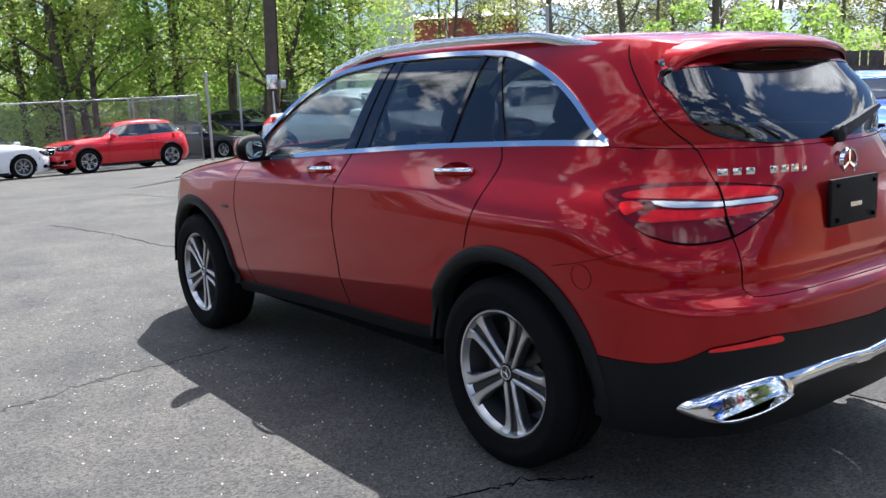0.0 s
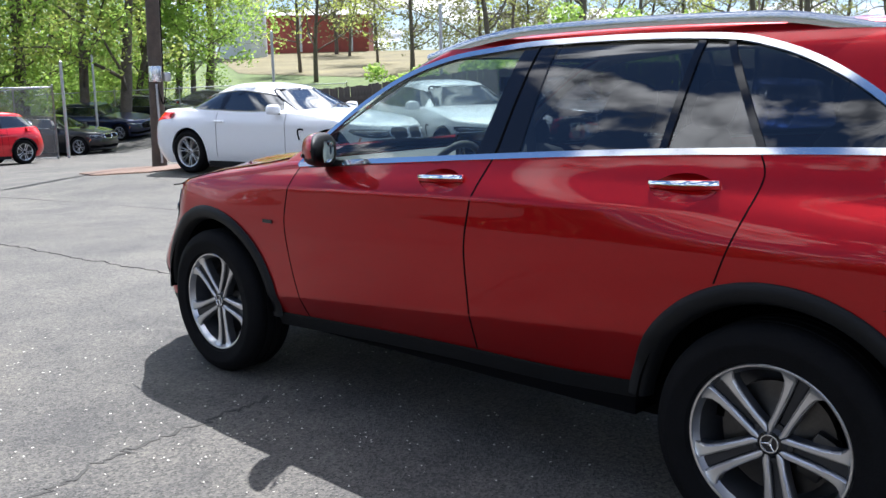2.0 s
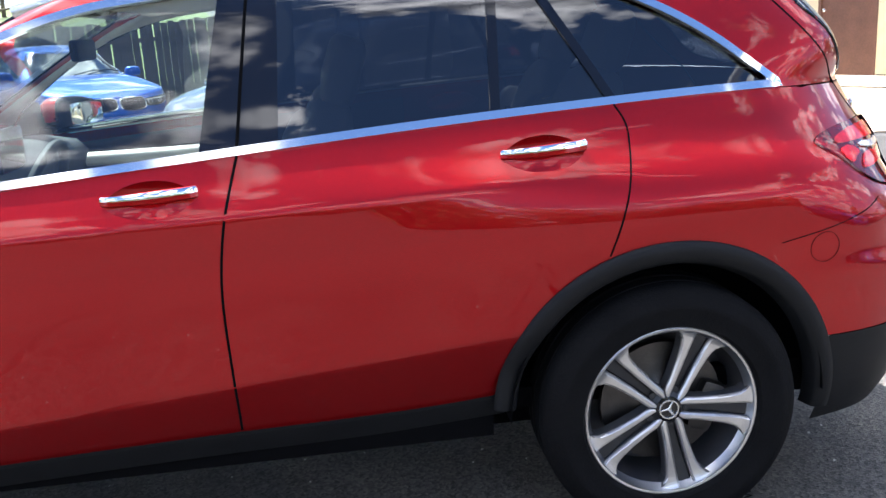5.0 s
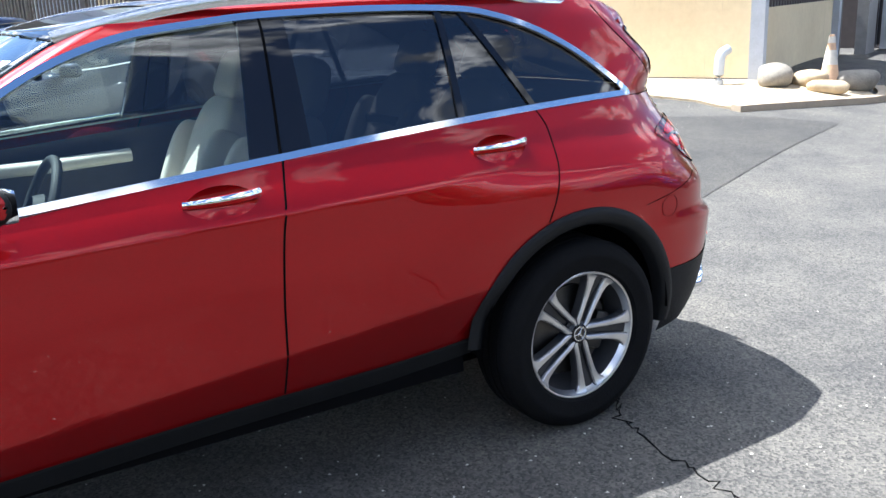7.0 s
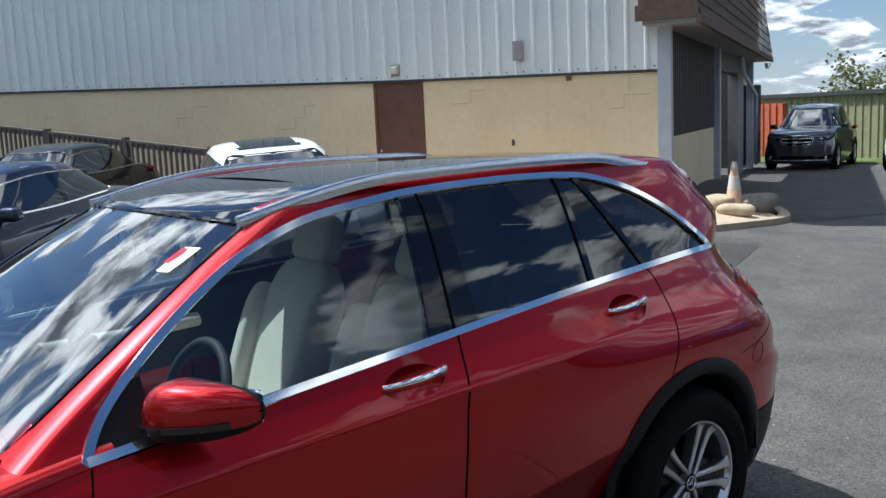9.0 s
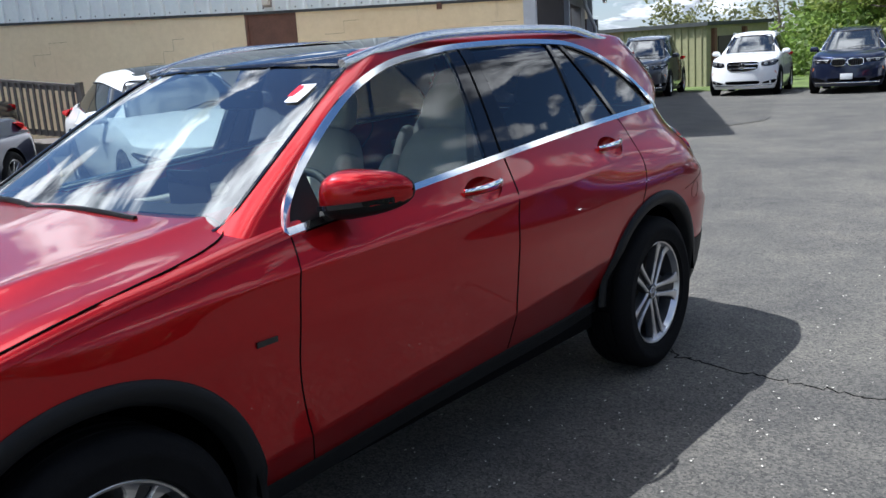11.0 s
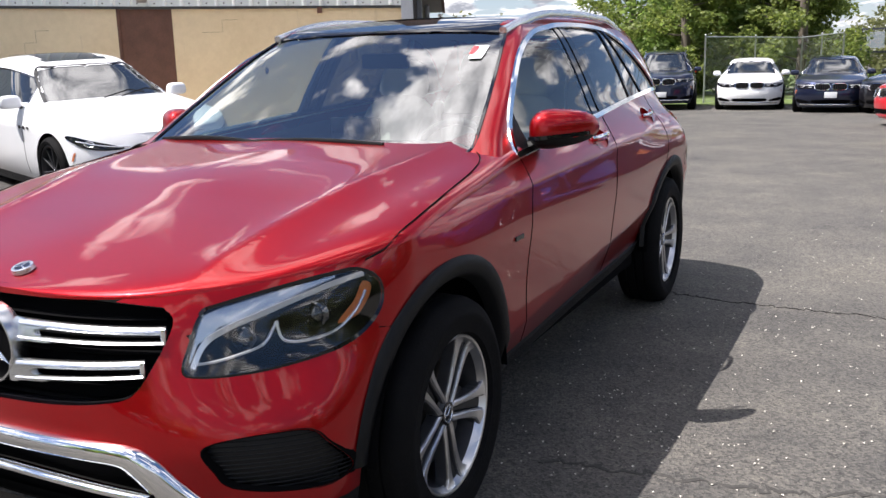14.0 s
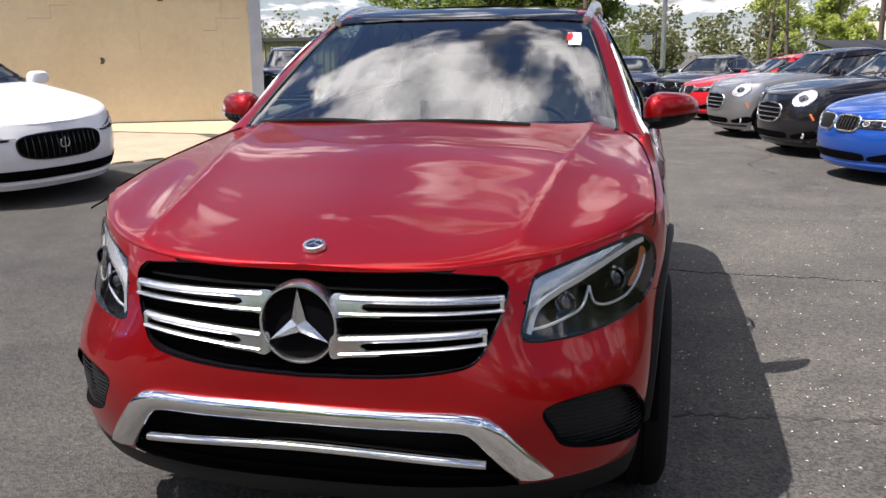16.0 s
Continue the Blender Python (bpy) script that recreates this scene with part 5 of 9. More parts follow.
        gu = curve_through([(0.580, 1.09), (0.580 * 0.45 + yb * 0.55, 1.15), (yb, 1.203)], 10)
        seam("shut_line", np.stack([s.rear_x(gu[:, 0], gu[:, 1]), gu[:, 0] * sg, gu[:, 1]], -1), gate_ob, 0.0018, normal=(-1, 0.8 * sg, 0))
        zs = np.linspace(1.20, 1.56, 16)
        xs = np.interp(zs, [1.2, 1.30, 1.46, 1.50, 1.54, 1.58], [-2.065, -1.985, -1.835, -1.80, -1.775, -1.755])
        seam("shut_line", np.stack([xs, s.y(xs, zs, "up") * sg, zs], -1), gate_ob, 0.0025, normal=(0, sg, 0.4))
        # door handles: a chrome-topped grip over a shallow bowl
        for hx, hz, dr, bowl in ((-0.122, 1.072, fdo, bowls[0]), (-1.112, 1.104, rdo, bowls[1])):
            sunk = patch(s, np.array([hx, hz]) + (bowl - np.array([hx, hz])) * 1.05, "side", -0.0008, 0.007, "low")
            far = ((sunk.v[:, 0] - hx) / 0.116) ** 2 + ((sunk.v[:, 2] - hz) / 0.043) ** 2
            sunk = Sheet(sunk.v - np.array([0, 1, 0]) * (0.026 * np.clip(1 - far, 0, 1) ** 0.7)[:, None], sunk.n, sunk.f)
            tilt = np.stack([(sunk.v[:, 0] - hx) * -4.0, 1 + 0 * far, (sunk.v[:, 2] - hz) * -14.0], -1)
            sunk = Sheet(sunk.v, tilt / np.linalg.norm(tilt, axis=1)[:, None], sunk.f)
            sunk.add("handle_bowl", RED, dr, "", sd)
            # the grip bridges the bowl, thin ahead and deeper behind, with a chrome top
            n_ = 19
            u = np.linspace(0, 1, n_)
            hx0 = hx + 0.112 - 0.226 * u
            hz0 = hz + 0.004 + 0.008 * u
            stand_off = 0.004 + 0.024 * np.sin(np.pi * np.clip(u, 0, 1)) ** 0.6
            path = np.stack([hx0, sg * (s.y(hx0, hz0, "low") + stand_off), hz0], -1)
            grow = 0.55 + 0.45 * np.sin(np.pi * (0.08 + 0.60 * u))
            hd = tube("door_handle", path, [(-0.017, -0.006), (0.010, -0.007), (0.015, 0.000), (0.011, 0.006), (-0.013, 0.006), (-0.018, 0.0)], RED, dr, up=(0, sg, 0.1), scale=grow)
            tube("handle_chrome", path + np.array([0, sg * 0.003, 0.008]), [(-0.008, -0.005), (0.008, -0.006), (0.009, 0.003), (0.002, 0.006), (-0.007, 0.006)], CHROME, hd, "chrome handle strip", up=(0, sg, 0.5), scale=grow)
        # badge on the wing
        bp = curve_through([(0.965, 0.835), (0.885, 0.832), (0.885, 0.822), (0.965, 0.822)], 12, True)
        bz = np.linspace(0.90, 0.972, 6)
        tube("wing_badge", np.stack([bz, sg * (s.y(bz, 0 * bz + 0.826, "low") + 0.001), 0 * bz + 0.826], -1), [(-0.008, -0.003), (0.008, -0.003), (0.008, 0.004), (-0.008, 0.004)], PIANO, root, "slim black badge on the wing", up=(0, sg, 0))
        # arch cladding
        for ax in (HUB, -HUB):
            a = np.linspace(0.06, np.pi + 0.02, 70) if ax > 0 else np.linspace(0.10, np.pi + 0.12, 70)
            rows = []
            for rr, off in ((0.420, -0.035), (0.432, 0.004), (0.440, 0.014), (0.466, 0.0165), (0.488, 0.013), (0.494, 0.001)):
                cx, cz = ax + rr * np.cos(a), WR + rr * np.sin(a)
                yv = s.y(cx, np.clip(cz, 0.22, 2), "low")
                ym = sy(ax, 0.62, "low")
                yv = np.where((cx - ax) * np.sign(ax) > 0.12, yv, np.maximum(yv, ym - 0.03))
                rows.append(np.stack([cx, (yv + off) * sg, cz], -1))
            grid("arch_cladding", np.array(rows), CLAD, root, flip=sg > 0)
            # dark wheel housing
            rows = [np.stack([ax + hr_ * np.cos(a), 0 * a + sg * yv, WR + hr_ * np.sin(a)], -1) for a in [np.linspace(0.03, np.pi - 0.03, 30)] for yv, hr_ in ((0.90, 0.448), (0.60, 0.448), (0.58, 0.30), (0.58, 0.0))]
            grid("wheel_housing", np.array(rows), GAP, root)
            wh = wheel(root, (ax, sg * 0.812, WR), WR, 0.245, 0.235, "twin", {1: -0.50, -1: -0.422}[int(np.sign(ax))] * sg, sg > 0)
            cal = box("caliper", (0.075, 0.05, 0.15), (-0.125 if sg > 0 else 0.125, 0.020, 0.03), DISC, wh, bevel=0.018)
        # mirrors: a red shell, a black lower half and a signal strip
        cx, cy, cz = 0.560, 0.945, 1.163
        a = np.linspace(0, 2 * np.pi, 40, endpoint=False)
        rows = []
        for u in np.sin(np.linspace(-np.pi / 2, np.pi / 2, 27)):
            f = max(0.0, 1 - abs(u) ** 3.0) ** (1 / 2.4)
            yv = cy + 0.112 * u
            dx = 0.085 * f * (0.9 - 0.16 * u)
            dz = (0.076 - 0.016 * u) * f
            ce, se = np.sign(np.cos(a)) * np.abs(np.cos(a)) ** 0.75, np.sign(np.sin(a)) * np.abs(np.sin(a)) ** 0.8
            front = np.where(ce > 0, dx * 1.15, dx * 0.62)
            rows.append(np.stack([cx + front * ce - 0.030 * (u + 1) ** 2, 0 * a + yv * sg, cz + dz * se * np.where(se < 0, 0.85, 1.0) + 0.006 * u], -1))
        full = Shell.as_sheet(np.concatenate([np.array(rows), np.array(rows)[:, :1]], 1), sg < 0)
        if (full.n * (full.v - np.array([cx, cy * sg, cz]))).sum() < 0:
            full = Sheet(full.v, -full.n, full.f[:, ::-1])
        ahead = lambda c: c[:, 0] - cx + 0.030 * ((np.abs(c[:, 1]) - cy) / 0.112 + 1) ** 2 > 0.002
        mir = full.keep(lambda c: (c[:, 2] > cz - 0.022) & ahead(c)).add("mirror", RED, fdo, "", "left")
        full.keep(lambda c: (c[:, 2] <= cz - 0.022) | ~ahead(c)).add("mirror_base", CLAD, mir, "black lower mirror shell", "left")
        R = np.array(rows)
        strip = np.array([[r_[np.argmin(np.where(np.cos(a) > 0.1, np.abs(r_[:, 2] - (cz - 0.018 + 0.02 * (i / 26 - 0.5))), 9))] for i, r_ in enumerate(R)]][0])[5:-5]
        strip = curve_through(strip + 0.05 * (strip - np.array([cx - 0.02, cy * sg, strip[:, 2].mean()])), 40)
        strip[:, 2] = cz - 0.020 + 0.010 * (np.abs(strip[:, 1]) - cy) / 0.12
        tube("signal_strip", strip, [(-0.008, -0.006), (0.008, -0.006), (0.007, 0.004), (-0.007, 0.004)], PIANO, mir, "clear turn signal strip", up=(1, 0, 0))
        u = np.linspace(-0.8, 0.8, 12)
        gy, gz = np.meshgrid(u, u, indexing="ij")
        keepq = 1 - 0.25 * (np.abs(gy) ** 3 + np.abs(gz) ** 3)
        grid("mirror_glass", np.stack([cx - 0.056 - 0.030 * (gy + 1) ** 2 + 0.012 * np.abs(gy) ** 3, sg * (cy + 0.100 * gy * keepq), cz + 0.066 * gz * keepq], -1), plain("mirror_silver", (0.75, 0.78, 0.8), 0.02, 1.0, 0.02), mir)
        tube("mirror_foot", [(0.60, sg * 0.80, 1.105), (0.59, sg * 0.86, 1.112), (0.575, sg * 0.93, 1.13)], ring(0.03, 10, 0.018), CLAD, mir, up=(0, 0, 1))
        # roof rail
        rx = np.linspace(0.215, -1.66, 40)
        lift = 0.040 * smooth_step((0.215 - rx) / 0.55) * smooth_step((rx + 1.66) / 0.40)
        rz = re(rx) + lift - 0.004
        ry = np.interp(rx, [-1.66, -1.3, -0.6, 0.0, 0.215], [0.545, 0.565, 0.585, 0.585, 0.575])
        tube("roof_rail", np.stack([rx, ry * sg, rz], -1), [(-0.012, -0.024), (0.012, -0.024), (0.019, 0.000), (0.011, 0.012), (-0.011, 0.012), (-0.019, 0.000)], SATIN, root, "satin silver roof rail", up=(0, 0, 1))

    # ---- nose ----
    yy = np.linspace(-0.56, 0.56, 41)
    rows = [np.stack([s.front_x(np.abs(yy), 0 * yy + z) - 0.055, yy, 0 * yy + z], -1) for z in np.linspace(0.57, 0.90, 14)]
    gr = grid("grille", np.array(rows), GAP, root, "black radiator grille with twin chrome bars")
    gl = np.concatenate([grille_half, grille_half[::-1] * (-1, 1)])
    tube("grille_frame", rim_line(s, gl, "front", -0.012), [(-0.007, -0.03), (0.007, -0.03), (0.006, 0.002), (-0.006, 0.002)], PIANO, gr, closed=True, up=(1, 0, 0))
    for z in np.linspace(0.62, 0.86, 7):
        y2 = np.linspace(-0.48, 0.48, 25)
        tube("grille_slat", np.stack([s.front_x(np.abs(y2), 0 * y2 + z) - 0.042, y2, 0 * y2 + z], -1), ring(0.012, 6, 0.006), GAP, gr)
    for sg in (1, -1):
        for z0, z1, ye in ((0.789, 0.786, 0.503), (0.689, 0.709, 0.466)):
            # a bar with a black slot: two thin strips that meet at the ends
            ya = np.linspace(0.105, ye, 18)
            mid = z0 + (z1 - z0) * (ya - 0.105) / (ye - 0.105)
            hgt = 0.024 - 0.005 * (ya - 0.105) / 0.4
            for up_ in (1, -1):
                zc = mid + up_ * hgt * 0.72
                th = 0.0115 if up_ > 0 else 0.0065
                tube("grille_bar", np.stack([s.front_x(ya, zc) + 0.002, ya * sg, zc], -1), [(-th, -0.012), (th, -0.012), (th, -0.004), (th * 0.7, 0.004), (0.0, 0.008), (-th * 0.7, 0.004), (-th, -0.004)], SATIN, gr, "satin chrome bar", up=(1, 0, 0))
            zb = z1
            box("bar_end", (0.018, 0.012, hgt.mean() * 1.9), (one(s.front_x, ye - 0.004, zb) - 0.002, sg * (ye - 0.004), zb), CHROME, gr, bevel=0.005)
            root_poly = curve_through([(0.085, z0 + 0.026), (0.13, z0 + 0.0255), (0.20, z0 + 0.0235), (0.215, z0 + 0.015), (0.165, z0 + 0.006), (0.158, z0 - 0.004), (0.185, z0 - 0.014), (0.21, z0 - 0.0235), (0.13, z0 - 0.025), (0.085, z0 - 0.026)], 50, True)
            root_poly[:, 1] += (z1 - z0) * (root_poly[:, 0] - 0.105) / (ye - 0.105)
            walled(patch(s, root_poly, "front", 0.007, 0.0035), 0.02).add("bar_root", SATIN, gr, "satin silver root of the bar", "left" if sg > 0 else "right")
    zc = 0.743
    xc = one(s.front_x, 0.0, zc)
    lathe("star_ring", [(0.0915, -0.02), (0.093, 0.010), (0.097, 0.017), (0.102, 0.016), (0.106, 0.002), (0.108, -0.03)], SATIN, gr, "chrome ring emblem", segs=64, axis="x", at=(xc, 0, zc))
    lathe("star_disc", [(0.0, 0.004), (0.095, 0.002)], GAP, gr, segs=48, axis="x", at=(xc, 0, zc))
    for name, cx, cz, R, prn, lean in (("star_point", xc + 0.008, zc, 0.092, gr, 0),):
        for i in range(3):
            an = math.pi / 2 + i * 2 * math.pi / 3
            bm = bmesh.new()
            dirv, sd = Vector((0, math.cos(an), math.sin(an))), Vector((0, -math.sin(an), math.cos(an)))
            o = Vector((cx, 0, cz))
            base = [o + sd * 0.019 + dirv * 0.011, o + dirv * R, o - sd * 0.019 + dirv * 0.011, o - dirv * 0.002]
            tip = bm.verts.new(o + Vector((0.014, 0, 0)))
            mid_v = [bm.verts.new(p) for p in base]
            far = bm.verts.new(o + dirv * (R - 0.001) + Vector((0.003, 0, 0)))
            bm.faces.new((tip, mid_v[0], far)), bm.faces.new((tip, far, mid_v[2])), bm.faces.new((mid_v[0], mid_v[1], far)), bm.faces.new((far, mid_v[1], mid_v[2])), bm.faces.new((tip, mid_v[3], mid_v[0])), bm.faces.new((tip, mid_v[2], mid_v[3]))
            from_bm(name, bm, SATIN, prn)
    # bonnet emblem
    hx = 2.170
    hz = one(sh, 2.17) + one(crown, 2.17) + 0.0015
    em = lathe("bonnet_emblem", [(0.0, 0.003), (0.020, 0.004), (0.022, 0.007), (0.029, 0.006), (0.031, -0.006)], SATIN, hood, "small round silver emblem", segs=32, axis="z")
    em.matrix_basis = Matrix.Translation((hx, 0, hz)) @ Matrix.Rotation(radians(18), 4, "Y")
    lathe("emblem_field", [(0.0, 0.0052), (0.020, 0.0052)], NAVY, em, segs=24, axis="z")
    for i in range(3):
        an = math.pi + i * 2 * math.pi / 3
        box("emblem_point", (0.019, 0.0045, 0.003), (0.0095 * math.cos(an), 0.0095 * math.sin(an), 0.006), SATIN, em, turn=Matrix.Rotation(an, 4, "Z"))
    # chrome under-guard of the front
    outer = curve_through([(0.0, 0.538), (0.25, 0.536), (0.43, 0.529), (0.498, 0.498), (0.550, 0.440), (0.600, 0.378), (0.634, 0.332)], 50)
    inner = curve_through([(0.0, 0.486), (0.25, 0.484), (0.40, 0.478), (0.442, 0.456), (0.478, 0.412), (0.515, 0.366), (0.538, 0.335)], 50)
    rows = []
    for wgt, off in ((0, -0.004), (0, 0.014), (0.12, 0.024), (0.5, 0.028), (0.9, 0.020), (1, 0.010), (1, -0.02)):
        p = outer * (1 - wgt) + inner * wgt
        rows.append(np.stack([s.front_x(p[:, 0], p[:, 1]) + off, p[:, 0], p[:, 1]], -1))
    rows = np.array(rows)
    rows = np.concatenate([(rows * (1, -1, 1))[:, ::-1], rows[:, 1:]], 1)
    grid("front_guard", rows, CHROME, bumper, "polished chrome under-guard")
    rows = [np.stack([s.front_x(np.abs(yy * 0.98), 0 * yy + z) - 0.045, yy * 0.98, 0 * yy + z], -1) for z in np.linspace(0.27, 0.48, 8)]
    grid("lower_grille", np.array(rows), GAP, bumper)
    y2 = np.linspace(-0.47, 0.47, 41)
    z2b = 0.414 - 0.034 * (np.abs(y2) / 0.47) ** 2
    grid("chin_bar", np.stack([np.stack([s.front_x(np.abs(y2), z2b + dz) + dx, y2, z2b + dz], -1) for dz, dx in ((-0.014, -0.02), (-0.012, 0.006), (0.0, 0.018), (0.012, 0.012), (0.016, -0.02))]), CHROME, bumper, "slim chrome bar in the lower grille")
    # near-black sheet that stands for the shadow below the guard
    yv = np.linspace(-0.62, 0.62, 31)
    grid("chin_shade", np.stack([np.stack([s.front_x(np.abs(yv), 0 * yv + 0.34) + dx, yv, 0 * yv + z], -1) for z, dx in ((0.335, -0.03), (0.30, -0.05), (0.25, -0.10), (0.22, -0.20))]), GAP, bumper)
    for sd, sg in (("left", 1), ("right", -1)):
        # fog-lamp intake: a recess with a mesh of bars
        v = patch(s, inlet * 1.0, "front", -0.035, 0.014)
        v.add("side_intake", GRILLE, bumper, "black mesh intake", sd)
        rl = rim_line(s, inlet, "front", -0.002) * (1, sg, 1)
        tube("intake_rim", rl, [(-0.006, -0.018), (0.006, -0.018), (0.003, 0.001), (-0.003, 0.001)], GAP, bumper, closed=True, up=(1, 0, 0))
        for zi in np.linspace(0.385, 0.54, 14):
            ys = np.linspace(0.60, 0.86, 44)
            ok = inside(inlet, np.stack([ys, 0 * ys + zi], 1))
            if ok.sum() > 3:
                ys = ys[ok]
                tube("mesh_bar", np.stack([s.front_x(ys, 0 * ys + zi) - 0.024, ys * sg, 0 * ys + zi], -1), ring(0.002, 5), CLAD, bumper)
        # headlight
        hl = walled(patch(s, head, "front", -0.040, 0.012), -0.036).add("headlight", GAP, root, "clear headlight with silver inserts and an amber corner", sd)
        put = lambda pts, off: rim_line(s, np.asarray(pts, float), "front", off) * (1, sg, 1)
        brow = curve_through([(0.560, 0.706), (0.577, 0.764), (0.62, 0.798), (0.677, 0.824), (0.746, 0.857), (0.80, 0.880), (0.835, 0.890)], 34)
        tube("light_strip", put(brow, -0.016), [(-0.009, -0.012), (0.009, -0.012), (0.007, 0.006), (-0.007, 0.006)], LAMP_SILVER, hl, "bright daytime light strip", up=(1, 0.5 * sg, 0))
        panel = np.array([(0.556, 0.712), (0.568, 0.764), (0.606, 0.803), (0.67, 0.833), (0.74, 0.864), (0.80, 0.888), (0.80, 0.899), (0.69, 0.875), (0.60, 0.849), (0.569, 0.833), (0.556, 0.77)])
        patch(s, panel, "front", -0.020, 0.006).add("brow_panel", SATIN, hl, "satin blue-grey panel above the light strip", sd)
        lower = curve_through([(0.564, 0.714), (0.60, 0.718), (0.645, 0.730), (0.685, 0.748), (0.699, 0.785), (0.703, 0.80), (0.709, 0.775), (0.722, 0.752), (0.755, 0.744), (0.804, 0.757), (0.832, 0.80), (0.843, 0.845)], 48)
        tube("lamp_bezel", put(lower, -0.020), ring(0.0042, 6), LAMP_SILVER, hl, up=(1, 0.5 * sg, 0))
        for (py, pz, pr_) in ((0.640, 0.765, 0.034), (0.762, 0.802, 0.036)):
            c = (one(s.front_x, py, pz) - 0.045, sg * py, pz)
            lathe("projector", [(pr_, 0.0), (pr_, 0.014), (pr_ * 0.86, 0.018), (pr_ * 0.8, 0.006), (pr_ * 0.5, 0.020), (0.0, 0.028)], CAR_GLASS, hl, segs=32, axis="x", at=c)
        am = curve_through([(0.815, 0.775), (0.848, 0.790), (0.862, 0.850), (0.846, 0.872), (0.838, 0.825)], 20, True)
        patch(s, am, "front", -0.016, 0.010).add("amber_reflector", AMBER, hl, "", sd)
        patch(s, head, "front", -0.001, 0.012).add("headlight_lens", LENS, hl, "clear plastic lens", sd)
        hr = rim_line(s, head, "front", -0.004) * (1, sg, 1)
        tube("headlight_rim", hr, [(-0.006, -0.012), (0.006, -0.012), (0.005, 0.003), (-0.005, 0.003)], PIANO, hl, closed=True, up=(1, 0.4 * sg, 0))
        # rear lamp
        t1 = patch(s, tl, "rear", 0.006, 0.012)
        tlamp = walled(t1, 0.02).add("tail_light", LAMP_DARK, root, "red tail light with a silver band", sd)
        putr = lambda pts, off: rim_line(s, np.asarray(pts, float), "rear", off) * (1, sg, 1)
        def out_of(pts):
            """Outward directions of the tail along a line of points."""
            e = 0.004
            dy = (s.rear_x(pts[:, 0] + e, pts[:, 1]) - s.rear_x(pts[:, 0] - e, pts[:, 1])) / (2 * e)
            dz = (s.rear_x(pts[:, 0], pts[:, 1] + e) - s.rear_x(pts[:, 0], pts[:, 1] - e)) / (2 * e)
            q = np.stack([-1 + 0 * dy, sg * dy, dz], -1)
            return q / np.linalg.norm(q, axis=1)[:, None]

        def on_lamp(name, pts, lift, section, mat):
            up_ = out_of(pts)
            tube(name, putr(pts, 0.0) + up_ * lift, section, mat, tlamp, up=up_)

        for pts in ([(0.405, 1.052), (0.407, 1.068), (0.47, 1.079), (0.60, 1.087), (0.70, 1.087), (0.772, 1.076), (0.802, 1.058), (0.765, 1.054), (0.70, 1.053), (0.60, 1.047), (0.50, 1.051)],
                    [(0.432, 1.026), (0.50, 1.024), (0.60, 1.019), (0.70, 1.018), (0.765, 1.022), (0.795, 1.008), (0.815, 0.988), (0.795, 0.984), (0.75, 0.987), (0.60, 0.994), (0.46, 1.006)],
                    [(0.788, 1.046), (0.815, 1.042), (0.829, 1.022), (0.828, 1.006), (0.806, 1.018), (0.786, 1.028)]):
            walled(patch(s, curve_through(pts, 60, True), "rear", 0.010, 0.009), 0.006).add("red_element", LAMP_RED, tlamp, "", sd)
        band = curve_through([(0.42, 1.033), (0.42, 1.045), (0.50, 1.043), (0.60, 1.039), (0.70, 1.042), (0.750, 1.046), (0.768, 1.041), (0.735, 1.029), (0.67, 1.026), (0.60, 1.026), (0.50, 1.030)], 60, True)
        walled(patch(s, band, "rear", 0.013, 0.009), 0.006).add("silver_element", LAMP_SILVER, tlamp, "silver band", sd)
        tube("lamp_edge", putr(tl, 0.007), [(-0.002, -0.008), (0.002, -0.008), (0.002, 0.0012), (-0.002, 0.0012)], GAP, tlamp, closed=True, up=(-1, 0.6 * sg, 0))
        on_lamp("lamp_gap", curve_through([(0.605, 0.935), (0.597, 1.02), (0.580, 1.098)], 14), 0.008, [(-0.003, -0.006), (0.003, -0.006), (0.003, 0.0055), (-0.003, 0.0055)], GAP)
        # rear reflector and exhaust trim
        rp = curve_through([(0.52, 0.600), (0.64, 0.597), (0.752, 0.590), (0.735, 0.604), (0.64, 0.615), (0.54, 0.622)], 30, True)
        patch(s, rp, "rear", 0.008, 0.010).add("rear_reflector", LAMP_RED, rear_bumper, "", sd)
        rim_o = curve_through([(0.455, 0.462), (0.53, 0.487), (0.60, 0.482), (0.68, 0.470), (0.755, 0.438), (0.798, 0.389), (0.750, 0.354), (0.67, 0.345), (0.595, 0.362), (0.525, 0.385), (0.470, 0.405)], 66, True)
        rim_i = curve_through([(0.484, 0.423), (0.535, 0.427), (0.589, 0.417), (0.640, 0.404), (0.700, 0.382), (0.737, 0.362), (0.700, 0.361), (0.650, 0.368), (0.588, 0.380), (0.535, 0.396), (0.502, 0.409)], 66, True)
        for _ in range(8):
            rim_o, rim_i = ((np.roll(q, 1, 0) + 2 * q + np.roll(q, -1, 0)) / 4 for q in (rim_o, rim_i))
        heart = rim_i.mean(0)
        ye = np.linspace(0.42, 0.84, 40)
        bend = np.polyfit(ye, s.rear_x(ye, 0 * ye + 0.46), 4)

        def exhaust_ring(share, scale, out):
            """A loop between the trim's outline (share 0) and its mouth (share 1), `out` behind the bumper."""
            q = rim_o * (1 - share) + (heart + (rim_i - heart) * scale) * share
            return np.stack([np.polyval(bend, q[:, 0]) - out, sg * q[:, 0], q[:, 1]], -1)

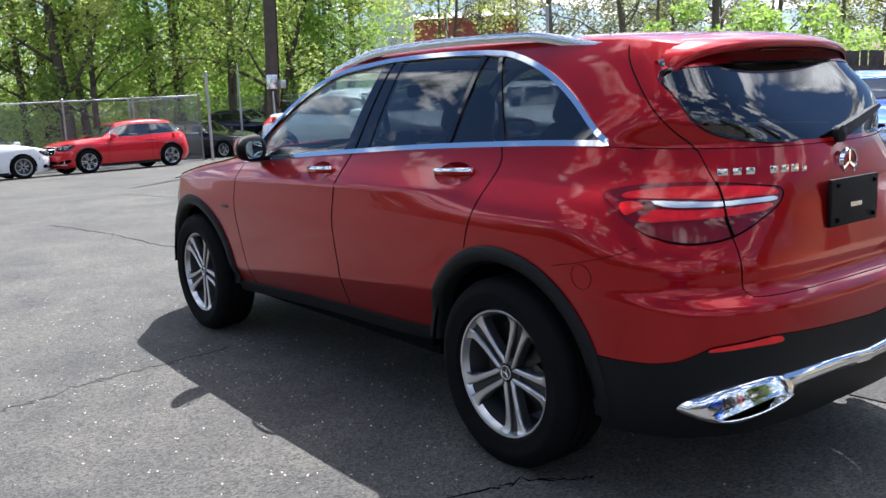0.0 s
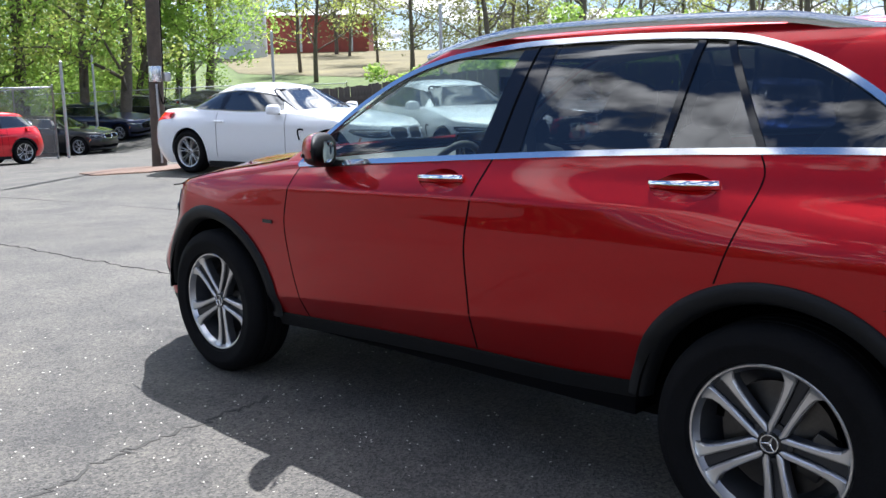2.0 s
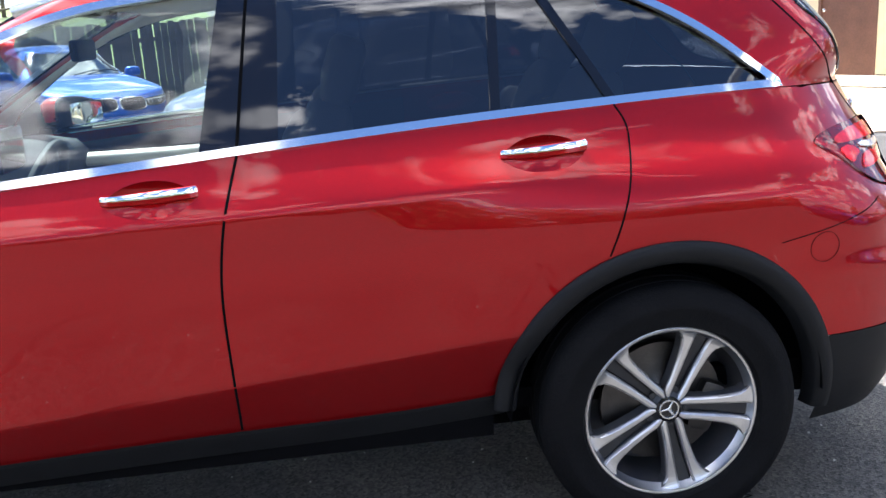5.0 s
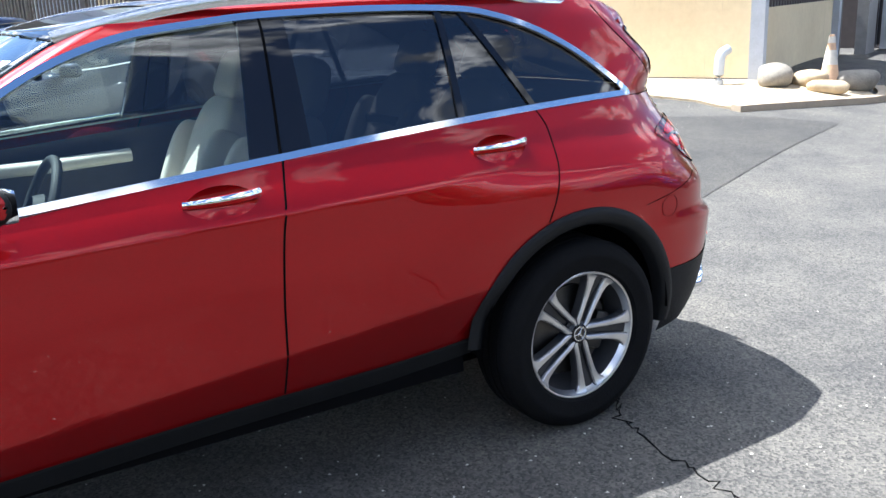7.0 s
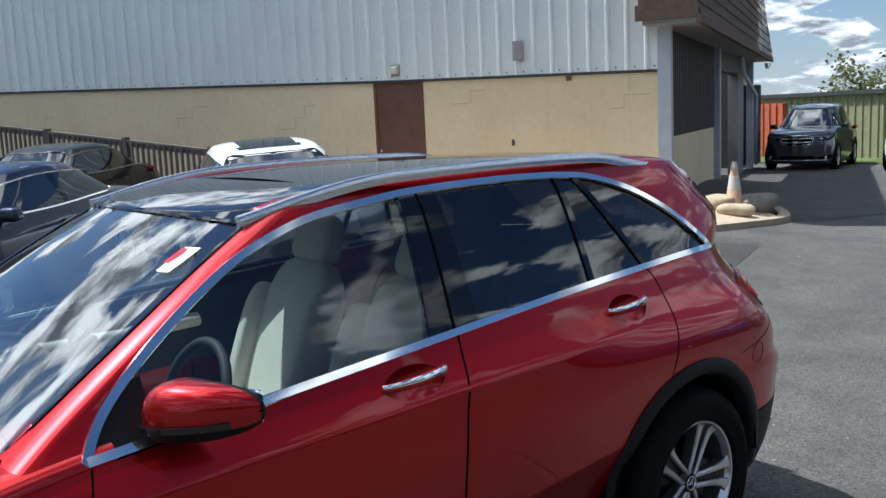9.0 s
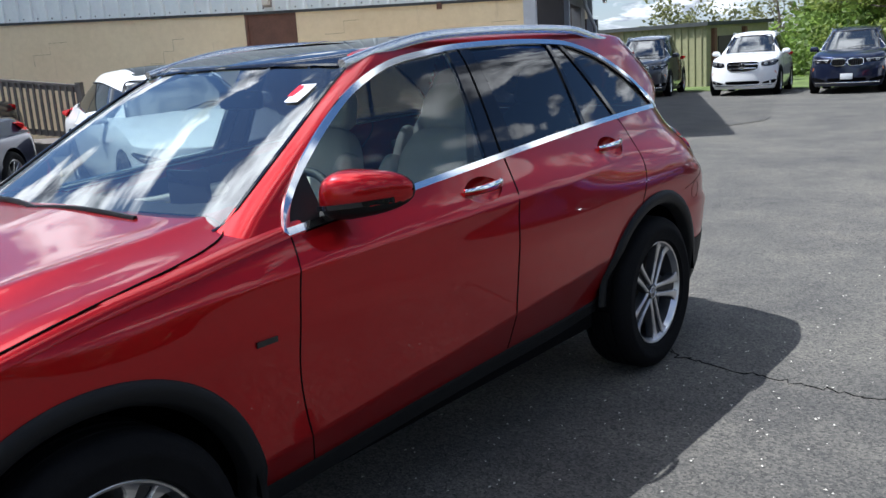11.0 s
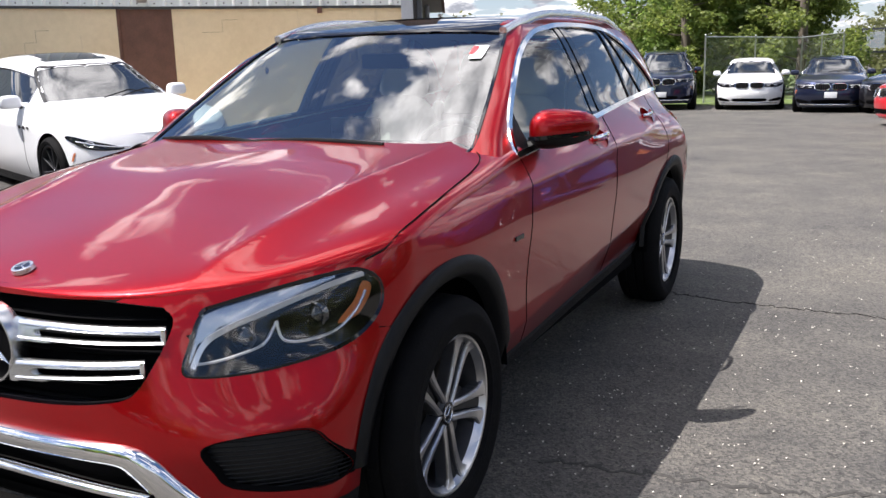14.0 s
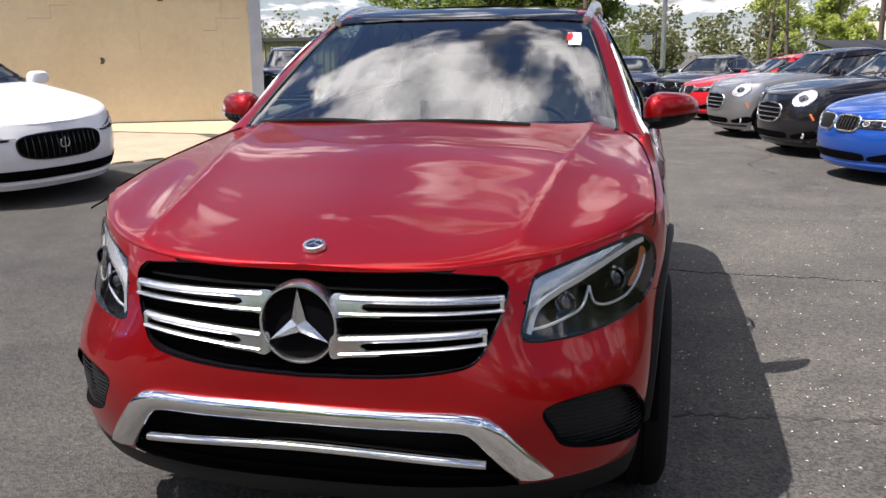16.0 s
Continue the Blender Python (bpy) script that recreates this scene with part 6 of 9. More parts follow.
        trim = grid("exhaust_trim", np.array([exhaust_ring(*r) for r in ((0, 1, -0.05), (0, 1, 0.014), (0.05, 1, 0.022), (0.30, 1, 0.028), (0.62, 1, 0.033), (0.92, 1, 0.038), (1, 1.04, 0.041), (1, 1.0, 0.041), (1, 0.90, 0.034), (1, 0.84, -0.03))]), CHROME, rear_bumper, "chrome exhaust trim", wrap=True, flip=sg < 0)
        grid("exhaust_mouth", np.array([exhaust_ring(1, 0.87, 0.0), exhaust_ring(1, 0.02, -0.01)]), GAP, trim, wrap=True)
    # round flap of the charging socket
    an = np.linspace(0, 2 * np.pi, 41)
    fx, fz = -1.862 + 0.042 * np.cos(an), 0.802 + 0.042 * np.sin(an)
    seam("flap_line", np.stack([fx, s.y(fx, fz, "low"), fz], -1), rear_bumper, 0.0005, normal=(0, 1, 0))
    # chrome strip between the exhausts
    y2 = np.linspace(-0.50, 0.50, 41)
    zz2 = 0.450 + 0.011 * np.sin(np.pi * np.minimum(1, np.abs(y2) / 0.5))
    arc = np.polyval(np.polyfit(y2, s.rear_x(np.abs(y2), 0 * y2 + 0.5), 6), y2)
    rows = [np.stack([arc - dx, y2, zz2 + dz * (1 + 0.35 * (y2 / 0.5) ** 2)], -1) for dz, dx in ((-0.024, -0.02), (-0.022, 0.010), (0.0, 0.022), (0.020, 0.016), (0.024, -0.01))]
    grid("rear_guard", np.array(rows), CHROME, rear_bumper, "polished chrome rear under-guard")
    # rear emblem, model badge as bars, plate
    zr_, xr_ = 1.128, one(s.rear_x, 0.0, 1.128)
    em2 = lathe("rear_emblem", [(0.041, -0.004), (0.042, -0.012), (0.048, -0.014), (0.051, 0.0)], CHROME, gate_ob, "chrome ring emblem", segs=40, axis="x", at=(xr_, 0, zr_))
    for i in range(3):
        an = math.pi / 2 + i * 2 * math.pi / 3
        box("emblem_point", (0.006, 0.042, 0.010), (xr_ - 0.008, 0.021 * math.cos(an), zr_ + 0.021 * math.sin(an)), CHROME, em2, turn=Matrix.Rotation(an, 4, "X"))
    for i, wd in enumerate((0.036, 0.030, 0.032, 0.0, 0.032, 0.032, 0.034, 0.022)):
        if wd:
            yb = 0.545 - i * 0.042
            zb = 1.128 if i < 7 else 1.124
            bar = from_bm("badge_bar", box_bm((0.006, wd, 0.028 if i < 7 else 0.018), (0, 0, 0), 0.002), CHROME, gate_ob, smooth=True, angle=40)
            bar.matrix_basis = Matrix.Translation((one(s.rear_x, yb, zb) - 0.002, yb, zb)) @ Matrix.Rotation(-math.atan2(one(s.rear_x, yb + 0.01, zb) - one(s.rear_x, yb - 0.01, zb), 0.02), 4, "Z")
    pl = box("plate_holder", (0.016, 0.31, 0.165), (one(s.rear_x, 0, 1.0) - 0.010, 0.02, 0.998), CLAD, gate_ob, bevel=0.006)
    for yb in (-0.12, 0.12):
        for zb in (-0.06, 0.06):
            lathe("plate_clip", [(0.009, 0.0), (0.007, -0.006), (0.0, -0.006)], GAP, pl, segs=12, axis="x", at=(one(s.rear_x, 0, 1.0) - 0.019, 0.02 + yb, 0.998 + zb))
    box("plate_tag", (0.004, 0.075, 0.016), (one(s.rear_x, 0, 1.0) - 0.020, 0.02, 0.985), SATIN, pl)
    # roof spoiler
    yy = np.linspace(-1, 1, 49)
    tip_x = -2.065 + 0.12 * np.abs(yy) ** 3
    half = 0.615 - 0.0 * yy
    rows = []
    for u, dz, in ((0.0, 0.0), (0.3, 0.004), (0.6, 0.004), (0.85, -0.002), (0.97, -0.012), (1.0, -0.026), (0.97, -0.038), (0.8, -0.052), (0.6, -0.072), (0.45, -0.092)):
        x = -1.72 + (tip_x + 1.72) * u
        ym = np.interp(x, [-2.1, -2.03, -1.95, -1.85, -1.72], [0.52, 0.560, 0.572, 0.572, 0.560])
        y = ym * yy
        edge_z = 1.560 - 0.075 * (np.abs(yy) ** 12) * u
        z = edge_z + 0.047 * (1 - np.abs(yy) ** 2.3) * (1 - 0.10 * u) - 0.030 * u ** 2 + dz
        if dz < -0.05:
            z = 0 * yy + {-0.052: 1.522, -0.072: 1.500, -0.092: 1.482}[dz] - 0.02 * np.abs(yy) ** 4
        rows.append(np.stack([x, y, z], -1))
    rows = np.array(rows)
    sp = grid("roof_spoiler", rows[:7], RED, gate_ob)
    grid("spoiler_underside", rows[6:], PIANO, gate_ob, "black spoiler underside")
    for col in (0, -1):
        cap_pts = np.concatenate([rows[:, col], rows[:, col].mean(0, keepdims=True)])
        nn_ = len(cap_pts) - 1
        link_mesh("spoiler_end", cap_pts, [[i_, (i_ + 1) % nn_, nn_] for i_ in range(nn_)], RED, sp, smooth=False)
    yl = np.linspace(-0.16, 0.16, 9)
    tube("brake_lamp", np.stack([0 * yl - 2.02, yl, 0 * yl + 1.528], -1), ring(0.008, 6, 0.006), LAMP_DARK, gate_ob)
    # wipers
    wz = lambda x, y, z: (one(lambda a, b: s.rear_x(a, b, "up"), abs(y), z) - 0.02, y, z)
    rw = tube("rear_wiper", [wz(0, 0.03, 1.225), wz(0, -0.10, 1.245), wz(0, -0.30, 1.285), wz(0, -0.42, 1.305)], [(-0.020, -0.008), (0.020, -0.008), (0.014, 0.012), (-0.014, 0.012)], CLAD, gate_ob, "black rear wiper", up=(-1, 0, 0.3), scale=[1.0, 1.25, 0.9, 0.5])
    lathe("wiper_pivot", [(0.03, 0.0), (0.03, -0.02), (0.0, -0.03)], CLAD, rw, segs=16, axis="x", at=wz(0, 0.02, 1.225))
    for y0, y1 in ((0.42, -0.20), (-0.12, -0.66)):
        ys = np.linspace(y0, y1, 14)
        zs = 1.135 + 0.012 * np.sin(np.linspace(0, np.pi, 14))
        tube("wiper", np.stack([s.front_x(np.abs(ys), zs, "up") + 0.014, ys, zs], -1), ring(0.009, 6, 0.012), CLAD, root, "black windshield wiper")
    # dealer sticker at the top of the windshield
    st = patch(s, [(0.515, 1.430), (0.570, 1.430), (0.560, 1.482), (0.505, 1.482)], "front", 0.002, 0.02, "up")
    sk = st.add("windshield_sticker", PLATE, root, "small white and red paper sticker", "left")
    patch(s, [(0.505, 1.447), (0.533, 1.447), (0.528, 1.478), (0.503, 1.478)], "front", 0.004, 0.02, "up").add("sticker_field", SCARLET, sk, "", "left")
    # ---- cabin inside ----
    box("floor_tub", (3.0, 1.56, 0.06), (-0.4, 0, 0.40), GAP, root)
    box("underbody", (1.9, 1.66, 0.14), (0.0, 0, 0.39), GAP, root)
    box("subframe", (4.1, 1.15, 0.16), (0.0, 0, 0.31), GAP, root)
    box("bulkhead", (0.05, 1.5, 0.62), (1.02, 0, 0.70), GAP, root)
    box("cargo_cover", (0.70, 1.20, 0.05), (-1.62, 0, 1.08), DASH, root, bevel=0.015)
    dl = low_p[70:-56][::4, 34::4]
    for sg in (1, -1):
        q = dl[(dl[:, 0, 0] < 0.95) & (dl[:, 0, 0] > -0.92)] * (1, sg, 1) - np.array([0, sg * 0.07, 0.01])
        grid("door_lining", q, DASH, root)
        tube("armrest", [(0.45, sg * 0.80, 0.98), (0.1, sg * 0.78, 0.98), (-0.25, sg * 0.78, 0.99)], ring(0.04, 10, 0.03), CREAM, root)
    yd = np.linspace(-0.74, 0.74, 25)
    prof = [(1.02, 1.085), (0.80, 1.105), (0.62, 1.10), (0.50, 1.075), (0.46, 1.03), (0.50, 0.93), (0.55, 0.75)]
    dash = grid("dashboard", np.array([np.stack([x + 0.04 * np.cos(yd * 2) - 0.04, yd, 0 * yd + z + 0.02 * np.exp(-((yd - 0.36) / 0.2) ** 2) * (0.45 < x < 0.7)], -1) for x, z in prof]), DASH, root)
    box("centre_screen", (0.02, 0.24, 0.14), (0.48, 0, 1.13), PIANO, dash, bevel=0.008)
    wh = lathe("steering_wheel", [(0.185 + 0.016 * math.cos(a), 0.016 * math.sin(a)) for a in np.linspace(0, 2 * math.pi, 13)], DASH, root, segs=40, axis="x")
    wh.matrix_basis = Matrix.Translation((0.30, 0.36, 1.00)) @ Matrix.Rotation(radians(-24), 4, "Y")
    lathe("airbag_hub", [(0.0, -0.03), (0.06, -0.025), (0.075, 0.0), (0.06, 0.03)], DASH, wh, segs=20, axis="x")
    for an in (0, math.pi, -math.pi / 2):
        box("wheel_spoke", (0.02, 0.13, 0.035), (0, 0.12 * math.cos(an), 0.12 * math.sin(an)), SATIN, wh, turn=Matrix.Rotation(an, 4, "X"), bevel=0.008)
    box("rear_view_mirror", (0.03, 0.24, 0.07), (0.20, 0, 1.43), CLAD, root, bevel=0.015)
    for sg in (1, -1):
        seat(root, (-0.28, sg * 0.36, 0.42), True)
    seat(root, (-1.12, 0.28, 0.46), False)
    seat(root, (-1.12, -0.28, 0.46), False)
    tube("seat_belt", [(-0.36, 0.66, 1.36), (-0.38, 0.64, 1.1), (-0.42, 0.66, 0.7)], [(-0.022, -0.002), (0.022, -0.002), (0.022, 0.002), (-0.022, 0.002)], HEADLINER, root, up=(0, 1, 0))
    return root


def cushion(name, size, power, mat, parent, m, taper=0.0, n=20):
    """A padded block: a superellipsoid with flattened faces."""
    u, v = np.linspace(-np.pi / 2, np.pi / 2, n), np.linspace(-np.pi, np.pi, 2 * n, endpoint=False)
    c = lambda q: np.sign(np.cos(q)) * np.abs(np.cos(q)) ** power
    d = lambda q: np.sign(np.sin(q)) * np.abs(np.sin(q)) ** power
    uu, vv = np.meshgrid(u, v, indexing="ij")
    z = d(uu)
    k = 1 - taper * z
    p = np.stack([size[0] * c(uu) * c(vv) * (1 - 0.3 * taper * z), size[1] * c(uu) * d(vv) * k, size[2] * z], -1)
    ob = grid(name, p, mat, parent, wrap=True)
    ob.matrix_basis = m
    return ob


def seat(parent, at, front):
    root = new("seat")
    root.parent = parent
    root.matrix_basis = Matrix.Translation(at)
    root["label"] = "cream leather car seat"
    lean = Matrix.Rotation(radians(-20), 4, "Y")
    cushion("seat_base", (0.27, 0.26, 0.10), 0.5, CREAM, root, Matrix.Translation((0.12, 0, 0.20)))
    cushion("seat_back", (0.085, 0.25, 0.34), 0.5, CREAM, root, Matrix.Translation((-0.20, 0, 0.50)) @ lean, 0.22)
    for sg in (1, -1):
        cushion("side_bolster", (0.09, 0.045, 0.27), 0.6, CREAM, root, Matrix.Translation((-0.13, sg * 0.22, 0.46)) @ lean, 0.1)
    cushion("head_restraint", (0.055, 0.135, 0.105), 0.55, CREAM, root, Matrix.Translation((-0.345, 0, 0.905)) @ lean, 0.12)
    for sg in (1, -1):
        tube("restraint_post", [(-0.33, sg * 0.05, 0.75), (-0.345, sg * 0.05, 0.88)], ring(0.007, 6), CHROME, root)


hero = red_suv()


# ---- ground ----
CORNER = np.array([-10.26, -5.64])
ALONG, OUT = np.array([0.44, -0.898]), np.array([0.898, 0.44])
BACKWARD, OUT_B = np.array([-0.898, -0.44]), np.array([-0.44, 0.898])


def ground_z(x, y):
    """The yard falls away gently in front of the car, rises a little to the building, and climbs to a field beyond the fence."""
    x, y = np.asarray(x, float), np.asarray(y, float)
    z = -0.043 * np.maximum(0, x - 10) * smooth_step((x - 8) / 5) - 0.020 * np.maximum(0, -x - 13) * smooth_step((-x - 11) / 6)
    z = np.maximum(z, -0.9)
    s, d = (x - CORNER[0]) * ALONG[0] + (y - CORNER[1]) * ALONG[1], (x - CORNER[0]) * OUT[0] + (y - CORNER[1]) * OUT[1]
    z = z + (0.18 * smooth_step((8 - d) / 4) + 0.08 * smooth_step((2.8 - d) / 3.0)) * smooth_step((s + 2.5) / 2.2) * smooth_step((d + 9) / 4) * smooth_step((22 - s) / 5)
    z = z + 0.14 * smooth_step((-y - 1.5) / 3.5) * smooth_step((x - 2) / 5) * smooth_step((17 - x) / 6)
    far = x * 0.60 - y * 0.80
    return z + np.minimum(6.5, 0.085 * np.maximum(0, far - 27)) * smooth_step((far - 24) / 10)


def ground_mesh():
    a = np.concatenate([-np.geomspace(1500, 30, 18), np.linspace(-29, 45, 150), np.geomspace(46, 1500, 22)])
    b = np.concatenate([-np.geomspace(1500, 32, 22), np.linspace(-31, 25, 110), np.geomspace(26, 1500, 18)])
    xx, yy = np.meshgrid(a, b, indexing="ij")
    return np.stack([xx, yy, ground_z(xx, yy)], -1)


def asphalt(name, light):
    m, t, b = material(name)
    big = tex(t, "ShaderNodeTexNoise", 0.35, 6, 0.6)
    mid = tex(t, "ShaderNodeTexNoise", 2.2, 6, 0.65)
    k = lambda v: tuple(q * light for q in v)
    c1 = ramped(t, big.outputs["Fac"], [(0.30, k((0.056, 0.055, 0.055))), (0.55, k((0.085, 0.083, 0.080))), (0.75, k((0.118, 0.114, 0.107)))])
    c2 = ramped(t, mid.outputs["Fac"], [(0.3, k((0.055, 0.055, 0.055))), (0.7, k((0.118, 0.114, 0.107)))])
    vor = tex(t, "ShaderNodeTexVoronoi", 105)
    stone = ramped(t, vor.outputs["Color"], [(0.10, (0.26, 0.25, 0.25)), (0.5, (0.90, 0.88, 0.84)), (0.80, (1.40, 1.34, 1.22)), (0.97, (1.75, 1.66, 1.5))])
    stain = tex(t, "ShaderNodeTexNoise", 0.9, 8, 0.72)
    col = blend(t, 0.9, blend(t, 0.5, c1, c2), stone, "MULTIPLY")
    col = blend(t, 0.75, col, ramped(t, stain.outputs["Fac"], [(0.36, (0.55, 0.55, 0.57)), (0.52, (1.0, 0.985, 0.95)), (0.68, (1.28, 1.23, 1.13))]), "MULTIPLY")
    t.links.new(col, b.inputs["Base Color"])
    b.inputs["Roughness"].default_value = 0.82
    fine = tex(t, "ShaderNodeTexNoise", 190, 4, 0.7)
    bumped(t, b, blend(t, 0.5, vor.outputs["Distance"], fine.outputs["Fac"]), 0.8, 0.008)
    return m


ASPHALT = asphalt("worn_asphalt", 1.0)
# drive asphalt, its colour darkened to help the building's shadow
SHADED_ASPHALT = asphalt("shade_darkened_asphalt", 0.86)
LATER_ASPHALT = asphalt("later_asphalt", 0.58)
gnd = tagged(grid("ground", ground_mesh(), ASPHALT), "worn grey asphalt yard with patches and cracks", "ground", kind="structure")


def draped(name, outline, mat, lift=0.012, step=0.5, label="", category="ground", skirt=0.0):
    """A sheet laid on the ground inside an outline."""
    p = np.asarray(outline, float)
    lo, hi = p.min(0), p.max(0)
    u, v = np.arange(lo[0] - step, hi[0] + 2 * step, step), np.arange(lo[1] - step, hi[1] + 2 * step, step)
    uu, vv = np.meshgrid(u, v, indexing="ij")
    sh_ = Shell.as_sheet(np.stack([uu, vv, ground_z(uu, vv) + lift], -1))
    if sh_.n[:, 2].mean() < 0:
        sh_ = Sheet(sh_.v, -sh_.n, sh_.f[:, ::-1])
    fixg = lambda q: np.stack([q[:, 0], q[:, 1], ground_z(q[:, 0], q[:, 1]) + lift], -1)
    sh_ = sh_.cut(p, [0, 1], shift=fixg, reach=step * 1.5)[1]
    if skirt:
        sh_ = walled(sh_, skirt)
    return tagged(sh_.add(name, mat, None, "", "left"), label, category, kind="structure")


def at_wall(s, d, z):
    q = CORNER + ALONG * s + OUT * d
    return (float(q[0]), float(q[1]), z)


def at_front(s, d, z):
    q = CORNER + BACKWARD * s + OUT_B * d
    return (float(q[0]), float(q[1]), z)


def slab(name, place, s0, s1, d0, d1, z0, z1, mat, parent=None, label="", bevel=0.0):
    """An upright block in the building's own directions."""
    pts = [place(s_, d_, z_) for z_ in (z0, z1) for s_, d_ in ((s0, d0), (s1, d0), (s1, d1), (s0, d1))]
    bm = bmesh.new()
    v = [bm.verts.new(p) for p in pts]
    for f in ((0, 1, 2, 3), (4, 7, 6, 5), (0, 4, 5, 1), (1, 5, 6, 2), (2, 6, 7, 3), (3, 7, 4, 0)):
        bm.faces.new([v[i] for i in f])
    if bevel:
        bmesh.ops.bevel(bm, geom=bm.edges[:], offset=bevel, segments=2, profile=0.6, affect="EDGES")
    return from_bm(name, bm, mat, parent, label)


# ---- materials of the place ----
def stucco():
    m, t, b = material("cream_painted_block")
    n1, n2 = tex(t, "ShaderNodeTexNoise", 0.8, 6), tex(t, "ShaderNodeTexNoise", 9, 5, 0.7)
    c = blend(t, 0.4, ramped(t, n1.outputs["Fac"], [(0.3, (0.66, 0.53, 0.33)), (0.7, (0.80, 0.67, 0.44))]), ramped(t, n2.outputs["Fac"], [(0.3, (0.64, 0.52, 0.33)), (0.7, (0.80, 0.67, 0.45))]))
    drip = tex(t, "ShaderNodeTexNoise", 1.0, 6, 0.7)
    mp = t.nodes.new("ShaderNodeMapping")
    mp.inputs["Scale"].default_value = (5, 5, 0.5)
    t.links.new(t.nodes.new("ShaderNodeTexCoord").outputs["Object"], mp.inputs[0])
    t.links.new(mp.outputs[0], drip.inputs["Vector"])
    c = blend(t, ramped(t, drip.outputs["Fac"], [(0.62, (0, 0, 0)), (0.82, (0.55, 0.55, 0.55))]), c, (0.27, 0.20, 0.13))
    t.links.new(c, b.inputs["Base Color"])
    b.inputs["Roughness"].default_value = 0.85
    bumped(t, b, n2.outputs["Fac"], 0.4, 0.01)
    return m


def metal_siding():
    m, t, b = material("grey_green_metal_siding")
    n1, n2 = tex(t, "ShaderNodeTexNoise", 0.7, 6), tex(t, "ShaderNodeTexNoise", 14, 4)
    c = blend(t, 0.4, ramped(t, n1.outputs["Fac"], [(0.3, (0.64, 0.69, 0.69)), (0.7, (0.74, 0.79, 0.78))]), ramped(t, n2.outputs["Fac"], [(0.3, (0.64, 0.69, 0.68)), (0.7, (0.75, 0.79, 0.79))]))
    t.links.new(c, b.inputs["Base Color"])
    b.inputs["Roughness"].default_value, b.inputs["Metallic"].default_value = 0.48, 0.0
    return m


STUCCO, SIDING = stucco(), metal_siding()
RUST = plain("brown_door_paint", (0.13, 0.060, 0.038), 0.6, 0, 0.25, 5, 0.2, 40)
FLASH = plain("dark_flashing", (0.06, 0.065, 0.065), 0.6, 0.3, 0.2)
SHINGLE = plain("brown_shingle", (0.125, 0.082, 0.060), 0.85, 0, 0.35, 7, 0.4, 60)
SOFFIT = plain("dull_soffit", (0.26, 0.25, 0.24), 0.8, 0, 0.15)
BROWN = plain("dark_brown_siding", (0.062, 0.050, 0.048), 0.6, 0, 0.2)
PALE = plain("pale_blue_grey_post", (0.40, 0.43, 0.48), 0.55, 0, 0.12, 5, 0.15, 30)
WOOD = plain("weathered_grey_wood", (0.115, 0.100, 0.090), 0.85, 0, 0.3, 8, 0.4, 45)
DARKWOOD = plain("dark_weathered_fence", (0.085, 0.074, 0.066), 0.9, 0, 0.4, 5, 0.4, 30)
POLE = plain("creosote_pole", (0.075, 0.058, 0.045), 0.85, 0, 0.35, 6, 0.5, 25)
GALV = plain("galvanised_steel", (0.42, 0.43, 0.44), 0.45, 0.8, 0.15)
GRASS = plain("spring_grass", (0.075, 0.11, 0.022), 0.9, 0, 0.45, 0.9, 0.5, 25)
FIELD = plain("dry_field", (0.125, 0.105, 0.045), 0.9, 0, 0.4, 0.25, 0.4, 12)
MULCH = plain("reddish_mulch", (0.150, 0.098, 0.074), 0.95, 0, 0.45, 9, 0.8, 40)
PEBBLE = plain("tan_pebbles", (0.44, 0.35, 0.235), 0.85, 0, 0.35, 40, 0.8, 90)
CONCRETE = plain("tan_concrete", (0.345, 0.275, 0.195), 0.85, 0, 0.18, 3, 0.3, 60)
ROCK = plain("grey_field_stone", (0.24, 0.215, 0.175), 0.85, 0, 0.3, 7, 0.6, 22)
ROCK2 = plain("tan_field_stone", (0.42, 0.33, 0.21), 0.85, 0, 0.25, 8, 0.6, 22)
BARK = plain("grey_brown_bark", (0.105, 0.085, 0.068), 0.9, 0, 0.4, 7, 0.7, 22)
BARN = plain("barn_red_siding", (0.27, 0.055, 0.042), 0.7, 0, 0.2, 1.5)
BARN_ROOF = plain("grey_metal_roof", (0.33, 0.33, 0.33), 0.6, 0.2, 0.15)
SILO = plain("white_metal", (0.55, 0.58, 0.60), 0.5, 0.2, 0.1)
OLIVE = plain("olive_metal_siding", (0.27, 0.26, 0.15), 0.6, 0.1, 0.15)
ORANGE = plain("orange_red_panel", (0.48, 0.11, 0.05), 0.6, 0, 0.2)
CONE = plain("faded_orange_cone", (0.56, 0.36, 0.22), 0.7, 0, 0.2, 12)
CONE_W = plain("dirty_white_band", (0.55, 0.52, 0.46), 0.6, 0, 0.2, 12)


def leaf_material(name, dark, light):
    m, t, b = material(name)
    info = t.nodes.new("ShaderNodeNewGeometry")
    n = tex(t, "ShaderNodeTexNoise", 1.1, 3)
    c = ramped(t, info.outputs["Random Per Island"], [(0.0, dark), (1.0, light)])
    t.links.new(blend(t, 0.45, c, ramped(t, n.outputs["Fac"], [(0.35, dark), (0.65, light)])), b.inputs["Base Color"])
    b.inputs["Roughness"].default_value = 0.55
    b.inputs["Subsurface Weight"].default_value = 0.0
    tr = t.nodes.new("ShaderNodeBsdfTranslucent")
    t.links.new(c, tr.inputs[0])
    mx = t.nodes.new("ShaderNodeMixShader")
    mx.inputs[0].default_value = 0.6
    out = t.nodes["Material Output"]
    t.links.new(b.outputs[0], mx.inputs[1])
    t.links.new(tr.outputs[0], mx.inputs[2])
    t.links.new(mx.outputs[0], out.inputs[0])
    return m


